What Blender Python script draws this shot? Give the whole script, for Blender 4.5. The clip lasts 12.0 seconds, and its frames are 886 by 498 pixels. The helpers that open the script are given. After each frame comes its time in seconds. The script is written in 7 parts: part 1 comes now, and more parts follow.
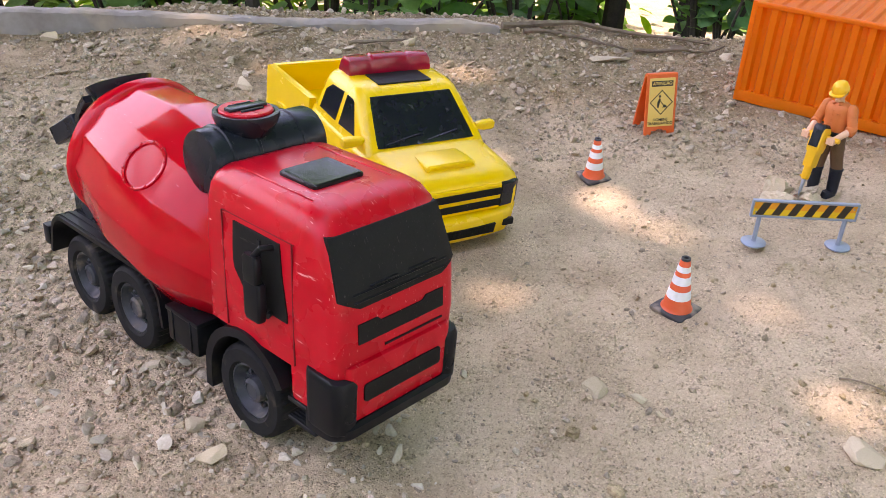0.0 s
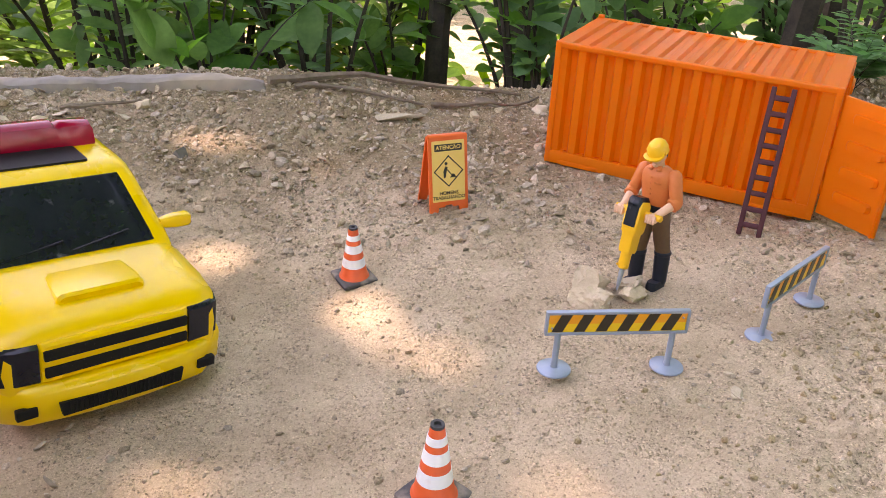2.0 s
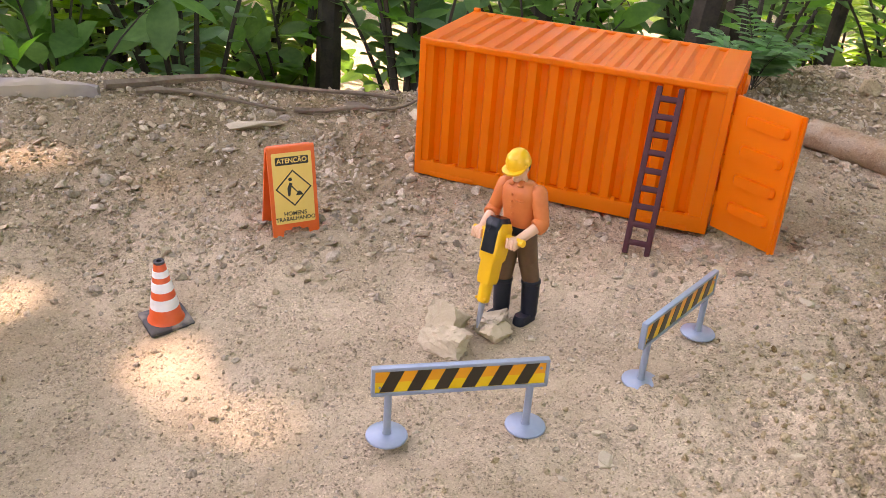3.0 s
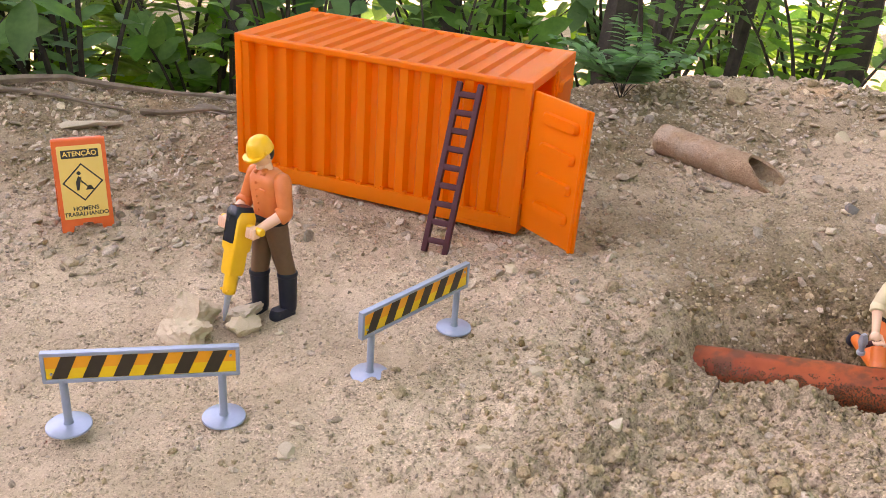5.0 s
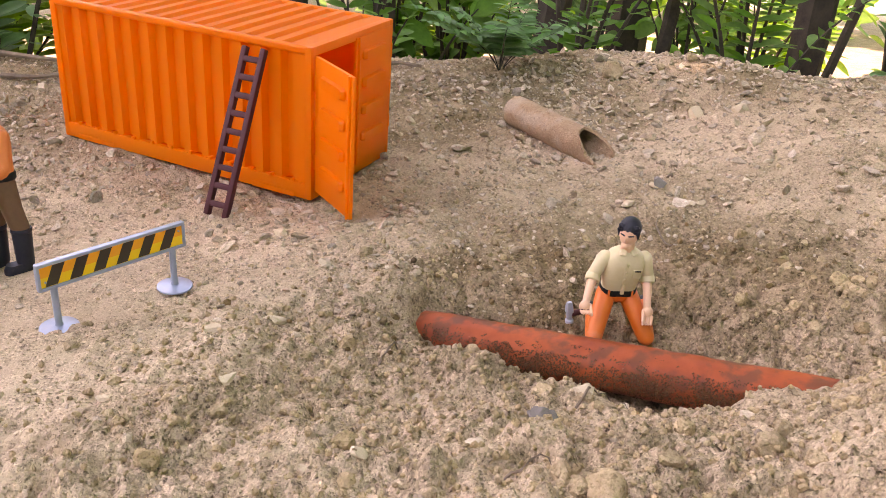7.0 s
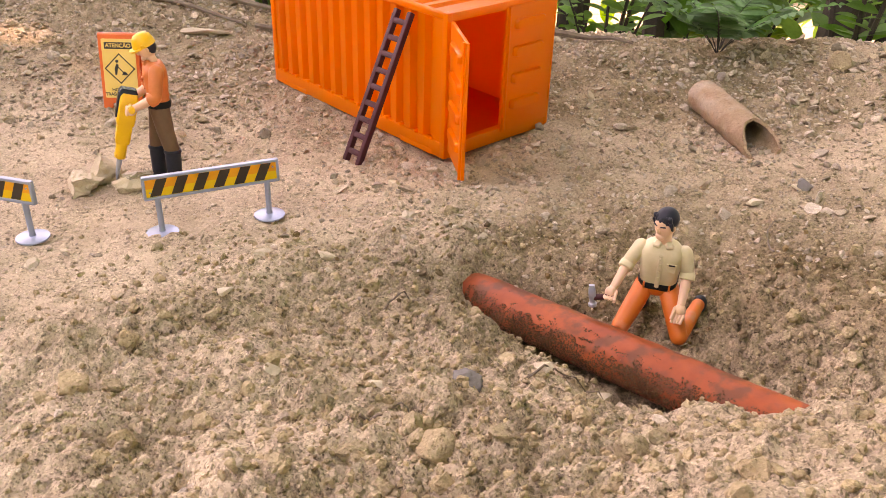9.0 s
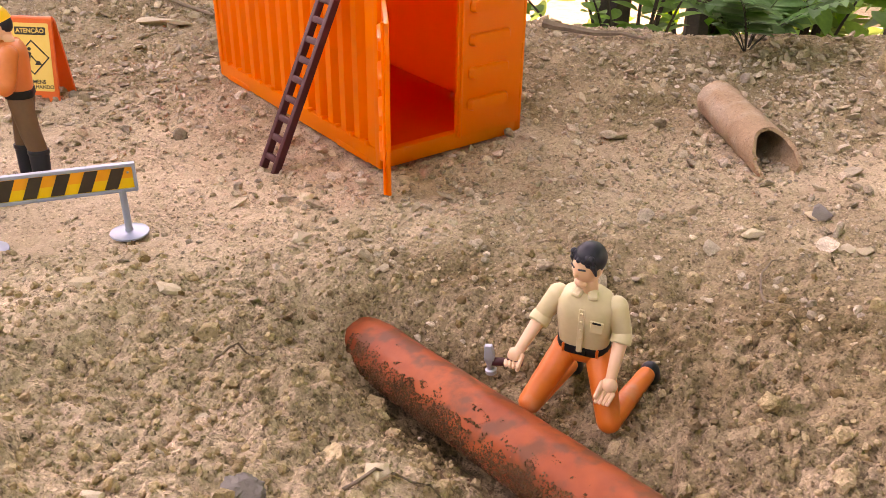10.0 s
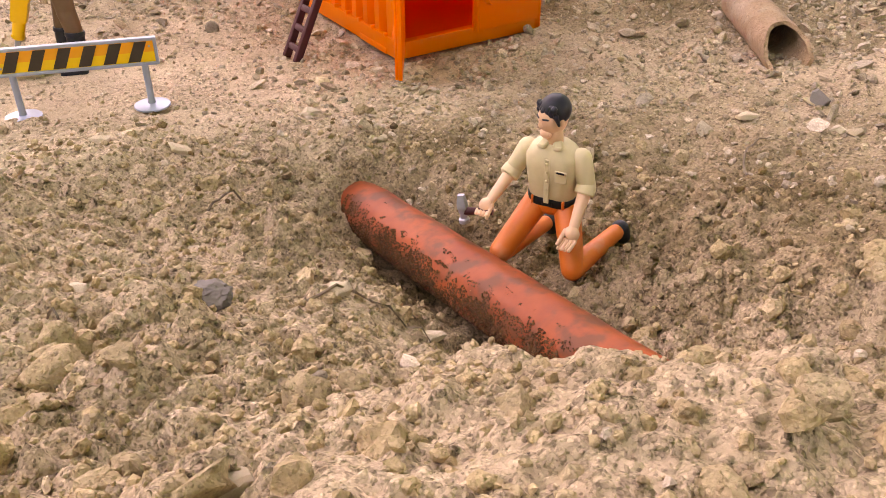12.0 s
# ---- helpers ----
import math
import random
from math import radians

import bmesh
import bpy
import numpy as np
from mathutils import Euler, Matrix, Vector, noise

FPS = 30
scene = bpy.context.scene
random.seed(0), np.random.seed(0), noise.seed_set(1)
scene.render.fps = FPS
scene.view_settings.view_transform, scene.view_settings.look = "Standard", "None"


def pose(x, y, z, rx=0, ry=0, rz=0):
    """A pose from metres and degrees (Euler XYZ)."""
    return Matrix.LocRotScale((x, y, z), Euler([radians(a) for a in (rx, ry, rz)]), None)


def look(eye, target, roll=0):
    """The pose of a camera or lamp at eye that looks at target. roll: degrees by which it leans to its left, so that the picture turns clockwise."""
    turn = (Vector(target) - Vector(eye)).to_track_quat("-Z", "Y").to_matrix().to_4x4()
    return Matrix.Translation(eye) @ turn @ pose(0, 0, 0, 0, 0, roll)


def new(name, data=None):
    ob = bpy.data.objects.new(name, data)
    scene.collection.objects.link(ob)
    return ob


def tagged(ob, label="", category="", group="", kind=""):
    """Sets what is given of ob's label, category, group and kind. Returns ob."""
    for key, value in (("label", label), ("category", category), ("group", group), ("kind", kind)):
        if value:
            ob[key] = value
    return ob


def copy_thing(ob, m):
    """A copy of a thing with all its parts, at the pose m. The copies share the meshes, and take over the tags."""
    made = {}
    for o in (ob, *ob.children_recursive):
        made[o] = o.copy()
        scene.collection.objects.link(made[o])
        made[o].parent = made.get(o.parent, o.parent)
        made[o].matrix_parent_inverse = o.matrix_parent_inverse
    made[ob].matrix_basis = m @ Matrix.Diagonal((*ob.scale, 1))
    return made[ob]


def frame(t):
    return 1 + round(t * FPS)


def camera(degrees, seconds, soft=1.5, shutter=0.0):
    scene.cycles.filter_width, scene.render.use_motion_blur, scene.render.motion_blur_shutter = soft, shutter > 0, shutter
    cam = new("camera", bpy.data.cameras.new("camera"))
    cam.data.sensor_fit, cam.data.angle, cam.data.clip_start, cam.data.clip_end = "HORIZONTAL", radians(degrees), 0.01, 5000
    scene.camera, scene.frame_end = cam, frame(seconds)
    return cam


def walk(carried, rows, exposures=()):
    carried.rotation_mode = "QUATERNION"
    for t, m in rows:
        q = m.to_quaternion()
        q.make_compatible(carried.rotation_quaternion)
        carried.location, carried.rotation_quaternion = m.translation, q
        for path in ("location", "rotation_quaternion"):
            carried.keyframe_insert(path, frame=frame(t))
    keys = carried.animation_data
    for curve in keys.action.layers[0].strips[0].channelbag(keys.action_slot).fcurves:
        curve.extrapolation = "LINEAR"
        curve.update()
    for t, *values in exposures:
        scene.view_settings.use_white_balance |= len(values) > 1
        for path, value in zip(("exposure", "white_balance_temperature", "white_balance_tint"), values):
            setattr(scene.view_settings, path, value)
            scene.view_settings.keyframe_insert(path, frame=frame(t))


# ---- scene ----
cam = camera(53.9, 12.0, 0.75)
METRES, EYE, TILT, LEAN, TURN = 1.15, 0.37, 0.0, 0.0, 0.0
ROWS = [
    (0.0, 0.0, 0.0, 0.0, 1.01, -31.46, -1.65),
    (0.5, 0.0268, 0.0135, -0.0029, -0.9, -30.94, -1.85),
    (1.0, 0.0445, 0.0565, -0.0006, -2.81, -29.27, -2.19),
    (1.5, 0.0741, 0.1306, -0.0255, -4.87, -28.09, -2.35),
    (2.0, 0.1079, 0.189, -0.0576, -7.57, -27.7, -2.64),
    (2.5, 0.1423, 0.229, -0.0734, -10.24, -27.41, -3.0),
    (3.0, 0.1738, 0.2628, -0.0813, -12.26, -27.23, -3.43),
    (5.0, 0.2956, 0.2403, -0.0945, -12.71, -25.59, -4.07),
    (5.5, 0.3209, 0.2255, -0.0865, -12.5, -25.55, -3.99),
    (6.0, 0.3578, 0.2196, -0.0877, -12.51, -25.66, -3.97),
    (6.5, 0.4054, 0.2026, -0.0886, -12.37, -25.94, -4.07),
    (8.5, 0.5735, 0.2033, -0.098, 8.73, -30.83, -2.0),
    (9.0, 0.5982, 0.1892, -0.082, 13.24, -29.79, -1.52),
    (9.5, 0.6242, 0.2619, -0.0939, 16.33, -28.96, -1.08),
    (10.0, 0.6515, 0.3093, -0.1264, 18.06, -29.09, -0.83),
    (10.5, 0.6753, 0.3023, -0.1315, 19.86, -29.75, -0.65),
    (11.0, 0.6925, 0.2976, -0.1336, 21.55, -30.51, -0.35),
    (11.5, 0.6949, 0.2876, -0.1431, 22.28, -32.08, -0.08),
    (12.0, 0.6944, 0.2884, -0.1447, 22.66, -32.77, 0.08),
]
walk(cam, [(t, pose(0, 0, EYE, TILT, LEAN, TURN) @ pose(METRES * x, METRES * y, METRES * z, 90 + pitch, roll, yaw)) for t, x, y, z, yaw, pitch, roll in ROWS],
     exposures=[(0.0, 2.98, 8300, 36), (2.5, 3.02, 9200, 38), (6.0, 3.22, 9500, 41), (8.5, 3.36, 11200, 48), (12.0, 3.46, 12300, 50)])

# ---- light: bright sky, a high sun through gaps in an added, unseen crown ----
SUN_EL, SUN_AZ = 58.0, 295.0      # degrees; the azimuth is where the sun stands, from +y towards +x
SUN_DIR = Vector((math.sin(radians(SUN_AZ)) * math.cos(radians(SUN_EL)), math.cos(radians(SUN_AZ)) * math.cos(radians(SUN_EL)), math.sin(radians(SUN_EL))))
world = bpy.data.worlds.new("sky")
scene.world = world
world.use_nodes = True
wn = world.node_tree.nodes
sky = wn.new("ShaderNodeTexSky")
sky.sky_type = "NISHITA"
sky.sun_disc = False
sky.sun_elevation = radians(SUN_EL)
sky.sun_rotation = radians(SUN_AZ)
world.node_tree.links.new(sky.outputs["Color"], wn["Background"].inputs["Color"])
wn["Background"].inputs["Strength"].default_value = 0.15
sun = new("sun", bpy.data.lights.new("sun", "SUN"))
sun.data.energy, sun.data.angle, sun.data.color = 1.6, radians(0.6), (1.0, 0.98, 0.96)
sun.matrix_world = look(SUN_DIR * 8, (0, 0, 0))


# ---- materials ----
def surf(name, a, b, scale=60.0, rough=0.5, rough2=None, bump=0.1, metal=0.0, fine=6.0, spec=0.5, island=0.0, objrand=0.0, scratch=None, coat=0.0, dist=0.0004, dust=None):
    """Colour between a and b at two scales, with fine relief, optional scratches and dust."""
    m = bpy.data.materials.new(name)
    m.use_nodes = True
    nt, n, l = m.node_tree, m.node_tree.nodes, m.node_tree.links
    p = n["Principled BSDF"]
    tc = n.new("ShaderNodeTexCoord")
    n1 = n.new("ShaderNodeTexNoise")
    n1.inputs["Scale"].default_value, n1.inputs["Detail"].default_value = scale, 5
    n2 = n.new("ShaderNodeTexNoise")
    n2.inputs["Scale"].default_value, n2.inputs["Detail"].default_value = scale * fine, 4
    l.new(tc.outputs["Object"], n1.inputs["Vector"])
    l.new(tc.outputs["Object"], n2.inputs["Vector"])
    add = n.new("ShaderNodeMath")
    add.operation = "MULTIPLY_ADD"
    l.new(n2.outputs["Fac"], add.inputs[0])
    add.inputs[1].default_value = 0.45
    l.new(n1.outputs["Fac"], add.inputs[2])
    mr = n.new("ShaderNodeMapRange")
    mr.inputs["From Min"].default_value, mr.inputs["From Max"].default_value = 0.45, 1.0
    l.new(add.outputs[0], mr.inputs["Value"])
    mix = n.new("ShaderNodeMix")
    mix.data_type = "RGBA"
    mix.inputs[6].default_value, mix.inputs[7].default_value = (*a, 1), (*b, 1)
    l.new(mr.outputs[0], mix.inputs[0])
    col = mix.outputs[2]
    if island or objrand:
        src = n.new("ShaderNodeNewGeometry").outputs["Random Per Island"] if island else n.new("ShaderNodeObjectInfo").outputs["Random"]
        k = island or objrand
        hsv = n.new("ShaderNodeHueSaturation")
        r2 = n.new("ShaderNodeMapRange")
        r2.inputs["To Min"].default_value, r2.inputs["To Max"].default_value = 1 - k, 1 + k
        l.new(src, r2.inputs["Value"])
        l.new(r2.outputs[0], hsv.inputs["Value"])
        r3 = n.new("ShaderNodeMath")
        r3.operation = "FRACT"
        r4 = n.new("ShaderNodeMath")
        r4.operation = "MULTIPLY"
        r4.inputs[1].default_value = 7.31
        l.new(src, r4.inputs[0])
        l.new(r4.outputs[0], r3.inputs[0])
        r5 = n.new("ShaderNodeMapRange")
        r5.inputs["To Min"].default_value, r5.inputs["To Max"].default_value = 1 - k * 0.45, 1 + k * 0.4
        l.new(r3.outputs[0], r5.inputs["Value"])
        l.new(r5.outputs[0], hsv.inputs["Saturation"])
        l.new(col, hsv.inputs["Color"])
        col = hsv.outputs["Color"]
    if scratch:
        wv = n.new("ShaderNodeTexNoise")
        mp = n.new("ShaderNodeMapping")
        mp.inputs["Scale"].default_value = (1.0, 22.0, 6.0)
        mp.inputs["Rotation"].default_value = (0.3, 0.5, 0.6)
        l.new(tc.outputs["Object"], mp.inputs["Vector"])
        l.new(mp.outputs[0], wv.inputs["Vector"])
        wv.inputs["Scale"].default_value, wv.inputs["Detail"].default_value = 60, 8
        rs = n.new("ShaderNodeMapRange")
        rs.inputs["From Min"].default_value, rs.inputs["From Max"].default_value = scratch[1], scratch[1] + 0.06
        l.new(wv.outputs["Fac"], rs.inputs["Value"])
        ms = n.new("ShaderNodeMix")
        ms.data_type = "RGBA"
        l.new(rs.outputs[0], ms.inputs[0])
        l.new(col, ms.inputs[6])
        ms.inputs[7].default_value = (*scratch[0], 1)
        col = ms.outputs[2]
    if dust:
        dn = n.new("ShaderNodeTexNoise")
        dn.inputs["Scale"].default_value, dn.inputs["Detail"].default_value = dust[2], 8
        l.new(tc.outputs["Object"], dn.inputs["Vector"])
        rd = n.new("ShaderNodeMapRange")
        rd.inputs["From Min"].default_value, rd.inputs["From Max"].default_value = dust[1], dust[1] + 0.12
        rd.inputs["To Max"].default_value = dust[3]
        l.new(dn.outputs["Fac"], rd.inputs["Value"])
        md = n.new("ShaderNodeMix")
        md.data_type = "RGBA"
        l.new(rd.outputs[0], md.inputs[0])
        l.new(col, md.inputs[6])
        md.inputs[7].default_value = (*dust[0], 1)
        col = md.outputs[2]
    l.new(col, p.inputs["Base Color"])
    rr = n.new("ShaderNodeMapRange")
    rr.inputs["To Min"].default_value, rr.inputs["To Max"].default_value = rough, rough2 if rough2 is not None else min(1, rough + 0.15)
    l.new(n1.outputs["Fac"], rr.inputs["Value"])
    l.new(rr.outputs[0], p.inputs["Roughness"])
    p.inputs["Metallic"].default_value = metal
    p.inputs["Specular IOR Level"].default_value = spec
    p.inputs["Coat Weight"].default_value = coat
    if bump:
        bp = n.new("ShaderNodeBump")
        bp.inputs["Strength"].default_value, bp.inputs["Distance"].default_value = bump, dist
        l.new(add.outputs[0], bp.inputs["Height"])
        l.new(bp.outputs[0], p.inputs["Normal"])
    return m


DUST = (0.42, 0.33, 0.24)
M_RED = surf("red_plastic", (0.50, 0.003, 0.010), (0.62, 0.006, 0.018), 30, 0.20, 0.36, 0.06, scratch=((0.82, 0.28, 0.27), 0.66), dust=(DUST, 0.66, 25, 0.10), spec=0.3)
M_SEAM_SHADE = surf("groove_shade_red", (0.16, 0.003, 0.006), (0.22, 0.004, 0.008), 40, 0.5)
M_PEBBLED = surf("pebbled_gloss_black", (0.006, 0.007, 0.007), (0.012, 0.013, 0.013), 160, 0.18, 0.3, 0.5, scratch=((0.09, 0.10, 0.09), 0.66), dist=0.0008, spec=0.2)
M_DRUM = surf("red_drum_plastic", (0.50, 0.003, 0.009), (0.60, 0.005, 0.015), 25, 0.09, 0.18, 0.04, scratch=((0.9, 0.35, 0.36), 0.73), spec=0.3)
M_BLACK = surf("black_plastic", (0.006, 0.0065, 0.008), (0.010, 0.011, 0.013), 60, 0.28, 0.45, 0.10, dust=(DUST, 0.64, 40, 0.06), spec=0.16)
M_SLATE = surf("dark_slate_plastic", (0.010, 0.013, 0.018), (0.016, 0.020, 0.026), 40, 0.2, 0.34, 0.05, dust=(DUST, 0.66, 30, 0.06), spec=0.22)
M_MATTE = surf("matte_black_panel", (0.006, 0.006, 0.006), (0.011, 0.011, 0.0105), 90, 0.5, 0.65, 0.25, scratch=((0.06, 0.06, 0.055), 0.66), spec=0.18)
M_TYRE = surf("tyre_rubber", (0.007, 0.007, 0.008), (0.018, 0.0175, 0.017), 80, 0.65, 0.85, 0.2, dust=(DUST, 0.60, 50, 0.2), spec=0.18)
M_RIM = surf("dark_rim_plastic", (0.03, 0.033, 0.04), (0.06, 0.062, 0.07), 80, 0.3, 0.45, 0.05, dust=(DUST, 0.58, 60, 0.3), spec=0.18)
M_BROWNRIM = surf("brown_rim_plastic", (0.06, 0.03, 0.018), (0.10, 0.055, 0.03), 80, 0.4, 0.55, 0.05, dust=(DUST, 0.55, 60, 0.3))
M_YELLOW = surf("yellow_plastic", (0.83, 0.50, 0.003), (0.88, 0.55, 0.008), 20, 0.22, 0.32, 0.03, dust=((0.75, 0.55, 0.2), 0.63, 60, 0.2))
# the dust argument lays pale blue-grey spots on the window here
M_GLASS = surf("black_gloss_window", (0.006, 0.007, 0.012), (0.012, 0.013, 0.02), 50, 0.05, 0.14, 0.05, dust=((0.35, 0.36, 0.40), 0.66, 75, 0.45), spec=0.4)
M_BAR = surf("translucent_dark_red_plastic", (0.24, 0.002, 0.014), (0.36, 0.004, 0.024), 40, 0.12, 0.2, 0.04, spec=0.35)
M_ORANGE = surf("orange_plastic", (0.93, 0.225, 0.008), (0.97, 0.26, 0.014), 14, 0.3, 0.4, 0.03, dust=((0.8, 0.4, 0.15), 0.66, 80, 0.25))
M_INRED = surf("orange_red_inner_plastic", (0.80, 0.10, 0.003), (0.86, 0.12, 0.005), 14, 0.3, 0.4, 0.03)
M_LADDER = surf("maroon_plastic", (0.055, 0.014, 0.017), (0.085, 0.022, 0.025), 60, 0.45, 0.6, 0.05, spec=0.2)
M_SILVER = surf("silver_grey_plastic", (0.23, 0.285, 0.36), (0.29, 0.345, 0.42), 60, 0.28, 0.4, 0.03, metal=0.3, dust=(DUST, 0.62, 60, 0.25))
M_STRIPEY = surf("yellow_board_film", (0.75, 0.42, 0.01), (0.82, 0.50, 0.02), 60, 0.3, 0.4, 0.02)
M_STRIPEO = surf("orange_board_film", (0.78, 0.27, 0.01), (0.84, 0.32, 0.02), 60, 0.3, 0.4, 0.02)
M_STRIPEK = surf("black_board_film", (0.02, 0.014, 0.008), (0.035, 0.026, 0.015), 60, 0.3, 0.4, 0.02)
M_CONE = surf("cone_orange_red", (0.72, 0.085, 0.02), (0.80, 0.12, 0.03), 60, 0.35, 0.5, 0.05)
M_WHITE = surf("white_band", (0.74, 0.74, 0.74), (0.82, 0.82, 0.81), 60, 0.4, 0.5, 0.05, dust=(DUST, 0.60, 90, 0.35))
M_CBASE = surf("charcoal_rubber", (0.025, 0.024, 0.027), (0.05, 0.048, 0.05), 80, 0.6, 0.75, 0.15, dust=(DUST, 0.52, 60, 0.55))
M_SIGNO = surf("orange_red_board_plastic", (0.80, 0.11, 0.015), (0.86, 0.14, 0.025), 40, 0.35, 0.45, 0.03)
M_SIGNY = surf("pale_yellow_sticker", (0.80, 0.50, 0.12), (0.84, 0.56, 0.16), 40, 0.35, 0.45, 0.02)
M_INK = surf("black_ink", (0.015, 0.013, 0.010), (0.02, 0.018, 0.014), 40, 0.4, 0.5, 0.0)
M_PIPE = surf("terracotta_pipe", (0.20, 0.036, 0.013), (0.44, 0.088, 0.025), 22, 0.42, 0.62, 0.25, spec=0.2, dust=((0.10, 0.042, 0.022), 0.50, 80, 0.7), scratch=((0.5, 0.2, 0.11), 0.72))
M_CLAY = surf("brown_clay_pipe", (0.28, 0.165, 0.09), (0.42, 0.275, 0.165), 50, 0.8, 0.95, 0.4, dust=(DUST, 0.50, 40, 0.6))
M_SKIN = surf("skin_tone_plastic", (0.70, 0.40, 0.25), (0.74, 0.44, 0.29), 60, 0.45, 0.55, 0.02)
M_SHIRTO = surf("rust_orange_shirt_plastic", (0.58, 0.135, 0.025), (0.66, 0.165, 0.04), 80, 0.5, 0.6, 0.08)
M_TROUSERB = surf("brown_trouser_plastic", (0.105, 0.05, 0.022), (0.14, 0.07, 0.033), 80, 0.55, 0.7, 0.08)
M_SHIRTK = surf("khaki_shirt_plastic", (0.52, 0.42, 0.245), (0.60, 0.49, 0.30), 80, 0.5, 0.6, 0.08)
M_TROUSERO = surf("orange_trouser_plastic", (0.66, 0.125, 0.012), (0.72, 0.15, 0.02), 80, 0.45, 0.55, 0.06, dust=(DUST, 0.62, 60, 0.3))
M_DARK = surf("black_boot_plastic", (0.014, 0.016, 0.022), (0.022, 0.024, 0.032), 80, 0.35, 0.5, 0.05, dust=(DUST, 0.62, 60, 0.12), spec=0.2)
M_HELMET = surf("helmet_yellow", (0.80, 0.40, 0.01), (0.85, 0.45, 0.02), 60, 0.35, 0.45, 0.03)
M_STEEL = surf("grey_tool_plastic", (0.25, 0.27, 0.30), (0.33, 0.35, 0.38), 80, 0.3, 0.45, 0.05, metal=0.3)
M_WOOD = surf("weathered_grey_board", (0.20, 0.165, 0.14), (0.34, 0.30, 0.27), 18, 0.85, 0.95, 0.5, dust=(DUST, 0.48, 14, 0.8), dist=0.002)
M_STONE = surf("tan_stone", (0.29, 0.225, 0.158), (0.53, 0.42, 0.30), 200, 0.85, 0.95, 0.9, island=0.34, fine=4, dist=0.0008, spec=0.12)
M_LIME = surf("pale_limestone", (0.37, 0.31, 0.23), (0.60, 0.515, 0.40), 120, 0.85, 0.95, 0.9, island=0.25, fine=4, dist=0.0008, spec=0.12)
M_ROCK = surf("single_stone", (0.42, 0.33, 0.215), (0.66, 0.545, 0.395), 50, 0.85, 0.95, 0.7, objrand=0.18, spec=0.15)
M_CLOD = surf("earth_clod", (0.28, 0.20, 0.114), (0.50, 0.38, 0.226), 60, 0.95, 1.0, 0.6, island=0.12, fine=5, dist=0.0010, spec=0.08)
M_DAMP = surf("damp_soil", (0.075, 0.034, 0.016), (0.15, 0.075, 0.036), 260, 0.9, 1.0, 0.8, island=0.3, spec=0.08)
M_PITSOIL = surf("damp_pit_soil", (0.125, 0.080, 0.041), (0.27, 0.185, 0.100), 60, 0.95, 1.0, 0.6, island=0.22, fine=5, dist=0.0010, spec=0.08)
M_TWIG = surf("dry_twig", (0.12, 0.08, 0.055), (0.26, 0.20, 0.14), 60, 0.85, 0.95, 0.4)
M_BARK = surf("dark_bark", (0.025, 0.02, 0.014), (0.07, 0.055, 0.04), 40, 0.9, 1.0, 0.6, dist=0.002)
M_GREYBIT = surf("grey_stone", (0.13, 0.115, 0.10), (0.25, 0.22, 0.19), 60, 0.8, 0.95, 0.5, objrand=0.2)


def leaf_material(name, a, b, trans):
    m = surf(name, a, b, 25, 0.45, 0.65, 0.1, island=0.35, spec=0.2)
    n, l = m.node_tree.nodes, m.node_tree.links
    p = n["Principled BSDF"]
    tr = n.new("ShaderNodeBsdfTranslucent")
    src = p.inputs["Base Color"].links[0].from_socket
    hs = n.new("ShaderNodeHueSaturation")
    hs.inputs["Value"].default_value, hs.inputs["Hue"].default_value = trans, 0.48
    l.new(src, hs.inputs["Color"])
    l.new(hs.outputs[0], tr.inputs["Color"])
    mx = n.new("ShaderNodeMixShader")
    mx.inputs[0].default_value = 0.4
    l.new(p.outputs[0], mx.inputs[1])
    l.new(tr.outputs[0], mx.inputs[2])
    l.new(mx.outputs[0], n["Material Output"].inputs["Surface"])
    return m


M_LEAF = leaf_material("leaf_dark_green", (0.035, 0.13, 0.024), (0.085, 0.25, 0.045), 2.4)
M_LEAF2 = leaf_material("leaf_blue_green", (0.05, 0.15, 0.055), (0.095, 0.25, 0.09), 2.0)
M_LEAF3 = leaf_material("leaf_bright_green", (0.06, 0.16, 0.02), (0.12, 0.26, 0.04), 2.4)


def let_light_through(m, k, tint):
    """Thin tinted plastic: part of the light passes."""
    n, l = m.node_tree.nodes, m.node_tree.links
    tr = n.new("ShaderNodeBsdfTranslucent")
    tr.inputs["Color"].default_value = (*tint, 1)
    mx = n.new("ShaderNodeMixShader")
    mx.inputs[0].default_value = k
    l.new(n["Principled BSDF"].outputs[0], mx.inputs[1])
    l.new(tr.outputs[0], mx.inputs[2])
    l.new(mx.outputs[0], n["Material Output"].inputs["Surface"])


let_light_through(M_ORANGE, 0.45, (1.0, 0.34, 0.025))
let_light_through(M_INRED, 0.5, (1.0, 0.20, 0.02))


def math_node(nt, operation, *values):
    """A maths node; each value is a number or a socket."""
    nd = nt.nodes.new("ShaderNodeMath")
    nd.operation = operation
    for k, v in enumerate(values):
        if isinstance(v, (int, float)):
            nd.inputs[k].default_value = v
        else:
            nt.links.new(v, nd.inputs[k])
    return nd.outputs[0]


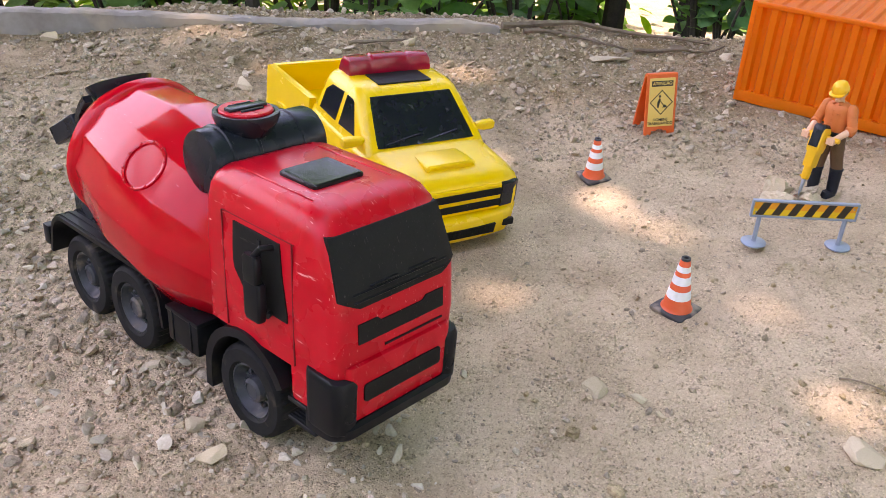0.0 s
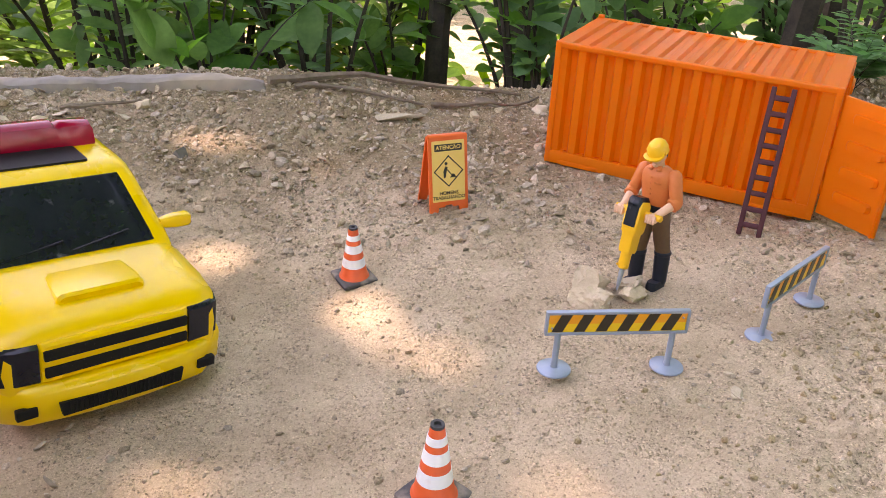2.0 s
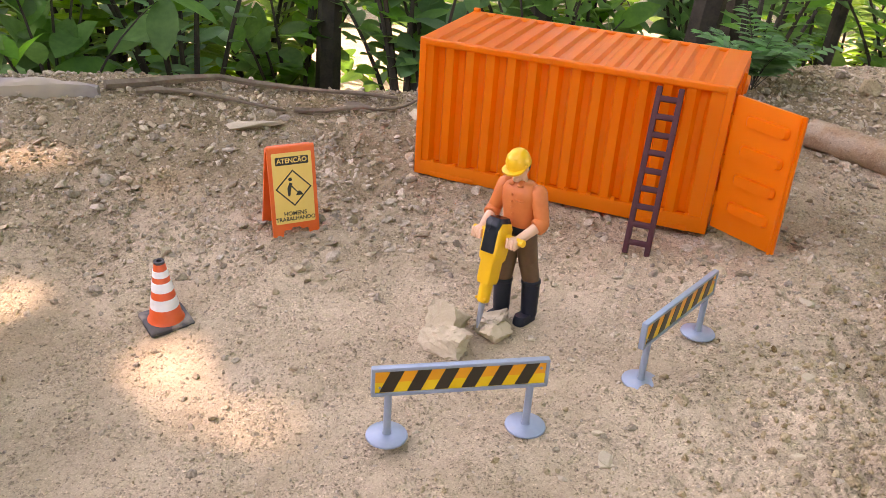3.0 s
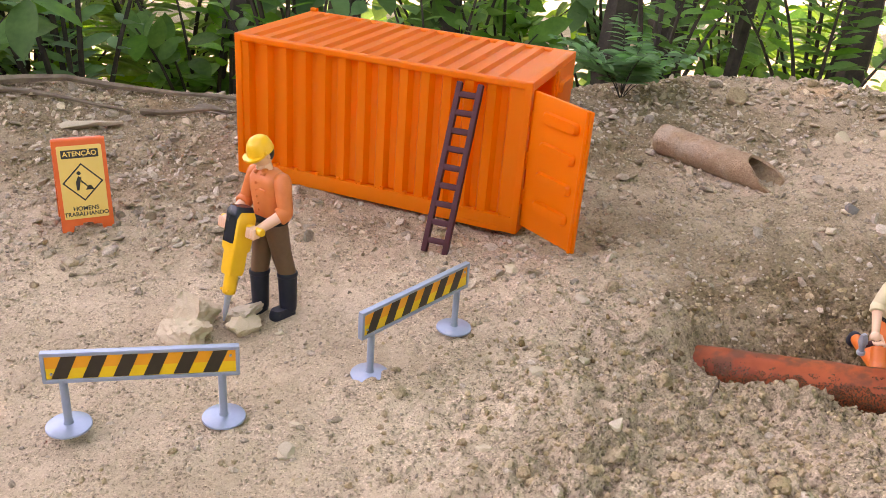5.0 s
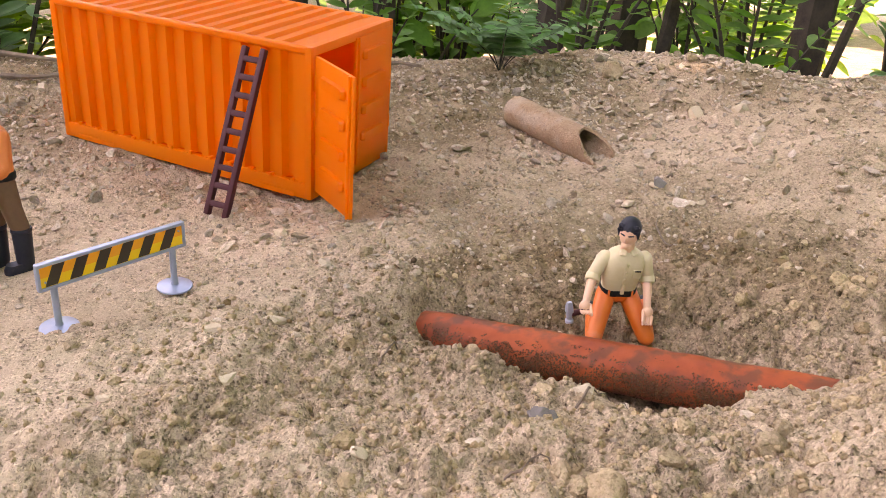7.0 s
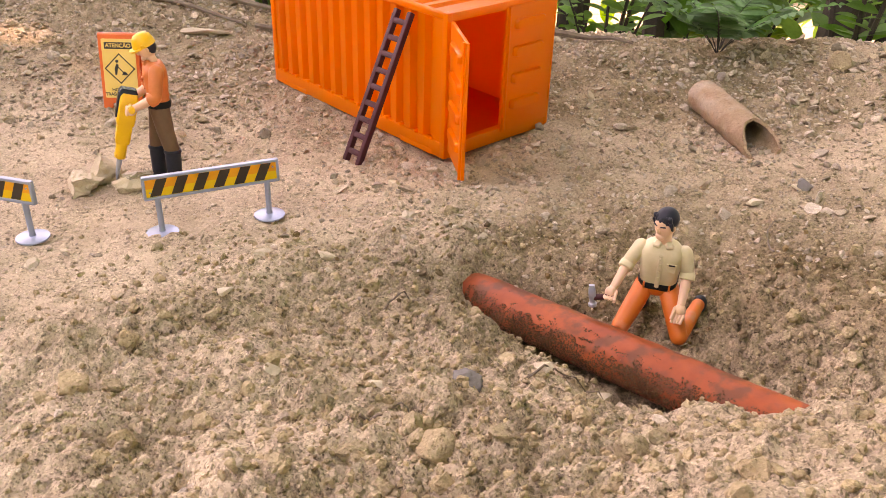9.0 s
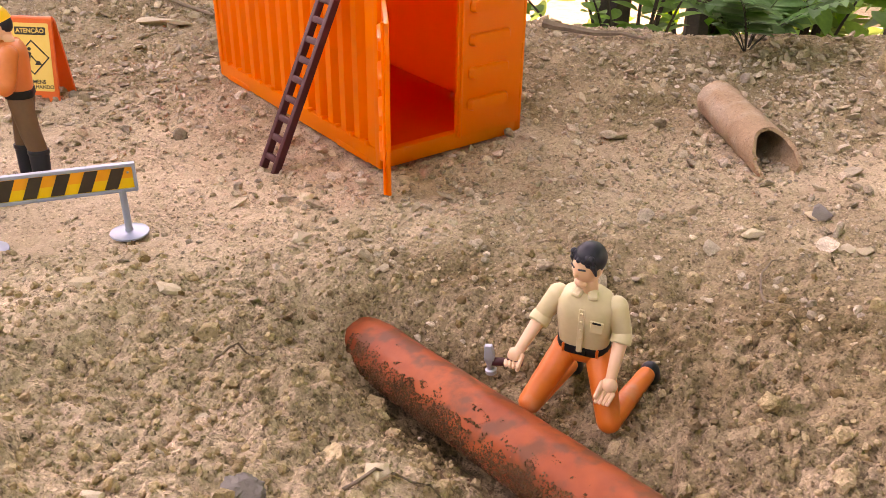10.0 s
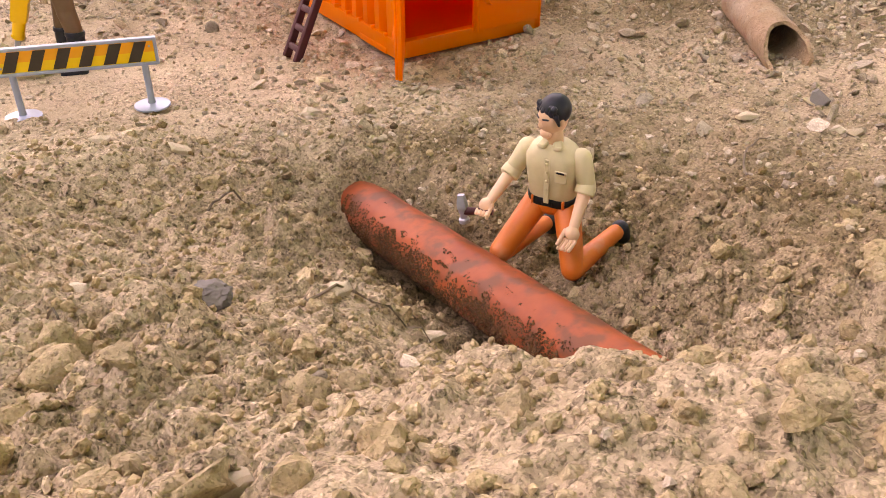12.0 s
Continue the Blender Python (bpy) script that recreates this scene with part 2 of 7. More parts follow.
def add_grains(m, loose, sizes=((230, 0.72, 0.0, 0.35), (470, 0.95, 0.30, 0.65), (1050, 1.0, 0.55, 0.8)), tone=1.0, relief_gain=1.15):
    """Single grains bedded in a soil surface: each has its own size, height and shade. loose: a number or a socket, 0 packed, 1 loose."""
    nt = m.node_tree
    n, l = nt.nodes, nt.links
    p = n["Principled BSDF"]
    tc = n.new("ShaderNodeTexCoord")
    wob = n.new("ShaderNodeTexNoise")
    wob.inputs["Scale"].default_value, wob.inputs["Detail"].default_value = 420, 3
    l.new(tc.outputs["Object"], wob.inputs["Vector"])
    sc = n.new("ShaderNodeVectorMath")
    sc.operation = "SCALE"
    sc.inputs["Scale"].default_value = 0.0016
    l.new(wob.outputs["Color"], sc.inputs[0])
    ad = n.new("ShaderNodeVectorMath")
    l.new(tc.outputs["Object"], ad.inputs[0])
    l.new(sc.outputs[0], ad.inputs[1])
    total, value = None, None
    for scale, big, least, vary in sizes:
        vo = n.new("ShaderNodeTexVoronoi")
        vo.inputs["Scale"].default_value = scale
        l.new(ad.outputs[0], vo.inputs["Vector"])
        sp = n.new("ShaderNodeSeparateColor")
        l.new(vo.outputs["Color"], sp.inputs[0])
        room = math_node(nt, "MULTIPLY_ADD", loose, 1 - least, least)
        size = math_node(nt, "MULTIPLY", math_node(nt, "MULTIPLY", sp.outputs[0], big), room)
        dome = math_node(nt, "MAXIMUM", math_node(nt, "SUBTRACT", size, vo.outputs["Distance"]), 0.0)
        dome = math_node(nt, "MINIMUM", dome, 0.42)
        h = math_node(nt, "MULTIPLY", dome, relief_gain / scale)
        total = h if total is None else math_node(nt, "ADD", total, h)
        on = math_node(nt, "MINIMUM", math_node(nt, "MULTIPLY", dome, 7.0), 1.0)
        shade = math_node(nt, "MULTIPLY", math_node(nt, "SUBTRACT", sp.outputs[1], 0.52), tone * vary)
        v = math_node(nt, "MULTIPLY", on, shade)
        value = v if value is None else math_node(nt, "ADD", value, v)
    dust = n.new("ShaderNodeTexNoise")
    dust.inputs["Scale"].default_value, dust.inputs["Detail"].default_value, dust.inputs["Roughness"].default_value = 900, 4, 0.7
    l.new(tc.outputs["Object"], dust.inputs["Vector"])
    value = math_node(nt, "ADD", value, math_node(nt, "MULTIPLY_ADD", dust.outputs["Fac"], 0.9, 0.57))
    hs = n.new("ShaderNodeHueSaturation")
    l.new(value, hs.inputs["Value"])
    l.new(p.inputs["Base Color"].links[0].from_socket, hs.inputs["Color"])
    l.new(hs.outputs[0], p.inputs["Base Color"])
    bp = n.new("ShaderNodeBump")
    bp.inputs["Strength"].default_value, bp.inputs["Distance"].default_value = 1.0, 1.0
    l.new(math_node(nt, "MULTIPLY_ADD", dust.outputs["Fac"], 0.0006, total), bp.inputs["Height"])
    if p.inputs["Normal"].links:
        l.new(p.inputs["Normal"].links[0].from_socket, bp.inputs["Normal"])
    l.new(bp.outputs[0], p.inputs["Normal"])


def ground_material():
    """Pale packed earth with bedded grains, looser by 'loose'; 'dug' darkens freshly dug soil, crumb shade included."""
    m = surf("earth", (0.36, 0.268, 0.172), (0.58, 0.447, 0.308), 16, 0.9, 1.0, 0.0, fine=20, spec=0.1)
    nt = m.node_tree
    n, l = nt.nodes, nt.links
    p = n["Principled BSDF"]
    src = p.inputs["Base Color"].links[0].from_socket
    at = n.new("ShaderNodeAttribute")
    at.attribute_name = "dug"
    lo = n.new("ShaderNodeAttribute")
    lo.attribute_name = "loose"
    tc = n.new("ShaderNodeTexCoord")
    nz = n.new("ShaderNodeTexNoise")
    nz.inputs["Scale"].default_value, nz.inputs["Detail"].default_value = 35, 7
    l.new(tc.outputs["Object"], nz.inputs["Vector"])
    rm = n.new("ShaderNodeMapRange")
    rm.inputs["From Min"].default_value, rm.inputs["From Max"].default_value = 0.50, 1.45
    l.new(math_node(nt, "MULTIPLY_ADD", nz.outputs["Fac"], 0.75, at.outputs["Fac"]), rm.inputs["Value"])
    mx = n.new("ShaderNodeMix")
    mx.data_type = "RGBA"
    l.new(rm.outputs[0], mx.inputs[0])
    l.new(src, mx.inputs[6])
    # damp soil's brown, darkened further in place of weak shade between crumbs
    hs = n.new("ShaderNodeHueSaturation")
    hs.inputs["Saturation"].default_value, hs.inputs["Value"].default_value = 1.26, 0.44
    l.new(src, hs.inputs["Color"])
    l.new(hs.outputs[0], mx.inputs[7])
    # patches of pinkish dust
    nz2 = n.new("ShaderNodeTexNoise")
    nz2.inputs["Scale"].default_value, nz2.inputs["Detail"].default_value = 6, 4
    l.new(tc.outputs["Object"], nz2.inputs["Vector"])
    r2 = n.new("ShaderNodeMapRange")
    r2.inputs["From Min"].default_value, r2.inputs["From Max"].default_value, r2.inputs["To Max"].default_value = 0.48, 0.68, 0.45
    l.new(nz2.outputs["Fac"], r2.inputs["Value"])
    mx2 = n.new("ShaderNodeMix")
    mx2.data_type = "RGBA"
    l.new(r2.outputs[0], mx2.inputs[0])
    l.new(mx.outputs[2], mx2.inputs[6])
    mx2.inputs[7].default_value = (0.57, 0.425, 0.30, 1)
    l.new(mx2.outputs[2], p.inputs["Base Color"])
    patch = n.new("ShaderNodeMapRange")
    patch.inputs["From Min"].default_value, patch.inputs["From Max"].default_value = 0.35, 0.65
    patch.inputs["To Min"].default_value, patch.inputs["To Max"].default_value = -0.25, 0.45
    l.new(nz.outputs["Fac"], patch.inputs["Value"])
    add_grains(m, math_node(nt, "ADD", lo.outputs["Fac"], patch.outputs[0]))
    return m


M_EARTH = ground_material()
for soil in (M_CLOD, M_PITSOIL):
    add_grains(soil, 0.6, tone=0.6, relief_gain=0.8)
add_grains(M_CLAY, 0.5, tone=0.7)
add_grains(M_STONE, 0.25, ((560, 0.8, 0.3, 0.5), (1300, 0.9, 0.5, 0.6)), 1.0, 0.8)


# ---- mesh helpers ----
def link(name, bm, mats, smooth=True):
    me = bpy.data.meshes.new(name)
    bmesh.ops.recalc_face_normals(bm, faces=bm.faces)
    bm.to_mesh(me)
    bm.free()
    for m in (mats if isinstance(mats, (list, tuple)) else [mats]):
        me.materials.append(m)
    if smooth:
        me.shade_smooth()
        me.set_sharp_from_angle(angle=radians(38))
    return new(name, me)


def part(name, bm, mats, parent, label="", m=None, smooth=True):
    ob = link(name, bm, mats, smooth)
    ob.parent = parent
    if m is not None:
        ob.matrix_basis = m
    if label:
        tagged(ob, label)
    return ob


def thing(name, m, label, category, group="", kind=""):
    ob = new(name)
    ob.empty_display_size = 0.02
    ob.matrix_basis = m
    return tagged(ob, label, category, group, kind)


I4 = Matrix.Identity(4)


def mark(bm, n0, idx):
    bm.faces.ensure_lookup_table()
    for f in bm.faces[n0:]:
        f.material_index = idx


def box(bm, c, s, bevel=0.0008, seg=2, m=I4, idx=0):
    n0 = len(bm.faces)
    r = bmesh.ops.create_cube(bm, size=1.0)
    vs = r["verts"]
    for v in vs:
        v.co = Vector((v.co.x * s[0], v.co.y * s[1], v.co.z * s[2]))
    if bevel:
        es = list({e for v in vs for e in v.link_edges})
        q = bmesh.ops.bevel(bm, geom=es, offset=min(bevel, min(s) * 0.45), segments=seg, profile=0.6, affect="EDGES")
        vs = list({v for f in bm.faces[n0:] for v in f.verts}) if not q["verts"] else list({*q["verts"], *[v for v in vs if v.is_valid]})
    t = m @ Matrix.Translation(c)
    for v in vs:
        v.co = t @ v.co
    if idx:
        for f in {f for v in vs for f in v.link_faces}:
            f.material_index = idx
    return bm


def frame_to(p0, p1):
    d = Vector(p1) - Vector(p0)
    return Matrix.Translation(p0) @ d.to_track_quat("Z", "Y").to_matrix().to_4x4(), d.length


def lathe(bm, profile, seg=28, m=I4, idx=0, closed=False, rot=0.0, wob=None):
    """profile: (radius, height) pairs, turned round z."""
    rings = []
    for r, z in profile:
        ring = []
        for i in range(seg):
            a = 2 * math.pi * (i + rot) / seg
            rr = r if wob is None else r * wob(i, z)
            ring.append(bm.verts.new(m @ Vector((rr * math.cos(a), rr * math.sin(a), z))))
        rings.append(ring)
    faces = []
    pairs = list(zip(rings, rings[1:])) + ([(rings[-1], rings[0])] if closed else [])
    for a, b in pairs:
        for i in range(seg):
            j = (i + 1) % seg
            faces.append(bm.faces.new((a[i], a[j], b[j], b[i])))
    if not closed:
        faces.append(bm.faces.new(rings[0][::-1]))
        faces.append(bm.faces.new(rings[-1]))
    for f in faces:
        f.material_index = idx
    return bm


def rod(bm, p0, p1, r0, r1=None, seg=16, idx=0, bev=0.0):
    m, d = frame_to(p0, p1)
    r1 = r0 if r1 is None else r1
    prof = [(r0, 0), (r1, d)] if not bev else [(r0 - bev, 0), (r0, bev), (r1, d - bev), (r1 - bev, d)]
    return lathe(bm, prof, seg, m, idx)


def capsule(bm, p0, p1, r0, r1, seg=16, idx=0, sx=1.0):
    m, d = frame_to(p0, p1)
    prof = [(r0 * math.sin(a), -r0 * math.cos(a)) for a in (0.25, 0.7, 1.15)]
    prof += [(r0, 0), ((r0 + r1) / 2, d / 2), (r1, d)]
    prof += [(r1 * math.sin(a), d + r1 * math.cos(a)) for a in (1.15, 0.7, 0.25)]
    return lathe(bm, prof, seg, m @ Matrix.Diagonal((sx, 1, 1, 1)), idx)


def ellipsoid(bm, c, s, idx=0, m=I4, seg=20, rings=12):
    prof = [(math.sin(math.pi * i / rings), -math.cos(math.pi * i / rings)) for i in range(1, rings)]
    return lathe(bm, prof, seg, m @ Matrix.Translation(c) @ Matrix.Diagonal((*s, 1)), idx)


def loft(bm, rings, cap=True, idx=0, closed=True):
    """rings: equal lists of points, skinned one to the next."""
    vs = [[bm.verts.new(p) for p in r] for r in rings]
    n = len(vs[0])
    out = []
    for a, b in zip(vs, vs[1:]):
        for i in range(n if closed else n - 1):
            j = (i + 1) % n
            out.append(bm.faces.new((a[i], a[j], b[j], b[i])))
    if cap:
        out += [bm.faces.new(vs[0][::-1]), bm.faces.new(vs[-1])]
    for f in out:
        f.material_index = idx
    return bm


def rrect(x0, x1, y0, y1, r, k=4):
    """Rounded rectangle in 2D."""
    pts = []
    for cx, cy, a0 in ((x1 - r, y1 - r, 0), (x0 + r, y1 - r, 90), (x0 + r, y0 + r, 180), (x1 - r, y0 + r, 270)):
        for i in range(k + 1):
            a = radians(a0 + 90 * i / k)
            pts.append((cx + r * math.cos(a), cy + r * math.sin(a)))
    return pts


def prism(bm, pts, d0, d1, m=I4, idx=0, bevel=0.0):
    """Polygon pts (2D) in m's xy plane, pushed from z=d0 to z=d1."""
    def ring(z, k):
        c = Vector((sum(p[0] for p in pts) / len(pts), sum(p[1] for p in pts) / len(pts)))
        return [m @ Vector((c.x + (p[0] - c.x) * k, c.y + (p[1] - c.y) * k, z)) for p in pts]
    if bevel:
        size = max(max(abs(p[0] - pts[0][0]), abs(p[1] - pts[0][1])) for p in pts) / 2
        return loft(bm, [ring(d0, 1), ring(d1 - bevel, 1), ring(d1, 1 - bevel / max(size, 1e-6))], True, idx)
    return loft(bm, [ring(d0, 1), ring(d1, 1)], True, idx)


def lettering(name, body, size, mat, parent, m, label=""):
    cu = bpy.data.curves.new(name, "FONT")
    cu.body, cu.size, cu.align_x, cu.align_y, cu.extrude, cu.offset = body, size, "CENTER", "CENTER", 0.00005, size * 0.022
    ob = new(name + "_curve", cu)
    me = bpy.data.meshes.new_from_object(ob.evaluated_get(bpy.context.evaluated_depsgraph_get()))
    bpy.data.objects.remove(ob)
    me.materials.append(mat)
    o = new(name, me)
    o.parent, o.matrix_basis = parent, m
    if label:
        tagged(o, label)
    return o


# ---- ground ----
SWELL = [[-7.4, -9.9, 12.4, -7.5, 3.3, -6.8, -15.0, 106.9, 26.6, 48.8, 5.2],
         [9.9, 5.8, -6.5, -6.6, -1.9, 18.8, 12.4, -13.5, -25.6, 105.2, -8.9],
         [9.8, -54.3, 13.3, -6.3, -0.8, -13.8, 12.7, 5.7, -27.4, 26.2, -45.5],
         [17.1, 9.7, 1.6, -24.3, 6.1, -3.7, -8.5, -3.4, 22.0, 23.5, 35.2],
         [-7.3, -13.6, 3.9, -6.8, -21.9, 12.3, -19.8, 7.5, -32.7, 27.1, 14.1],
         [-6.2, 23.7, 0.1, 11.1, 12.4, -25.3, 18.0, -11.2, 14.8, 9.9, -22.6]]
HEAPS = [(0.835, 0.500, 0.032, 13.0), (0.99, 1.11, 0.05, 18.0), (0.603, 0.677, 0.020, 20.0), (0.72, 0.63, 0.05, 0.7), (0.82, 0.63, 0.05, 32.7), (0.72, 0.5, 0.05, 6.1), (0.6, 0.47, 0.05, 15.8), (0.8, 0.45, 0.06, 52.8)]
TRENCH = ((0.61, 0.675), (0.79, 0.5408))   # under the buried pipe


def trench_distance(x, y):
    (ax, ay), (bx, by) = TRENCH
    dx, dy = bx - ax, by - ay
    t = np.clip(((x - ax) * dx + (y - ay) * dy) / (dx * dx + dy * dy), 0, 1)
    return np.hypot(x - ax - t * dx, y - ay - t * dy)


def trench_depth(x, y):
    """Millimetres dug out along the pipe, deepest at its low end, and the kneeling hollow beyond it."""
    (ax, ay), (bx, by) = TRENCH
    d = math.hypot(bx - ax, by - ay)
    ex, ey = (bx - ax) / d, (by - ay) / d
    u, o = (x - ax) * ex + (y - ay) * ey, (ay - y) * -ex + (ax - x) * ey
    deep = np.interp(u, [-0.03, 0.0, 0.03, 0.08, 0.13, 0.18, 0.215, 0.24], [0, 34, 38, 28, 22, 14, 5, 0])
    hollow = np.interp(u, [-0.02, 0.02, 0.08, 0.15, 0.2, 0.25], [0, 2, 5, 6, 4, 0])
    return deep * np.exp(-((o + 0.006) / np.where(o < -0.006, 0.030, 0.034)) ** 2) + hollow * np.exp(-((o - 0.045) / 0.022) ** 2)


def terrain(x, y):
    """Broad height of the ground in metres, without the small relief."""
    x, y = np.asarray(x, float), np.asarray(y, float)
    z = np.zeros_like(x)
    for j, row in enumerate(SWELL):
        for i, h in enumerate(row):
            z += h * np.exp(-((x + 0.5 - 0.17 * i) ** 2 + (y - 0.3 - 0.17 * j) ** 2) / (2 * 0.13 ** 2))
    for a, b, s, h in HEAPS:
        z += h * np.exp(-((x - a) ** 2 + (y - b) ** 2) / (2 * s * s))
    z -= trench_depth(x, y)
    z *= 0.001
    edge = 1.20 + 0.012 * np.sin(9 * x) + 0.03 * np.clip((x - 0.5) / 0.5, 0, 1)
    drop = np.clip((y - edge) / 0.5, 0, 1)
    return z - 0.45 * drop * drop * (3 - 2 * drop) - 0.12 * np.clip(y - 1.7, 0, 12)


LATTICE = np.random.RandomState(7).rand(257, 257)


def vnoise(x, y, f):
    """Smooth value noise, 0 to 1, f cells a metre."""
    u, v = x * f + 71.3, y * f + 38.7
    i, j = np.floor(u).astype(int), np.floor(v).astype(int)
    a, b = u - i, v - j
    a, b = a * a * (3 - 2 * a), b * b * (3 - 2 * b)
    g = lambda p, q: LATTICE[p % 257, q % 257]
    return (g(i, j) * (1 - a) + g(i + 1, j) * a) * (1 - b) + (g(i, j + 1) * (1 - a) + g(i + 1, j + 1) * a) * b


def bump_of(cx, cy, rx, ry, x, y):
    return np.exp(-((x - cx) / rx) ** 2 - ((y - cy) / ry) ** 2)


def dug_amount(x, y):
    d = 1.15 * bump_of(0.73, 0.60, 0.17, 0.13, x, y) + 0.75 * bump_of(0.55, 0.52, 0.14, 0.10, x, y) + 1.1 * bump_of(0.82, 0.38, 0.34, 0.19, x, y)
    return np.clip(d, 0, 1)


def gravel_amount(x, y):
    g = 0.25 + 0.9 * np.clip((y - 0.84 + 0.1 * np.sin(x * 5)) / 0.2, 0, 1) + 0.9 * np.clip((-0.03 - x) / 0.12, 0, 1) + 0.5 * np.clip((x - 0.42) / 0.15, 0, 1)
    return np.clip(g, 0, 1)


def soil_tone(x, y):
    """How dark the soil is: pit most (damp plus painted shade), gravelly slope a little."""
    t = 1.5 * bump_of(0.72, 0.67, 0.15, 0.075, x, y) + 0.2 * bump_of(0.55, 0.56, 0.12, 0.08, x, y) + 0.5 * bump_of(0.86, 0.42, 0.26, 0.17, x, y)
    # unseen ground outside the yard, darkened to cut bounced light
    outer_dark = np.clip((np.hypot(x - 0.4, y - 0.8) - 1.7) / 1.2, 0, 1) * np.clip((1.6 - y) / 0.8, 0, 1)
    return np.clip(t + outer_dark + 0.8 * np.clip((gravel_amount(x, y) - 0.35) / 0.5, 0, 1) * np.maximum(np.clip((y - 0.80) / 0.2, 0, 1), 0.7 * np.clip((x - 0.42) / 0.25, 0, 1) * np.clip((y - 0.55) / 0.25, 0, 1)) * np.clip((2.6 - np.hypot(x - 0.4, y - 0.8)) / 1.6, 0, 1), 0, 1)


def crumbs_of(x, y, f):
    """Rounded crumbs packed side by side, f a metre: 0 in the gaps, 1 on top."""
    u, v = x * f + 11.7, y * f + 5.3
    i, j = np.floor(u).astype(int), np.floor(v).astype(int)
    best = np.zeros_like(u)
    for a in (-1, 0, 1):
        for b in (-1, 0, 1):
            p, q = i + a, j + b
            ox, oy, s = LATTICE[p % 257, q % 257], LATTICE[(p + 91) % 257, (q + 37) % 257], LATTICE[(p + 17) % 257, (q + 141) % 257]
            d2 = (u - p - ox) ** 2 + (v - q - oy) ** 2
            best = np.maximum(best, (0.3 + 0.7 * s) * np.sqrt(np.clip(1 - d2 / (0.25 + 0.4 * s), 0, 1)))
    return best


def relief(x, y):
    d, g = dug_amount(x, y), gravel_amount(x, y)
    n1, n2, n3, n4 = vnoise(x, y, 22), vnoise(x, y, 60), vnoise(x, y, 140), vnoise(x, y, 300)
    z = (n1 - 0.5) * (0.003 + 0.013 * d + 0.003 * g) + (np.abs(n2 - 0.5) * 2 - 0.5) * (0.0008 + 0.004 * d + 0.0020 * g)
    z += (np.abs(n3 - 0.5) * 2 - 0.5) * (0.0010 + 0.0020 * d + 0.0014 * g) + (n4 - 0.5) * (0.0010 + 0.001 * d + 0.0008 * g)
    # crumbs are pushed out of round
    wx, wy = x + 0.011 * (vnoise(x, y, 75) - 0.5) + 0.004 * (n4 - 0.5), y + 0.011 * (vnoise(x + 9.1, y, 75) - 0.5) + 0.004 * (n3 - 0.5)
    loose = np.clip(2.4 * vnoise(x, y, 19) - 0.85, 0, 1) * d
    clod = np.clip(2.6 * vnoise(x + 5.7, y, 31) - 1.1, 0, 1) * d * np.clip(trench_distance(x, y) / 0.03 - 0.9, 0, 1)
    z += 0.0125 * clod * (crumbs_of(wx + 1.3, wy, 58) - 0.25) + 0.0080 * loose * (crumbs_of(wx, wy, 105) - 0.3)
    z += 0.0038 * (0.35 * d + 0.2 * g + loose) * (crumbs_of(wx, wy, 230) - 0.3) + 0.0010 * (0.6 * d + 0.45 * g) * (crumbs_of(x + 3.1, y, 420) - 0.3)
    return z


def height(x, y):
    return float(terrain(x, y) + relief(np.asarray(x, float), np.asarray(y, float)))


def stretch(lo, hi, step, far, n):
    inner = np.arange(lo, hi + step / 2, step)
    k = np.linspace(0, 1, n + 1)[1:] ** 3
    return np.concatenate([(lo - k * far)[::-1], inner, hi + k * far])


def ground():
    xs, ys = stretch(-0.50, 1.20, 0.0030, 400, 40), stretch(0.24, 1.24, 0.0030, 400, 40)
    # a finer mesh over the dug soil
    xs = np.concatenate([xs[xs < 0.42], np.arange(0.42, 1.10, 0.0020), xs[xs > 1.10]])
    ys = np.concatenate([ys[ys < 0.36], np.arange(0.36, 0.80, 0.0020), ys[ys > 0.80]])
    gx, gy = np.meshgrid(xs, ys)
    z = terrain(gx, gy) + relief(gx, gy)
    nx, ny = len(xs), len(ys)
    me = bpy.data.meshes.new("ground")
    idx = np.arange(nx * ny).reshape(ny, nx)
    quads = np.stack([idx[:-1, :-1], idx[:-1, 1:], idx[1:, 1:], idx[1:, :-1]], -1).reshape(-1, 4)
    me.vertices.add(nx * ny)
    me.vertices.foreach_set("co", np.stack([gx, gy, z], -1).astype(np.float32).ravel())
    me.loops.add(quads.size)
    me.loops.foreach_set("vertex_index", quads.astype(np.int32).ravel())
    me.polygons.add(len(quads))
    me.polygons.foreach_set("loop_start", np.arange(0, quads.size, 4, dtype=np.int32))
    me.update(calc_edges=True)
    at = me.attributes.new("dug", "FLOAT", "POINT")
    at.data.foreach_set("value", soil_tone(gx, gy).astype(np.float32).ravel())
    at = me.attributes.new("loose", "FLOAT", "POINT")
    at.data.foreach_set("value", np.clip(0.30 + 0.35 * gravel_amount(gx, gy) + 0.6 * dug_amount(gx, gy), 0, 1).astype(np.float32).ravel())
    me.materials.append(M_EARTH)
    me.shade_smooth()
    return tagged(new("ground", me), "pale brown dry earth yard with gravel, a dug pit and spoil heaps", "ground", kind="structure")


ground()


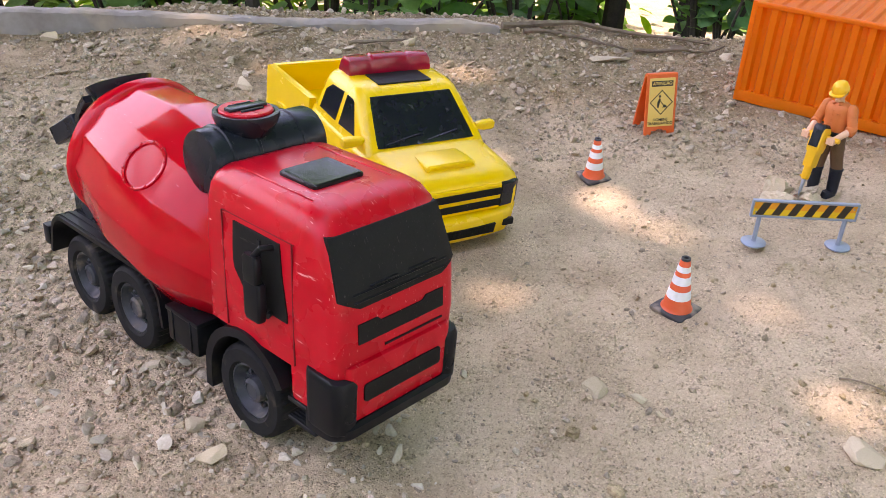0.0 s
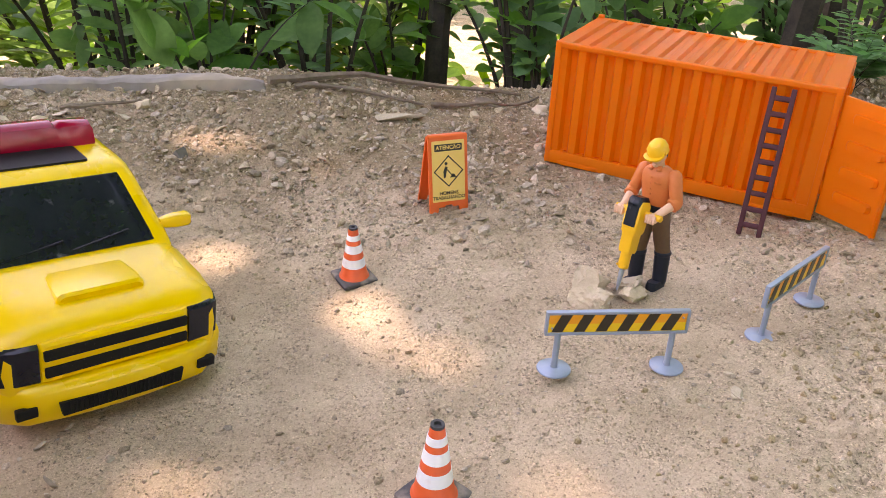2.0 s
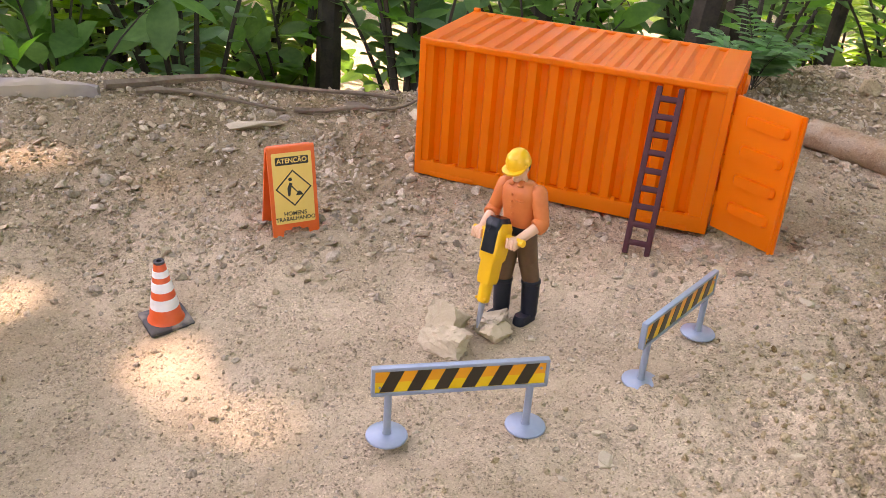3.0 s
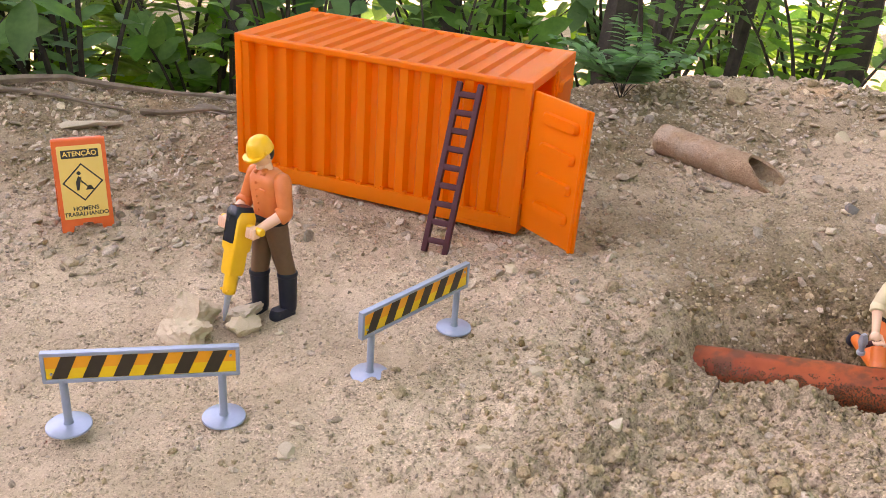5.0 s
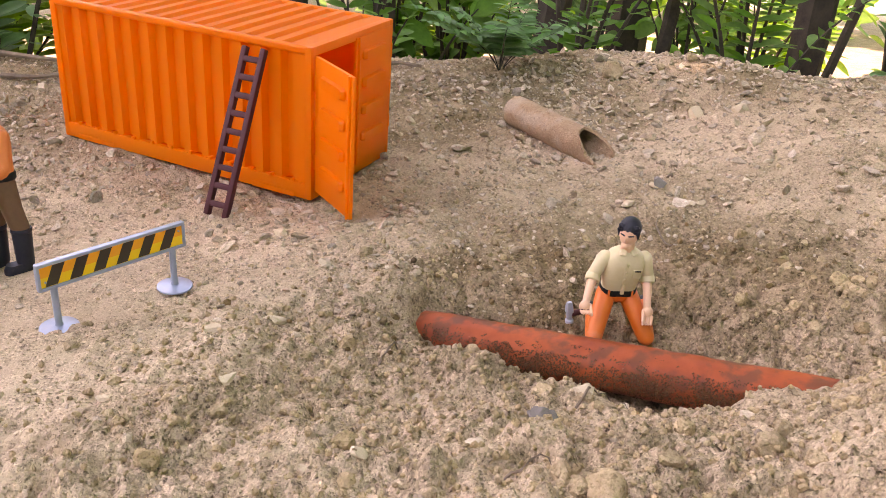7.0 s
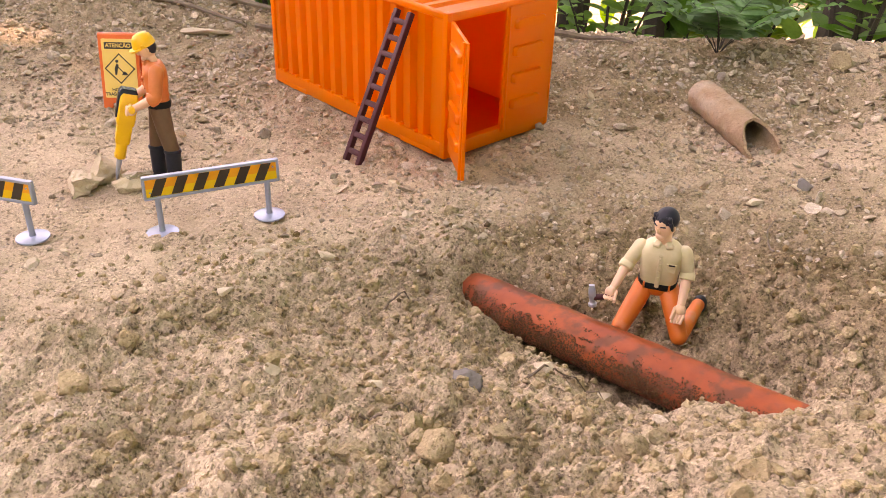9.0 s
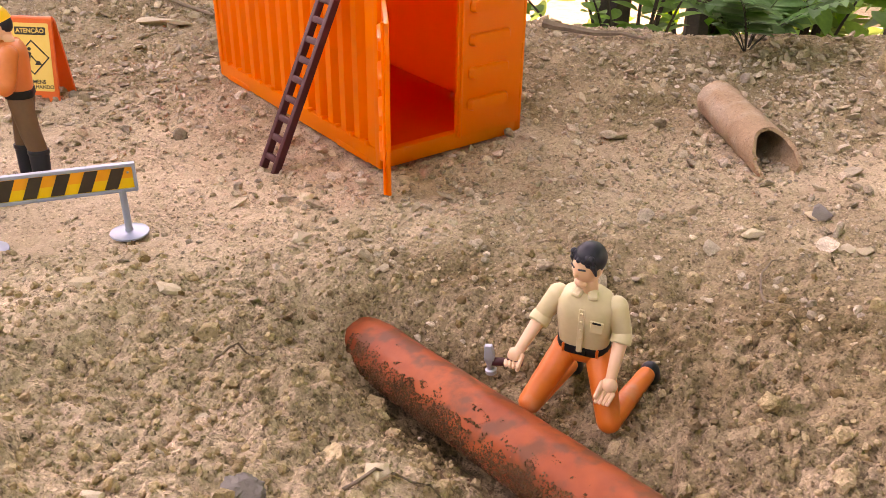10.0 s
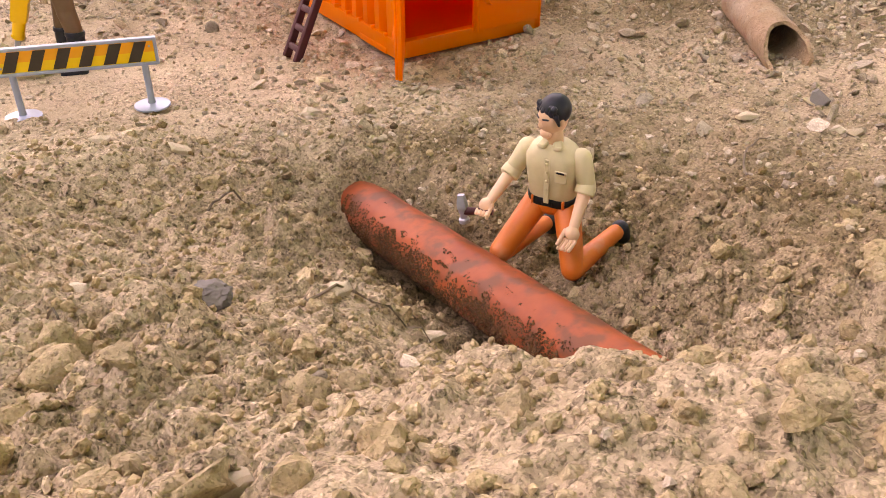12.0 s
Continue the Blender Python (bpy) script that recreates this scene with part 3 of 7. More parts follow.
# ---- shipping container ----
def shipping_container():
    L, W, H = 0.250, 0.124, 0.119
    root = thing("shipping_container", pose(0.547, 0.852, -0.0130, 0, 0, -34.9), "orange plastic toy shipping container with one door standing open", "shipping container")
    # local: x runs back from the door end (negative), y into depth, z up

    def corrugated(name, m, length, high, n, depth, margin, label):
        bm = bmesh.new()
        pts = [(0, 0)]
        pitch = (length - 2 * margin) / n
        for i in range(n):
            x = margin + i * pitch
            pts += [(x + pitch * 0.06, 0), (x + pitch * 0.22, -depth), (x + pitch * 0.52, -depth), (x + pitch * 0.68, 0)]
        pts.append((length, 0))
        loft(bm, [[(x, d, z) for x, d in pts] + [(x, -0.0064, z) for x, d in reversed(pts)] for z in (0, high)])
        return part(name, bm, M_ORANGE, root, label, m)

    corrugated("side_wall", pose(-L + 0.002, 0.0016, 0.013) @ Matrix.Diagonal((1, -1, 1, 1)), L - 0.004, H - 0.018, 13, 0.0050, 0.009, "orange corrugated side wall")
    corrugated("side_wall", pose(-L + 0.002, W - 0.0016, 0.013), L - 0.004, H - 0.018, 13, 0.0050, 0.009, "orange corrugated side wall")
    corrugated("roof", pose(-L + 0.001, 0.003, H - 0.0006, 90), L - 0.002, W - 0.006, 14, 0.0026, 0.012, "orange ribbed roof") .matrix_basis = pose(-L + 0.001, W - 0.003, H - 0.0006, 90) 
    for y in (0.0025, W - 0.0025):
        bm = box(bmesh.new(), (-L / 2, y, 0.0065), (L, 0.005, 0.013), 0.0012)
        for i in range(12):
            x = -L + 0.017 + i * (L - 0.034) / 11
            box(bm, (x, y + (-0.0008 if y < 0.05 else 0.0008), 0.0135), (0.0032, 0.0045, 0.003), 0.0009)
        for x0 in (-0.215, -0.035):
            box(bm, (x0, y, 0.0022), (0.04, 0.0066, 0.0045), 0.001)
        part("bottom_rail", bm, M_ORANGE, root)
        part("top_rail", box(bmesh.new(), (-L / 2, y, H - 0.0035), (L, 0.005, 0.006), 0.0018, 3), M_ORANGE, root)
    for x in (-L + 0.003, -0.003):
        for y in (0.003, W - 0.003):
            part("corner_post", box(bmesh.new(), (x, y, H / 2), (0.006, 0.0062, H - 0.0008), 0.0012, 2), M_ORANGE, root)
    for x, y in ((-L + 0.004, W - 0.003),):
        part("corner_fitting", box(bmesh.new(), (x, y, H + 0.0010), (0.006, 0.005, 0.0030), 0.0008), M_ORANGE, root)
    part("floor_plate", box(bmesh.new(), (-L / 2, W / 2, 0.0085), (L - 0.004, W - 0.006, 0.003), 0.0004), M_INRED, root, "orange-red floor plate")
    part("end_wall", box(bmesh.new(), (-L + 0.0025, W / 2, H / 2), (0.003, W - 0.008, H - 0.008), 0.0006), M_ORANGE, root)
    sill = box(bmesh.new(), (-0.0035, W / 2, 0.006), (0.007, W - 0.010, 0.012), 0.001)
    part("door_sill", sill, M_ORANGE, root)
    part("door_header", box(bmesh.new(), (-0.0035, W / 2, H - 0.004), (0.007, W - 0.010, 0.007), 0.001), M_ORANGE, root)

    def door(m):
        w, h = 0.0575, H - 0.014
        bm = box(bmesh.new(), (0, w / 2, h / 2), (0.0028, w, h), 0.0008)
        d = part("door", bm, M_ORANGE, root, "orange embossed container door", m)
        for i in range(4):
            z = h * (0.17 + 0.215 * i)
            part("embossed_rib", prism(bmesh.new(), rrect(w * 0.22, w * 0.84, z, z + 0.0085, 0.003), 0.0, 0.0036, Matrix(((0, 0, 1, 0.0013), (1, 0, 0, 0), (0, 1, 0, 0), (0, 0, 0, 1))), bevel=0.0020), M_ORANGE, d)
        bm = bmesh.new()
        rod(bm, (0.0022, w - 0.003, 0.0), (0.0022, w - 0.003, h), 0.0012, seg=8)
        part("lock_rod", bm, M_ORANGE, d)
        for z in (h * 0.22, h * 0.5, h * 0.8):
            part("hinge", rod(bmesh.new(), (0, -0.0012, z - 0.006), (0, -0.0012, z + 0.006), 0.0017, seg=10, bev=0.0004), M_ORANGE, d)
        return d

    door(pose(0.0022, 0.0035, 0.008, 0, 0, -122))
    shut = door(I4)
    shut.matrix_basis = Matrix.Translation((-0.0006, W - 0.0035, 0.009)) @ Matrix.Diagonal((1, -1, 1, 1))
    return root


shipping_container()


# ---- ladder leaning on the container ----
def ladder():
    foot, top = Vector((0.4775, 0.8265, -0.0135)), Vector((0.5075, 0.8745, 0.099))
    side = Vector((0.83, -0.557, 0)).normalized()
    up = (top - foot).normalized()
    side = (side - up * side.dot(up)).normalized()
    out = side.cross(up)
    m = Matrix((side, up, out)).transposed().to_4x4()
    m.translation = foot
    h = (top - foot).length
    root = thing("ladder", m, "maroon plastic toy ladder leaning against the orange container", "ladder")
    for x in (-0.0080, 0.0080):
        part("rail", box(bmesh.new(), (x, h / 2, 0), (0.0042, h, 0.0052), 0.0010), M_LADDER, root)
    for i in range(9):
        part("rung", box(bmesh.new(), (0, 0.009 + i * (h - 0.018) / 8, 0.0003), (0.0142, 0.0044, 0.0040), 0.0010), M_LADDER, root)


ladder()


# ---- barriers ----
def barrier():
    root = thing("road_barrier", I4, "silver-grey toy road barrier with yellow and black striped board", "barrier", "road barriers")
    w, z0, z1 = 0.0865, 0.0262, 0.0402
    bm = bmesh.new()
    for z in (z0, z1):
        box(bm, (0, 0, z), (w, 0.0034, 0.0020), 0.0006)
    for x in (-w / 2 + 0.0008, w / 2 - 0.0008):
        box(bm, (x, 0, (z0 + z1) / 2), (0.0018, 0.0034, z1 - z0 + 0.0012), 0.0006)
    part("frame", bm, M_SILVER, root)
    zm = (z0 + z1) / 2 - 0.0003
    part("board", box(bmesh.new(), (0, 0, (z0 + zm) / 2), (w - 0.002, 0.0018, zm - z0), 0), M_STRIPEY, root, "yellow lower half of the board")
    part("board", box(bmesh.new(), (0, 0, (z1 + zm) / 2), (w - 0.002, 0.0018, z1 - zm), 0), M_STRIPEO, root, "orange upper half of the board")
    n, a, b = 6, -w / 2 + 0.002, w / 2 - 0.002
    lo, hi = z0 + 0.0013, z1 - 0.0013
    p = (b - a) / (n + 0.25)
    for s, rot in ((-1, 90), (1, 90)):
        for i in range(n):
            x = a + p * (i + 0.18)
            pts = [(x - 0.0006, lo), (x + p * 0.46, lo), (min(x + p * 0.84, b), hi), (x + p * 0.34, hi)]
            bm = bmesh.new()
            prism(bm, pts, 0, 0.00025, Matrix(((1, 0, 0, 0), (0, 0, -1 if s < 0 else 1, s * 0.0009), (0, 1, 0, 0), (0, 0, 0, 1))))
            part("stripe", bm, M_STRIPEK, root, "black slanted stripe")
        for x in (a + 0.002, b - 0.002):
            bm = rod(bmesh.new(), (x, s * 0.0009, (lo + hi) / 2 + (0.003 if x > 0 else -0.003)), (x, s * 0.0016, (lo + hi) / 2 + (0.003 if x > 0 else -0.003)), 0.0006, seg=10)
            part("stud", bm, M_SILVER, root)
    for x in (-0.035, 0.035):
        part("post", lathe(bmesh.new(), [(0.0026, 0.0016), (0.0019, 0.004), (0.0019, 0.027)], 16, pose(x, 0, 0)), M_SILVER, root)
        part("foot", lathe(bmesh.new(), [(0.0096, 0), (0.0104, 0.0006), (0.0102, 0.0014), (0.0075, 0.0021), (0.0030, 0.0025)], 32, pose(x, 0, 0)), M_SILVER, root, "round silver-grey foot")
    return root


def stand_on(ob, x, y, z, rz, rx=0, ry=0):
    ob.matrix_basis = pose(x, y, z, rx, ry, rz)


bar = barrier()
stand_on(bar, 0.2955, 0.632, -0.0005, -1.8)
copy_thing(bar, pose(0.4333, 0.680, -0.0005, 0, 0, 37))


# ---- cones ----
def traffic_cone():
    root = thing("traffic_cone", I4, "orange and white striped toy traffic cone on a black square base", "traffic cone", "traffic cones")
    bm = bmesh.new()
    loft(bm, [[(x * k, y * k, z) for x, y in rrect(-0.0145, 0.0145, -0.0145, 0.0145, 0.002)] for k, z in ((0.97, 0), (1, 0.0006), (0.99, 0.0026), (0.92, 0.0034))])
    part("base", bm, M_CBASE, root, "dusty black square base")
    h0, h1, r0, r1 = 0.0034, 0.046, 0.0105, 0.0033
    prof = [(r0 + 0.0022, h0 - 0.001), (r0 + 0.0008, h0 + 0.0008), (r0, h0 + 0.0018), (r1, h1 - 0.0004), (r1 - 0.0003, h1), (r1 - 0.0012, h1), (r1 - 0.0014, h1 - 0.006)]
    part("cone", lathe(bmesh.new(), prof, 36), M_CONE, root, "orange-red cone body")
    part("tip", lathe(bmesh.new(), [(r1 + 0.0002, h1 - 0.0016), (r1 + 0.0001, h1 + 0.0002), (r1 - 0.0014, h1 + 0.0002), (r1 - 0.0015, h1 - 0.004)], 24), M_CBASE, root, "worn dark tip")

    def rad(z):
        return r0 + (r1 - r0) * (z - h0) / (h1 - h0)
    for a, b in ((0.23, 0.40), (0.52, 0.67), (0.76, 0.86)):
        za, zb = h0 + a * (h1 - h0), h0 + b * (h1 - h0)
        part("band", lathe(bmesh.new(), [(rad(za) - 0.001, za), (rad(za) + 0.0003, za), (rad(zb) + 0.0003, zb), (rad(zb) - 0.001, zb)], 36), M_WHITE, root, "white band")
    return root


cone = traffic_cone()
stand_on(cone, 0.1765, 0.5385, -0.006, 42)
copy_thing(cone, pose(0.1475, 0.7815, -0.0185, 2, -2, 22) @ Matrix.Scale(0.94, 4))


# ---- folding sign ----
def warning_sign():
    root = thing("folding_warning_sign", pose(0.2345, 0.8935, -0.0185, 0, 0, 14), "orange plastic A-frame warning sign with a pale yellow sticker", "warning sign")
    w, h, lean = 0.0355, 0.066, 11
    front = pose(0, 0, 0, 90 - lean, 0, 0)
    outline = [(-w / 2, 0), (-w / 2 + 0.0075, 0), (-w / 2 + 0.0085, 0.0045), (-0.004, 0.0045), (-0.003, 0.0062), (0.003, 0.0062), (0.004, 0.0045), (w / 2 - 0.0085, 0.0045), (w / 2 - 0.0075, 0), (w / 2, 0), (w / 2, h - 0.002), (w / 2 - 0.002, h), (-w / 2 + 0.002, h), (-w / 2, h - 0.002)]

    def panel():
        bm = bmesh.new()
        f = bm.faces.new([bm.verts.new((x, y, 0)) for x, y in outline])
        r = bmesh.ops.extrude_face_region(bm, geom=[f])
        for v in r["geom"]:
            if isinstance(v, bmesh.types.BMVert):
                v.co.z = -0.0022
        return bm
    part("front_panel", panel(), M_SIGNO, root, "", front)
    back = pose(0, 2 * h * math.sin(radians(lean)) + 0.004, 0, 90 + lean, 0, 0)
    part("back_panel", panel(), M_SIGNO, root, "", back)
    part("top_hinge", rod(bmesh.new(), (-w / 2, h * math.sin(radians(lean)) + 0.002, h * math.cos(radians(lean)) - 0.001), (w / 2, h * math.sin(radians(lean)) + 0.002, h * math.cos(radians(lean)) - 0.001), 0.0022, seg=12), M_SIGNO, root)
    st = part("sticker", prism(bmesh.new(), rrect(-0.0150, 0.0150, 0.0095, 0.0625, 0.001), 0.0001, 0.0004), M_SIGNY, root, "pale yellow sticker", front)
    part("caption_bar", prism(bmesh.new(), rrect(-0.0125, 0.0125, 0.0535, 0.0595, 0.0006), 0.0004, 0.0006), M_INK, st)
    lettering("caption", "ATEN\u00c7\u00c3O", 0.0048, M_SIGNY, st, pose(0, 0.0565, 0.00068))
    lettering("caption", "HOMENS", 0.0043, M_INK, st, pose(0, 0.0168, 0.00048))
    lettering("caption", "TRABALHANDO", 0.0041, M_INK, st, pose(0, 0.0128, 0.00048))
    bm = bmesh.new()
    c, ro, ri = 0.0360, 0.0138, 0.0124
    for k in range(4):
        a, b = radians(90 * k), radians(90 * k + 90)
        q = [(ro * math.cos(a), c + ro * math.sin(a)), (ro * math.cos(b), c + ro * math.sin(b)), (ri * math.cos(b), c + ri * math.sin(b)), (ri * math.cos(a), c + ri * math.sin(a))]
        loft(bm, [[(x, y, z) for x, y in q] for z in (0.0003, 0.0006)])
    part("diamond_border", bm, M_INK, st)
    bm = bmesh.new()
    prism(bm, [(-0.0045, c - 0.0058), (-0.003, c - 0.0058), (-0.0018, c), (-0.0008, c + 0.0035), (-0.0028, c + 0.0045), (-0.0048, c)], 0.0003, 0.0006)
    prism(bm, [(0.0012, c - 0.0058), (0.0072, c - 0.0058), (0.0052, c - 0.0028), (0.0036, c - 0.0024)], 0.0003, 0.0006)
    prism(bm, [(-0.0015, c + 0.0008), (-0.0010, c + 0.0018), (0.0032, c - 0.0032), (0.0026, c - 0.0038)], 0.0003, 0.00062)
    lathe(bm, [(0.0014, 0.0003), (0.0014, 0.00061)], 14, pose(-0.0022, c + 0.0066, 0))
    part("pictogram", bm, M_INK, st, "plain black work symbol")


warning_sign()


# ---- pipes ----
PIPE_A, PIPE_B = (0.6085, 0.6760, -0.0221), (0.7995, 0.5337, 0.0160)


def ragged_tube(name, p0, p1, ro, ri, mat, label, cut=0.0, seg=48, n=60, amp=0.0006):
    m, d = frame_to(p0, p1)
    root = link(name, bmesh.new(), mat)
    bm = bmesh.new()
    rnd = random.Random(5)
    jag = [rnd.uniform(-1, 1) for _ in range(seg)]
    rings = []
    for r in (ro, ri):
        for k in range(n + 1):
            t = k / n if r == ro else 1 - k / n
            ring = []
            for i in range(seg):
                a = 2 * math.pi * i / seg
                zz = d * t
                if t > 0.6:
                    s = (t - 0.6) / 0.4
                    zz += s * s * cut * (0.5 - 0.5 * math.sin(a)) * (1 + 0.10 * (jag[i] + jag[(i + 1) % seg] + jag[i - 1]))
                rr = r + amp * noise.noise((math.cos(a) * 2, math.sin(a) * 2, zz * 60))
                ring.append(m @ Vector((rr * math.cos(a), rr * math.sin(a), zz)))
            rings.append(ring)
    loft(bm, rings, cap=False)
    bmesh.ops.recalc_face_normals(bm, faces=bm.faces)
    me = root.data
    bm.to_mesh(me)
    bm.free()
    me.shade_smooth()
    me.set_sharp_from_angle(angle=radians(45))
    return tagged(root, label, "pipe")


ragged_tube("terracotta_pipe", PIPE_A, PIPE_B, 0.0141, 0.0120, M_PIPE, "terracotta orange pipe half buried in dug soil")
ragged_tube("clay_pipe", (0.7535, 1.0300, 0.003), (0.7880, 0.930, 0.0065), 0.0150, 0.0124, M_CLAY, "brown broken clay pipe lying on the ground", cut=0.050, amp=0.0009)


# ---- wheels ----
def wheel(root, x, y, z, r, w, side, rim_mat, tread=40, hub=6):
    """A tyre with tread blocks and a rim; side: +1 or -1, where the outer face looks along y."""
    m = pose(x, y, z, -90 * side, 0, 0)
    bm = bmesh.new()
    ri = r * 0.60
    prof = [(ri, -w / 2 + w * 0.15), (ri * 1.05, -w / 2), (r * 0.90, -w / 2), (r * 0.975, -w * 0.42), (r, -w * 0.30), (r, w * 0.30), (r * 0.975, w * 0.42), (r * 0.90, w / 2), (ri * 1.08, w / 2), (ri, w / 2 - w * 0.12)]
    lathe(bm, prof, tread * 2, m, wob=lambda i, zz: (0.955 if i % 2 and abs(zz) > w * 0.28 else 1.0) if abs(zz) < w * 0.45 else 1.0, closed=True)
    wh = new("wheel")
    wh.parent = root
    wh.empty_display_size = 0.01
    part("tyre", bm, M_TYRE, wh)
    bm = bmesh.new()
    lathe(bm, [(ri * 1.02, -w * 0.3), (ri * 1.02, w * 0.40), (ri * 0.93, w * 0.42), (ri * 0.86, w * 0.26), (ri * 0.70, w * 0.10), (ri * 0.46, w * 0.12), (ri * 0.42, w * 0.36), (ri * 0.30, w * 0.42), (ri * 0.28, w * 0.38)], 36, m)
    for k in range(hub):
        a = 2 * math.pi * k / hub
        lathe(bm, [(ri * 0.085, w * 0.1), (ri * 0.085, w * 0.22), (ri * 0.05, w * 0.25)], 8, m @ pose(ri * 0.60 * math.cos(a), ri * 0.60 * math.sin(a), 0))
        box(bm, (ri * 0.56 * math.cos(a + 0.5), ri * 0.56 * math.sin(a + 0.5), w * 0.14), (ri * 0.34, ri * 0.10, w * 0.10), 0.0004, 1, m @ Matrix.Translation((0, 0, 0)))
    part("rim", bm, rim_mat, wh)
    return wh


def zring(z, x0, x1, hw, r, k=5):
    return [(x, y, z) for x, y in rrect(x0, x1, -hw, hw, r, k)]


XZ = Matrix(((1, 0, 0, 0), (0, 0, 1, 0), (0, 1, 0, 0), (0, 0, 0, 1)))   # polygon in x, z pushed along y
YZ = Matrix(((0, 0, 1, 0), (1, 0, 0, 0), (0, 1, 0, 0), (0, 0, 0, 1)))   # polygon in y, z pushed along x


def sheet(place, us, vs, th):
    """A closed thin shell over place(u, v, offset) on a grid; th: (inner, outer) offsets."""
    b = bmesh.new()
    layers = [[[b.verts.new(place(u, v, o)) for u in us] for v in vs] for o in th]
    nu, nv = len(us), len(vs)
    for k, g in enumerate(layers):
        for j in range(nv - 1):
            for i in range(nu - 1):
                b.faces.new((g[j][i], g[j][i + 1], g[j + 1][i + 1], g[j + 1][i]))
    rim = [(0, i) for i in range(nu)] + [(j, nu - 1) for j in range(1, nv)] + [(nv - 1, i) for i in range(nu - 2, -1, -1)] + [(j, 0) for j in range(nv - 2, 0, -1)]
    for a, c in zip(rim, rim[1:] + rim[:1]):
        b.faces.new((layers[0][a[0]][a[1]], layers[0][c[0]][c[1]], layers[1][c[0]][c[1]], layers[1][a[0]][a[1]]))
    return b


def strip(bm, path, y0, y1, th, idx=0):
    """A bent sheet that follows path (x, z), from y0 to y1, th thick."""
    path = [Vector(p) for p in path]
    inner = []
    for i, p in enumerate(path):
        t = (path[min(i + 1, len(path) - 1)] - path[max(i - 1, 0)]).normalized()
        inner.append(p + Vector((t.y, -t.x)) * th)
    pts = path + inner[::-1]
    rings = [[(p.x, y, p.y) for p in pts] for y in (y0, y1)]
    vs = [[bm.verts.new(p) for p in r] for r in rings]
    n, h = len(pts), len(path)
    for i in range(n):
        j = (i + 1) % n
        bm.faces.new((vs[0][i], vs[0][j], vs[1][j], vs[1][i])).material_index = idx
    for v in vs:
        for i in range(h - 1):
            bm.faces.new((v[i], v[i + 1], v[n - 2 - i], v[n - 1 - i])).material_index = idx
    return bm


def arc(cx, cz, r, a0, a1, n=14):
    return [(cx + r * math.cos(radians(a0 + (a1 - a0) * i / n)), cz + r * math.sin(radians(a0 + (a1 - a0) * i / n))) for i in range(n + 1)]


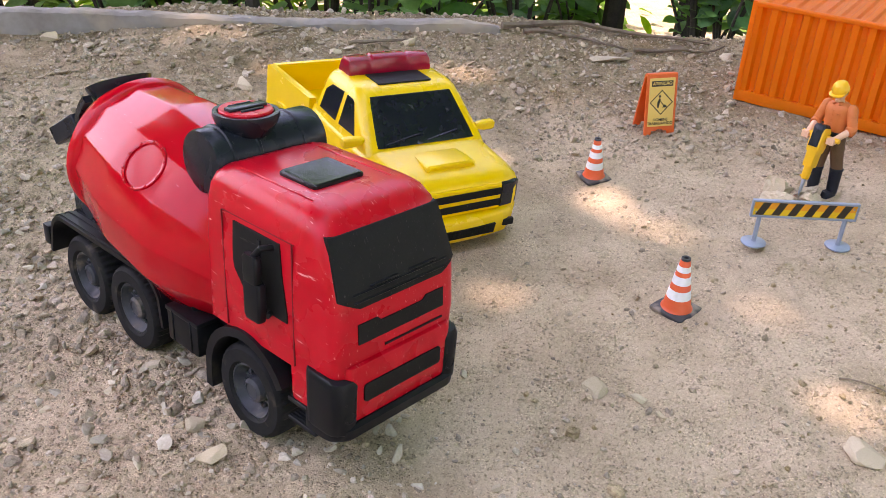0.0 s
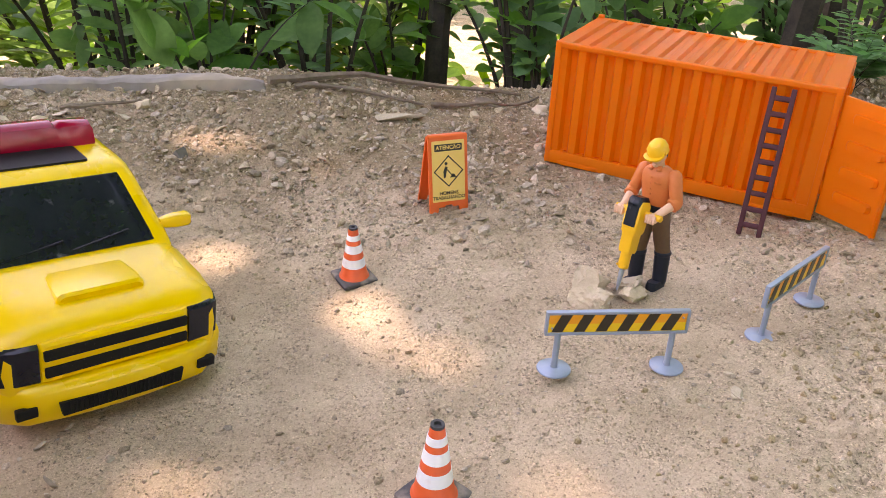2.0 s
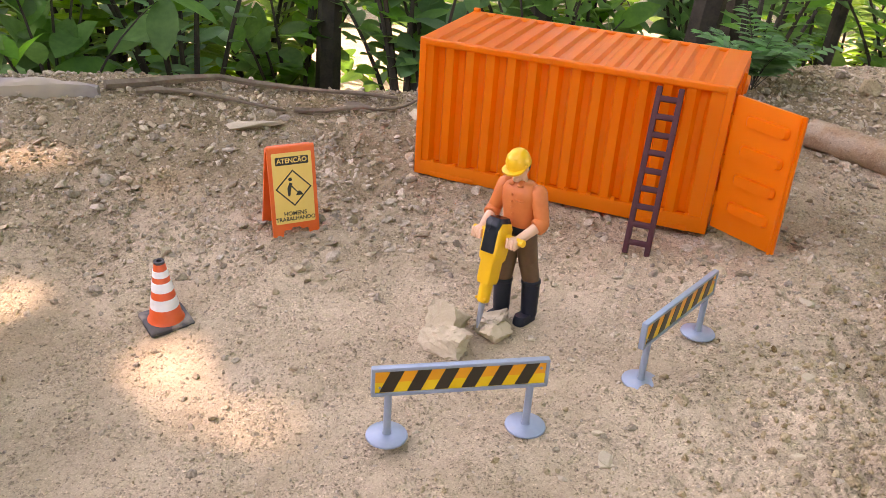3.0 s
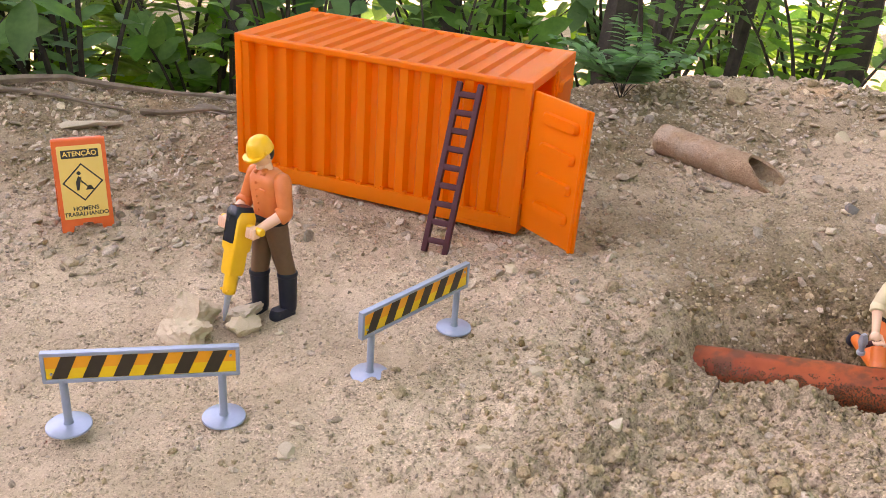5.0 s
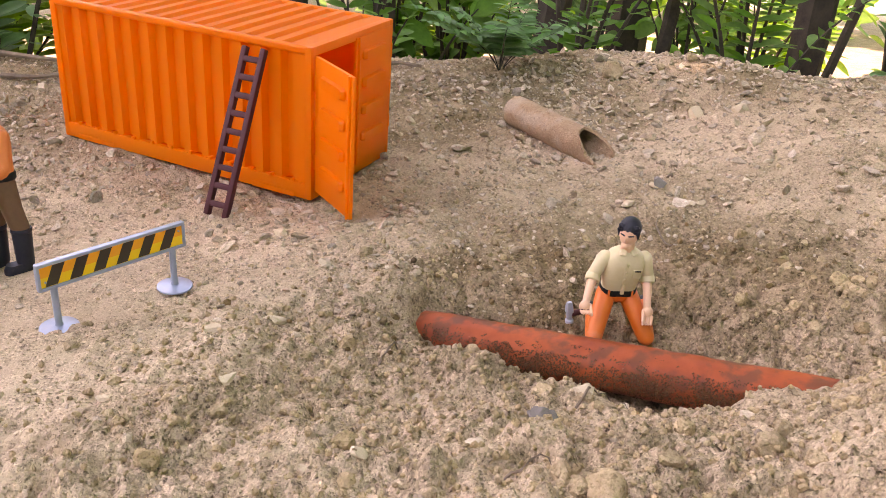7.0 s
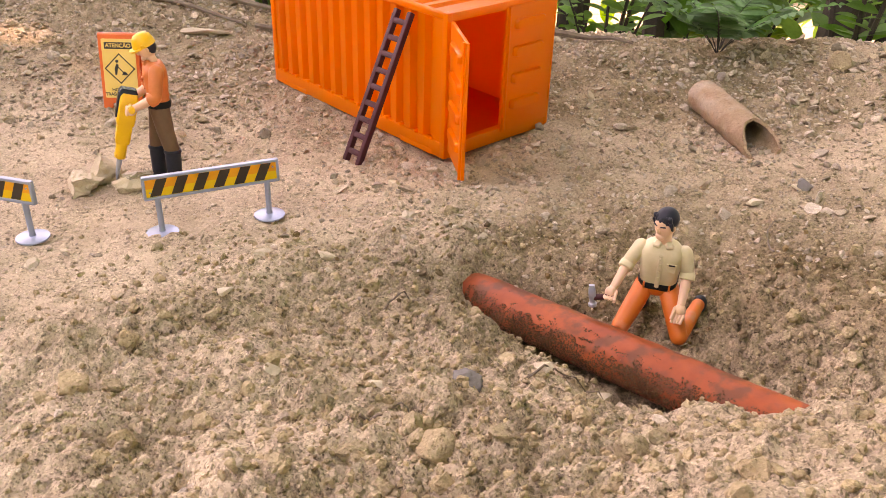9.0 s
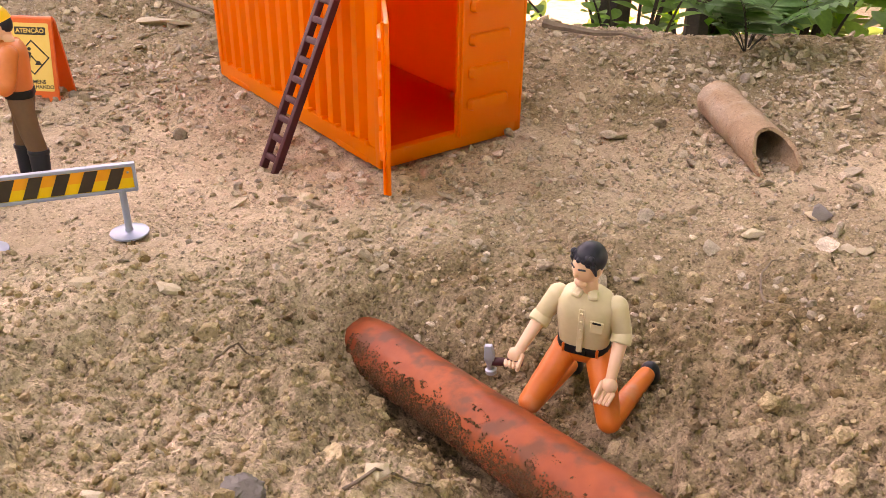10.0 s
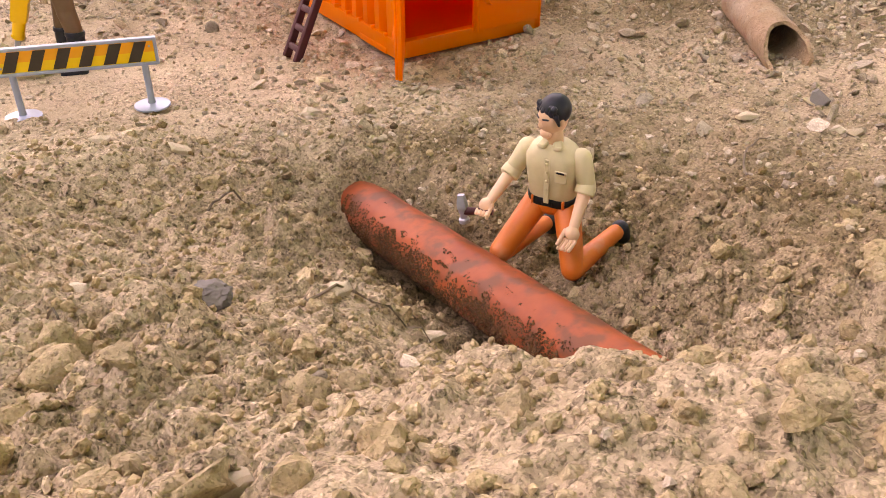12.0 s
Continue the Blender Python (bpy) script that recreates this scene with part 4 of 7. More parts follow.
# ---- concrete mixer truck ----
def mixer_truck():
    root = thing("concrete_mixer_truck", pose(-0.1106, 0.3899, -0.005, -5, -3, -42) @ pose(0, 0.043, 0), "scuffed red toy concrete mixer truck with black chassis and tank", "toy truck")
    WR = 0.0305
    for s in (-1, 1):
        for x in (-0.002, -0.135, -0.199):
            wheel(root, x, s * 0.0335, WR, WR, 0.021, s, M_RIM)
    # chassis
    bm = bmesh.new()
    for s in (-1, 1):
        box(bm, (-0.105, s * 0.016, 0.046), (0.305, 0.008, 0.016), 0.001)
    for x in (-0.25, -0.17, -0.1, -0.03, 0.03):
        box(bm, (x, 0, 0.046), (0.012, 0.04, 0.010), 0.001)
    for x in (-0.002, -0.135, -0.199):
        rod(bm, (x, -0.03, WR), (x, 0.03, WR), 0.005)
    box(bm, (-0.13, 0, 0.056), (0.22, 0.062, 0.006), 0.001)
    part("chassis", bm, M_BLACK, root)
    part("rear_beam", box(bmesh.new(), (-0.258, 0, 0.044), (0.010, 0.088, 0.016), 0.002), M_BLACK, root)
    # cab shell
    bm = bmesh.new()
    prof = [(0.070, -0.0385, 0.0775, 0.0440, 0.006), (0.095, -0.0385, 0.0800, 0.0450, 0.009), (0.122, -0.0385, 0.0785, 0.0450, 0.010), (0.145, -0.0385, 0.0690, 0.0435, 0.010), (0.154, -0.0375, 0.0645, 0.0420, 0.011),
            (0.1595, -0.0355, 0.0595, 0.0395, 0.011), (0.1625, -0.0320, 0.0540, 0.0355, 0.010), (0.1640, -0.0260, 0.0460, 0.0290, 0.009)]
    loft(bm, [zring(z, a, b, h, r) for z, a, b, h, r in prof])
    loft(bm, [zring(z, 0.036, b, h, 0.006) for z, b, h in ((0.049, 0.0755, 0.0435), (0.054, 0.0775, 0.0440), (0.0705, 0.0776, 0.0441))])
    cab = part("cab", bm, M_RED, root, "scuffed red cab")
    # door seams and rear pillar line: thin strips painted in a groove's shade
    for s in (-1, 1):
        bm = bmesh.new()
        for x in (-0.017, 0.044):
            box(bm, (x, s * 0.0447, 0.108), (0.0006, 0.0010, 0.072), 0, 1)
        box(bm, (0.0135, s * 0.0433, 0.1435), (0.062, 0.0010, 0.0006), 0, 1)
        part("door_seam", bm, M_SEAM_SHADE, cab)
        # side window
        def side_y(z):
            for a, b in zip(prof, prof[1:]):
                if a[0] <= z <= b[0]:
                    return a[3] + (b[3] - a[3]) * (z - a[0]) / (b[0] - a[0])
            return 0.045

        def side_patch(z0, z1, rear, front, out):
            def place(u, t, o):
                z = z0 + (z1 - z0) * t
                return (rear(z) + (front(z) - rear(z)) * u, s * (side_y(z) + o), z)
            return sheet(place, [k / 6 for k in range(7)], [k / 8 for k in range(9)], (-0.002, out))
        part("side_window", side_patch(0.0965, 0.1405, lambda z: -0.007 + 0.012 * max(0.0, min(1.0, (0.114 - z) / 0.015)), lambda z: 0.0395 - 0.16 * max(0.0, z - 0.102), 0.0008), M_MATTE, cab, "matte black side window")
        part("window_pillar", side_patch(0.0985, 0.1375, lambda z: 0.0150, lambda z: 0.0180, 0.0016), M_BLACK, cab)
        # mirrors
        bm = bmesh.new()
        capsule(bm, (0.028, s * 0.0445, 0.137), (0.026, s * 0.0510, 0.1375), 0.0017, 0.0017, 10)
        capsule(bm, (0.026, s * 0.0510, 0.1375), (0.021, s * 0.0530, 0.131), 0.0017, 0.0017, 10)
        loft(bm, [[(0.021 + x * k, s * 0.0530 + yy * k, z) for x, yy in rrect(-0.0062, 0.0062, -0.0026, 0.0026, 0.0018)] for k, z in ((0.8, 0.133), (1, 0.131), (1, 0.1185), (0.85, 0.1165))])
        loft(bm, [[(0.0215 + x * k, s * 0.0525 + yy * k, z) for x, yy in rrect(-0.0072, 0.0072, -0.0030, 0.0030, 0.0018)] for k, z in ((0.85, 0.1175), (1, 0.1160), (1, 0.0975), (0.85, 0.0945))])
        rod(bm, (0.024, s * 0.044, 0.0965), (0.029, s * 0.0505, 0.0985), 0.0016)
        part("mirror", bm, M_BLACK, root, "black double mirror")
        # fender over the front wheel, steps behind the bumper
        bm = bmesh.new()
        strip(bm, [(-0.043, 0.018)] + arc(-0.002, WR + 0.002, 0.0405, 175, 28), s * 0.0200, s * 0.0462, 0.006)
        part("front_fender", bm, M_BLACK, root)
        for z, x1 in ((0.034, 0.060), (0.047, 0.062)):
            step = part("step", box(bmesh.new(), ((0.036 + x1) / 2, s * 0.038, z), (x1 - 0.036, 0.013, 0.003), 0.0006, 1), M_BLACK, root, "ribbed black step")
            for i in range(5):
                part("tread_rib", box(bmesh.new(), ((0.036 + x1) / 2, s * (0.0335 + i * 0.0022), z + 0.0018), (x1 - 0.038, 0.0008, 0.001), 0, 1), M_BLACK, step)
        # rear fenders with ridges
        bm = bmesh.new()
        path = [(-0.247, 0.036), (-0.243, 0.050)] + arc(-0.222, 0.050, 0.0205, 165, 92, 5) + arc(-0.112, 0.050, 0.0205, 88, 15, 5) + [(-0.090, 0.036)]
        strip(bm, path, s * 0.0190, s * 0.0465, 0.003)
        for k in range(4):
            yy = s * (0.022 + 0.0068 * k)
            strip(bm, [(x, z + 0.0014) for x, z in path[1:-1]], yy, yy + s * 0.0022, 0.0024)
        part("rear_fender", bm, M_BLACK, root, "ridged black rear fender")
        bm = box(bmesh.new(), (-0.066, s * 0.037, 0.044), (0.034, 0.020, 0.022), 0.0018)
        box(bm, (-0.066, s * 0.0371, 0.0558), (0.036, 0.0205, 0.003), 0.0008)
        for x in (-0.076, -0.056):
            box(bm, (x, s * 0.0375, 0.045), (0.0016, 0.0205, 0.0225), 0.0005, 1)
        lathe(bm, [(0.0028, 0.0565), (0.0028, 0.0588), (0.002, 0.0592)], 14, pose(-0.066, s * 0.036, 0))
        part("side_box", bm, M_BLACK, root, "black fuel and tool box")
    # windshield, grille, bumper
    bm = bmesh.new()

    def front_x(z):
        for (z0, _, b0, *_r), (z1, _, b1, *_r1) in zip(prof, prof[1:]):
            if z0 <= z <= z1:
                return b0 + (b1 - b0) * (z - z0) / (z1 - z0)
        return 0.0776

    bow = lambda y: -0.0042 * max(0.0, (abs(y) - 0.033) / 0.012) ** 2

    def front_patch(z0, z1, left, right, out, nz=8, ny=18):
        """A panel on the cab's front between heights z0 and z1; left(t) and right(t) bound it across."""
        def place(u, t, o):
            z = z0 + (z1 - z0) * t
            y = left(t) + (right(t) - left(t)) * u
            if callable(out[1]):
                z = out[1](y, z)
            return (front_x(z) + o + bow(y), y, z)
        return sheet(place, [k / ny for k in range(ny + 1)], [k / nz for k in range(nz + 1)], (-0.002, out[0]))
    half = lambda t: 0.0420 - 0.0030 * t
    part("windshield", front_patch(0.1225, 0.1530, lambda t: -half(t), half, (0.0008, None)), M_MATTE, cab, "matte black windshield")
    part("windshield_base", front_patch(0.1165, 0.1226, lambda t: -0.030 - 0.012 * t, lambda t: 0.030 + 0.012 * t, (0.0008, None), 3), M_MATTE, cab)
    bm = bmesh.new()
    for z in (0.1245, 0.1205):
        box(bm, (front_x(z) + 0.0010, 0, z), (0.0012, 0.068, 0.0009), 0.0003, 1)
    box(bm, (front_x(0.1255) + 0.001, -0.012, 0.1262), (0.0016, 0.020, 0.0012), 0.0003, 1, )
    box(bm, (front_x(0.1255) + 0.001, 0.016, 0.1262), (0.0016, 0.020, 0.0012), 0.0003, 1)
    part("wiper", bm, M_BLACK, cab)
    part("grille", front_patch(0.0960, 0.1050, lambda t: -0.0315, lambda t: 0.0315, (0.0007, None), 3), M_MATTE, cab, "matte black grille slot")
    for s in (-1, 1):
        part("grille_wing", front_patch(0.1049, 0.1075, lambda t: min(s * (0.0150 + 0.003 * t), s * 0.0315), lambda t: max(s * (0.0150 + 0.003 * t), s * 0.0315), (0.0007, None), 2, 6), M_MATTE, cab)
    part("slot", front_patch(0.0878, 0.0892, lambda t: -0.012, lambda t: 0.032, (0.0005, None), 1), M_BLACK, cab)
    bm = bmesh.new()
    loft(bm, [zring(z, 0.050, 0.0800 + a, 0.0395, 0.006) for z, a in ((0.048, 0.0), (0.051, 0.0012), (0.080, 0.0022), (0.0835, 0.0012), (0.0845, -0.002))])
    part("bumper", bm, M_RED, root, "red front bumper")
    part("bumper_slot", prism(bmesh.new(), rrect(-0.029, 0.029, 0.0605, 0.0715, 0.002), 0.0, 0.0828, YZ), M_MATTE, root)
    for s in (-1, 1):
        bm = bmesh.new()
        loft(bm, [[(x, s * y, z) for x, y in rrect(0.052, 0.0822 + a, 0.0300, 0.0472 + a * 0.3, 0.0075)] for z, a in ((0.042, -0.003), (0.045, 0.0), (0.073, 0.001), (0.0765, -0.0005), (0.0775, -0.003))])
        hl = part("headlight", bm, M_BLACK, root, "black headlight corner")
        bm = bmesh.new()
        for z in (0.0655, 0.0550):
            lathe(bm, [(0.0040, 0), (0.0040, 0.0010), (0.0030, 0.0012), (0.0026, 0.0006)], 20, pose(0.0815, s * 0.0385, z, 0, 90, 0))
        part("lamp_ring", bm, M_BLACK, hl)
    bm = bmesh.new()
    loft(bm, [[(x, y, z) for x, y in rrect(0.048, 0.0825 + a, -0.0465, 0.0465, 0.010)] for z, a in ((0.0385, -0.003), (0.0405, 0.0), (0.047, 0.001), (0.0490, -0.001))])
    part("lower_lip", bm, M_BLACK, root)
    # roof hatch and rails
    bm = bmesh.new()
    loft(bm, [[(x + 0.018, y - 0.003, z) for x, y in rrect(-0.0155 * k, 0.0155 * k, -0.0175 * k, 0.0175 * k, 0.002)] for k, z in ((1, 0.160), (1, 0.1655), (0.94, 0.1665), (0.86, 0.1662))])
    part("roof_hatch", bm, M_PEBBLED, root, "black roof hatch")
    bm = bmesh.new()
    for s in (-1, 1):
        box(bm, (0.012, s * 0.0275 - 0.002, 0.1640), (0.062, 0.0012, 0.0012), 0.0005, 1)
    part("roof_rib", bm, M_RED, root)
    # drum on its tilted axis
    p0, p1 = Vector((-0.024, 0, 0.090)), Vector((-0.206, 0, 0.128))
    dm, dl = frame_to(p0, p1)
    bm = bmesh.new()
    ax = (p1 - p0).normalized()
    out = Vector((0.05, -0.74, 0.67))
    out = (out - ax * out.dot(ax)).normalized()
    # flat staves, one of them facing the cover
    side = dm.to_3x3().inverted() @ out
    sides = 14
    turn = math.atan2(side.y, side.x) * sides / (2 * math.pi) - 0.5
    dp = [(0.034, 0.0), (0.046, 0.010), (0.0595, 0.048), (0.0612, 0.056), (0.0618, 0.062), (0.0618, 0.104), (0.0610, 0.111), (0.0520, 0.154), (0.040, 0.158)]
    lathe(bm, dp, sides, dm, rot=turn)
    bmesh.ops.bevel(bm, geom=[e for e in bm.edges if abs((e.verts[1].co - e.verts[0].co).normalized().dot(ax)) > 0.6], offset=0.0012, segments=2, profile=0.6, affect="EDGES")
    drum = part("drum", bm, M_DRUM, root, "glossy red mixing drum with flat staves")
    part("drum_rim", lathe(bmesh.new(), [(0.048, 0.150), (0.0525, 0.1545), (0.0538, 0.157), (0.0538, 0.162), (0.050, 0.165), (0.047, 0.172), (0.026, 0.182)], 64, dm), M_DRUM, drum)
    # ring of rivets round the cover
    pm = Matrix((ax, out.cross(ax), out)).transposed().to_4x4()
    pm.translation = p0 + ax * 0.082
    bm = bmesh.new()
    lathe(bm, [(0.0162, 0.0570), (0.0162, 0.0612), (0.0155, 0.0616), (0.0142, 0.0612), (0.0142, 0.0570)], 36, pm)
    for k in range(10):
        a = 2 * math.pi * k / 10
        ellipsoid(bm, (0.0152 * math.cos(a), 0.0152 * math.sin(a), 0.0615), (0.0010, 0.0010, 0.0007), 0, pm, 8, 6)
    part("drum_cover_ring", bm, M_DRUM, drum)
    # rear pedestal, hopper and chute
    for s in (-1, 1):
        bm = bmesh.new()
        prism(bm, [(-0.225, 0.050), (-0.193, 0.050), (-0.200, 0.092), (-0.212, 0.110), (-0.224, 0.110)], s * 0.030 - 0.003, s * 0.030 + 0.003, XZ)
        part("pedestal", bm, M_SLATE, root)
    part("drum_bearing", box(bmesh.new(), (-0.046, 0, 0.072), (0.010, 0.05, 0.034), 0.002), M_SLATE, root)
    bm = bmesh.new()
    hm = pose(-0.200, 0, 0.158, 0, -24, 0) @ Matrix.Scale(0.80, 4)
    lathe(bm, [(0.014, -0.020), (0.020, -0.008), (0.0275, 0.008), (0.0285, 0.012), (0.0270, 0.0125), (0.0245, 0.006), (0.012, -0.014)], 28, hm)
    for s in (-1, 1):
        strip(bm, arc(-0.178, 0.120, 0.044, 125, 200, 10), s * 0.020, s * 0.026, 0.005)
    part("hopper", bm, M_SLATE, root, "dark slate filling hopper")
    bm = bmesh.new()
    cm = pose(-0.236, -0.018, 0.124, 0, -30, 10) @ Matrix.Scale(0.82, 4)
    for c3, s3 in (((0, 0, 0), (0.040, 0.024, 0.003)), ((0, -0.0115, 0.007), (0.040, 0.0028, 0.016)), ((0, 0.0115, 0.007), (0.040, 0.0028, 0.016)), ((0.018, 0, 0.007), (0.003, 0.024, 0.016))):
        box(bm, c3, s3, 0.0008, 1, cm)
    part("chute", bm, M_SLATE, root, "dark slate chute")
    # water tank across the truck behind the cab
    bm = bmesh.new()
    tx, tz, tr = -0.0500, 0.159, 0.0190
    tm = pose(tx, 0, tz, 90, 0, 0)
    tp = [(tr - 0.003, -0.0435), (tr - 0.0008, -0.0428), (tr, -0.041)]
    for a in (-0.026, 0.006, 0.0235):
        tp += [(tr, a - 0.0015), (tr + 0.0009, a - 0.0008), (tr + 0.0009, a + 0.0008), (tr, a + 0.0015)]
    tp += [(tr, 0.033), (tr - 0.0008, 0.0348), (tr - 0.003, 0.0355)]
    lathe(bm, tp, 40, tm)
    tank = part("water_tank", bm, M_SLATE, root, "dark slate cylindrical water tank")
    bm = bmesh.new()
    lathe(bm, [(0.008, 0.004), (0.0180, 0.019), (0.0195, 0.0235), (0.0192, 0.0255), (0.0165, 0.0255), (0.0160, 0.0235)], 36, pose(tx + 0.002, -0.004, tz))
    part("filler_neck", bm, M_SLATE, tank)
    lid = part("filler_lid", lathe(bmesh.new(), [(0.0158, 0.020), (0.0158, 0.0262), (0.0150, 0.0270)], 32, pose(tx + 0.002, -0.004, tz)), M_RED, tank, "red filler lid")
    bm = bmesh.new()
    box(bm, (tx + 0.002, -0.004, tz + 0.0276), (0.0065, 0.026, 0.0022), 0.0009)
    for s in (-1, 1):
        box(bm, (tx + 0.002 + s * 0.0065, -0.004, tz + 0.0274), (0.0018, 0.016, 0.0014), 0.0006, 1)
    part("lid_handle", bm, M_SLATE, lid)
    part("tank_bracket", box(bmesh.new(), (tx, 0, 0.140), (0.014, 0.05, 0.034), 0.002), M_SLATE, root)
    return root


mixer_truck()


# ---- pickup ----
def pickup_truck():
    root = thing("pickup_truck", pose(-0.0747, 0.6599, -0.0125, -5, 1.2, -57) @ pose(0, 0.054, 0), "glossy yellow toy pickup truck with a dark red roof light bar", "toy truck")
    WR = 0.0245
    for s in (-1, 1):
        for x in (0.028, -0.150):
            wheel(root, x, s * 0.0500, WR + (0.003 if x > 0 else 0), WR, 0.020, s, M_BROWNRIM, 30, 5)

    def sect(x, hw, z0, zs, z1, r):
        """Body section: sill at z0, shoulder at zs, deck at z1."""
        half = [(hw * 0.93, z0), (hw * 0.985, z0 + (zs - z0) * 0.35), (hw, z0 + (zs - z0) * 0.62), (hw * 0.985, zs - 0.003), (hw * 0.965, zs), (hw - r, z1 - 0.001), (hw - r * 1.8, z1), (hw * 0.35, z1 + 0.0008)]
        return [(x, y, z) for y, z in half] + [(x, -y, z) for y, z in reversed(half)]

    # the nose and doors; the bed is hollow
    bm = bmesh.new()
    rows = [(-0.092, 0.062, 0.022, 0.073, 0.080, 0.005), (-0.060, 0.0615, 0.022, 0.072, 0.079, 0.006), (-0.020, 0.0615, 0.022, 0.071, 0.078, 0.007), (0.010, 0.0620, 0.022, 0.069, 0.0755, 0.008), (0.020, 0.0630, 0.038, 0.068, 0.0745, 0.009),
            (0.045, 0.0635, 0.038, 0.065, 0.0710, 0.010), (0.060, 0.0630, 0.024, 0.062, 0.0675, 0.010), (0.066, 0.0610, 0.024, 0.060, 0.0645, 0.011), (0.069, 0.0580, 0.024, 0.058, 0.0615, 0.011), (0.0705, 0.055, 0.026, 0.055, 0.058, 0.010)]
    loft(bm, [sect(*r) for r in rows])
    body = part("body", bm, M_YELLOW, root, "glossy yellow body and hood")
    for s in (-1, 1):
        bm = bmesh.new()
        # bed side with wheel arch
        hw = 0.0625
        lo = [(-0.093, 0.024), (-0.118, 0.024)] + arc(-0.150, WR, 0.0275, 10, 170, 12) + [(-0.182, 0.026), (-0.190, 0.034)]
        up = [(-0.190, 0.082), (-0.187, 0.084), (-0.093, 0.084)]
        pts = lo + up
        rings = [[(x, s * (hw - o - (0.001 if z > 0.078 else 0)), z) for x, z in pts] for o in (0.0, 0.0065)]
        vs = [[bm.verts.new(p) for p in r] for r in rings]
        for i in range(len(pts)):
            j = (i + 1) % len(pts)
            bm.faces.new((vs[0][i], vs[0][j], vs[1][j], vs[1][i]))
        bm.faces.new(vs[0])
        bm.faces.new(vs[1][::-1])
        part("bed_side", bm, M_YELLOW, root, "yellow load bed side")
        for ax, a0 in ((-0.150, 8), (0.028, 2)):
            part("wheel_arch", strip(bmesh.new(), arc(ax, WR, 0.0300, a0, 174, 16), s * 0.0560, s * 0.0646, 0.0030), M_YELLOW, root)
    part("tailgate", box(bmesh.new(), (-0.187, 0, 0.060), (0.006, 0.112, 0.048), 0.001), M_YELLOW, root)
    part("bed_floor", box(bmesh.new(), (-0.139, 0, 0.053), (0.090, 0.112, 0.004), 0.0005), M_YELLOW, root)
    bm = bmesh.new()
    for s in (-1, 1):
        box(bm, (-0.050, s * 0.0600, 0.0185), (0.085, 0.012, 0.004), 0.001)
    box(bm, (-0.055, 0, 0.026), (0.22, 0.075, 0.014), 0.001)
    for x in (0.028, -0.150):
        rod(bm, (x, -0.045, WR), (x, 0.045, WR), 0.004)
    part("underbody", bm, M_BLACK, root, "black running boards and underbody")
    # cabin
    bm = bmesh.new()
    cz = [(0.072, -0.092, 0.0170, 0.0585, 0.006), (0.078, -0.0915, 0.0110, 0.0580, 0.007), (0.090, -0.0895, -0.0020, 0.0550, 0.008), (0.104, -0.0865, -0.0170, 0.0515, 0.009), (0.110, -0.085, -0.0235, 0.0495, 0.009), (0.1135, -0.083, -0.0290, 0.0465, 0.009), (0.1150, -0.079, -0.0350, 0.0410, 0.008)]
    loft(bm, [zring(z, a, b, h, r) for z, a, b, h, r in cz])
    cabin = part("cabin", bm, M_YELLOW, root, "yellow double cabin")

    def lerp(z, k):
        for a, b in zip(cz, cz[1:]):
            if a[0] <= z <= b[0]:
                return a[k] + (b[k] - a[k]) * (z - a[0]) / (b[0] - a[0])
        return cz[-1][k]

    def dense(pts, n=5):
        return [(p[0] + (q[0] - p[0]) * k / n, p[1] + (q[1] - p[1]) * k / n) for p, q in zip(pts, pts[1:] + pts[:1]) for k in range(n)]
    bow = lambda y, z: -0.0045 * max(0.0, (abs(y) - (lerp(z, 3) - 0.016)) / 0.014) ** 2

    def on_front(u, t, o):
        z = 0.0770 + 0.0320 * t
        y = (lerp(z, 3) - 0.0035 - 0.001 * (t > 0.95)) * u
        return (lerp(z, 2) + o + bow(y, z), y, z)
    bm = sheet(on_front, [-1 + k / 12 for k in range(25)], [k / 8 for k in range(9)], (-0.003, 0.0009))
    ws = part("windshield", bm, M_GLASS, cabin, "glossy black windshield with pale grey spots")
    bm = bmesh.new()
    for y0, y1 in ((-0.040, -0.004), (0.0, 0.034)):
        a, b = Vector((lerp(0.079, 2) + 0.0012, y0, 0.0788)), Vector((lerp(0.083, 2) + 0.0012, y1, 0.0838))
        rod(bm, a, b, 0.0006, seg=6)
    part("wiper", bm, M_GLASS, ws)
    for s in (-1, 1):
        for pts in ([(-0.012, 0.0800), (-0.0265, 0.1035), (-0.0300, 0.1055), (-0.040, 0.1060), (-0.041, 0.0800)], [(-0.048, 0.0800), (-0.0465, 0.1062), (-0.068, 0.1052), (-0.0765, 0.0985), (-0.079, 0.0815)]):
            bm = bmesh.new()
            d = dense(pts)
            loft(bm, [[(x, s * (lerp(z, 3) - 0.003), z) for x, z in d], [(x, s * (lerp(z, 3) + 0.0006), z) for x, z in d]])
            part("side_window", bm, M_GLASS, cabin, "glossy black side window")
        bm = bmesh.new()
        loft(bm, [[(0.001 + x * k, s * y, 0.0815 + z * k) for x, z in rrect(-0.0040, 0.0040, -0.0042, 0.0042, 0.0022)] for k, y in ((0.6, 0.056), (0.85, 0.060), (1, 0.066), (1, 0.0735), (0.8, 0.0755))])
        part("mirror", bm, M_YELLOW, root, "yellow wing mirror")
        # headlight wrapped round the corner
        bm = bmesh.new()
        corner = lambda o: [(0.0712 + o, s * 0.0412), (0.0702 + o, s * 0.0530), (0.0668 + o, s * (0.0592 + o)), (0.0570, s * (0.0628 + o))]
        rings = []
        for z, k in ((0.0372, -0.0005), (0.0386, 0.0008), (0.0585, 0.0008), (0.0602, -0.0012)):
            rings.append([(x, y, z) for x, y in corner(k)] + [(x - 0.006, y * 0.93, z) for x, y in reversed(corner(k))])
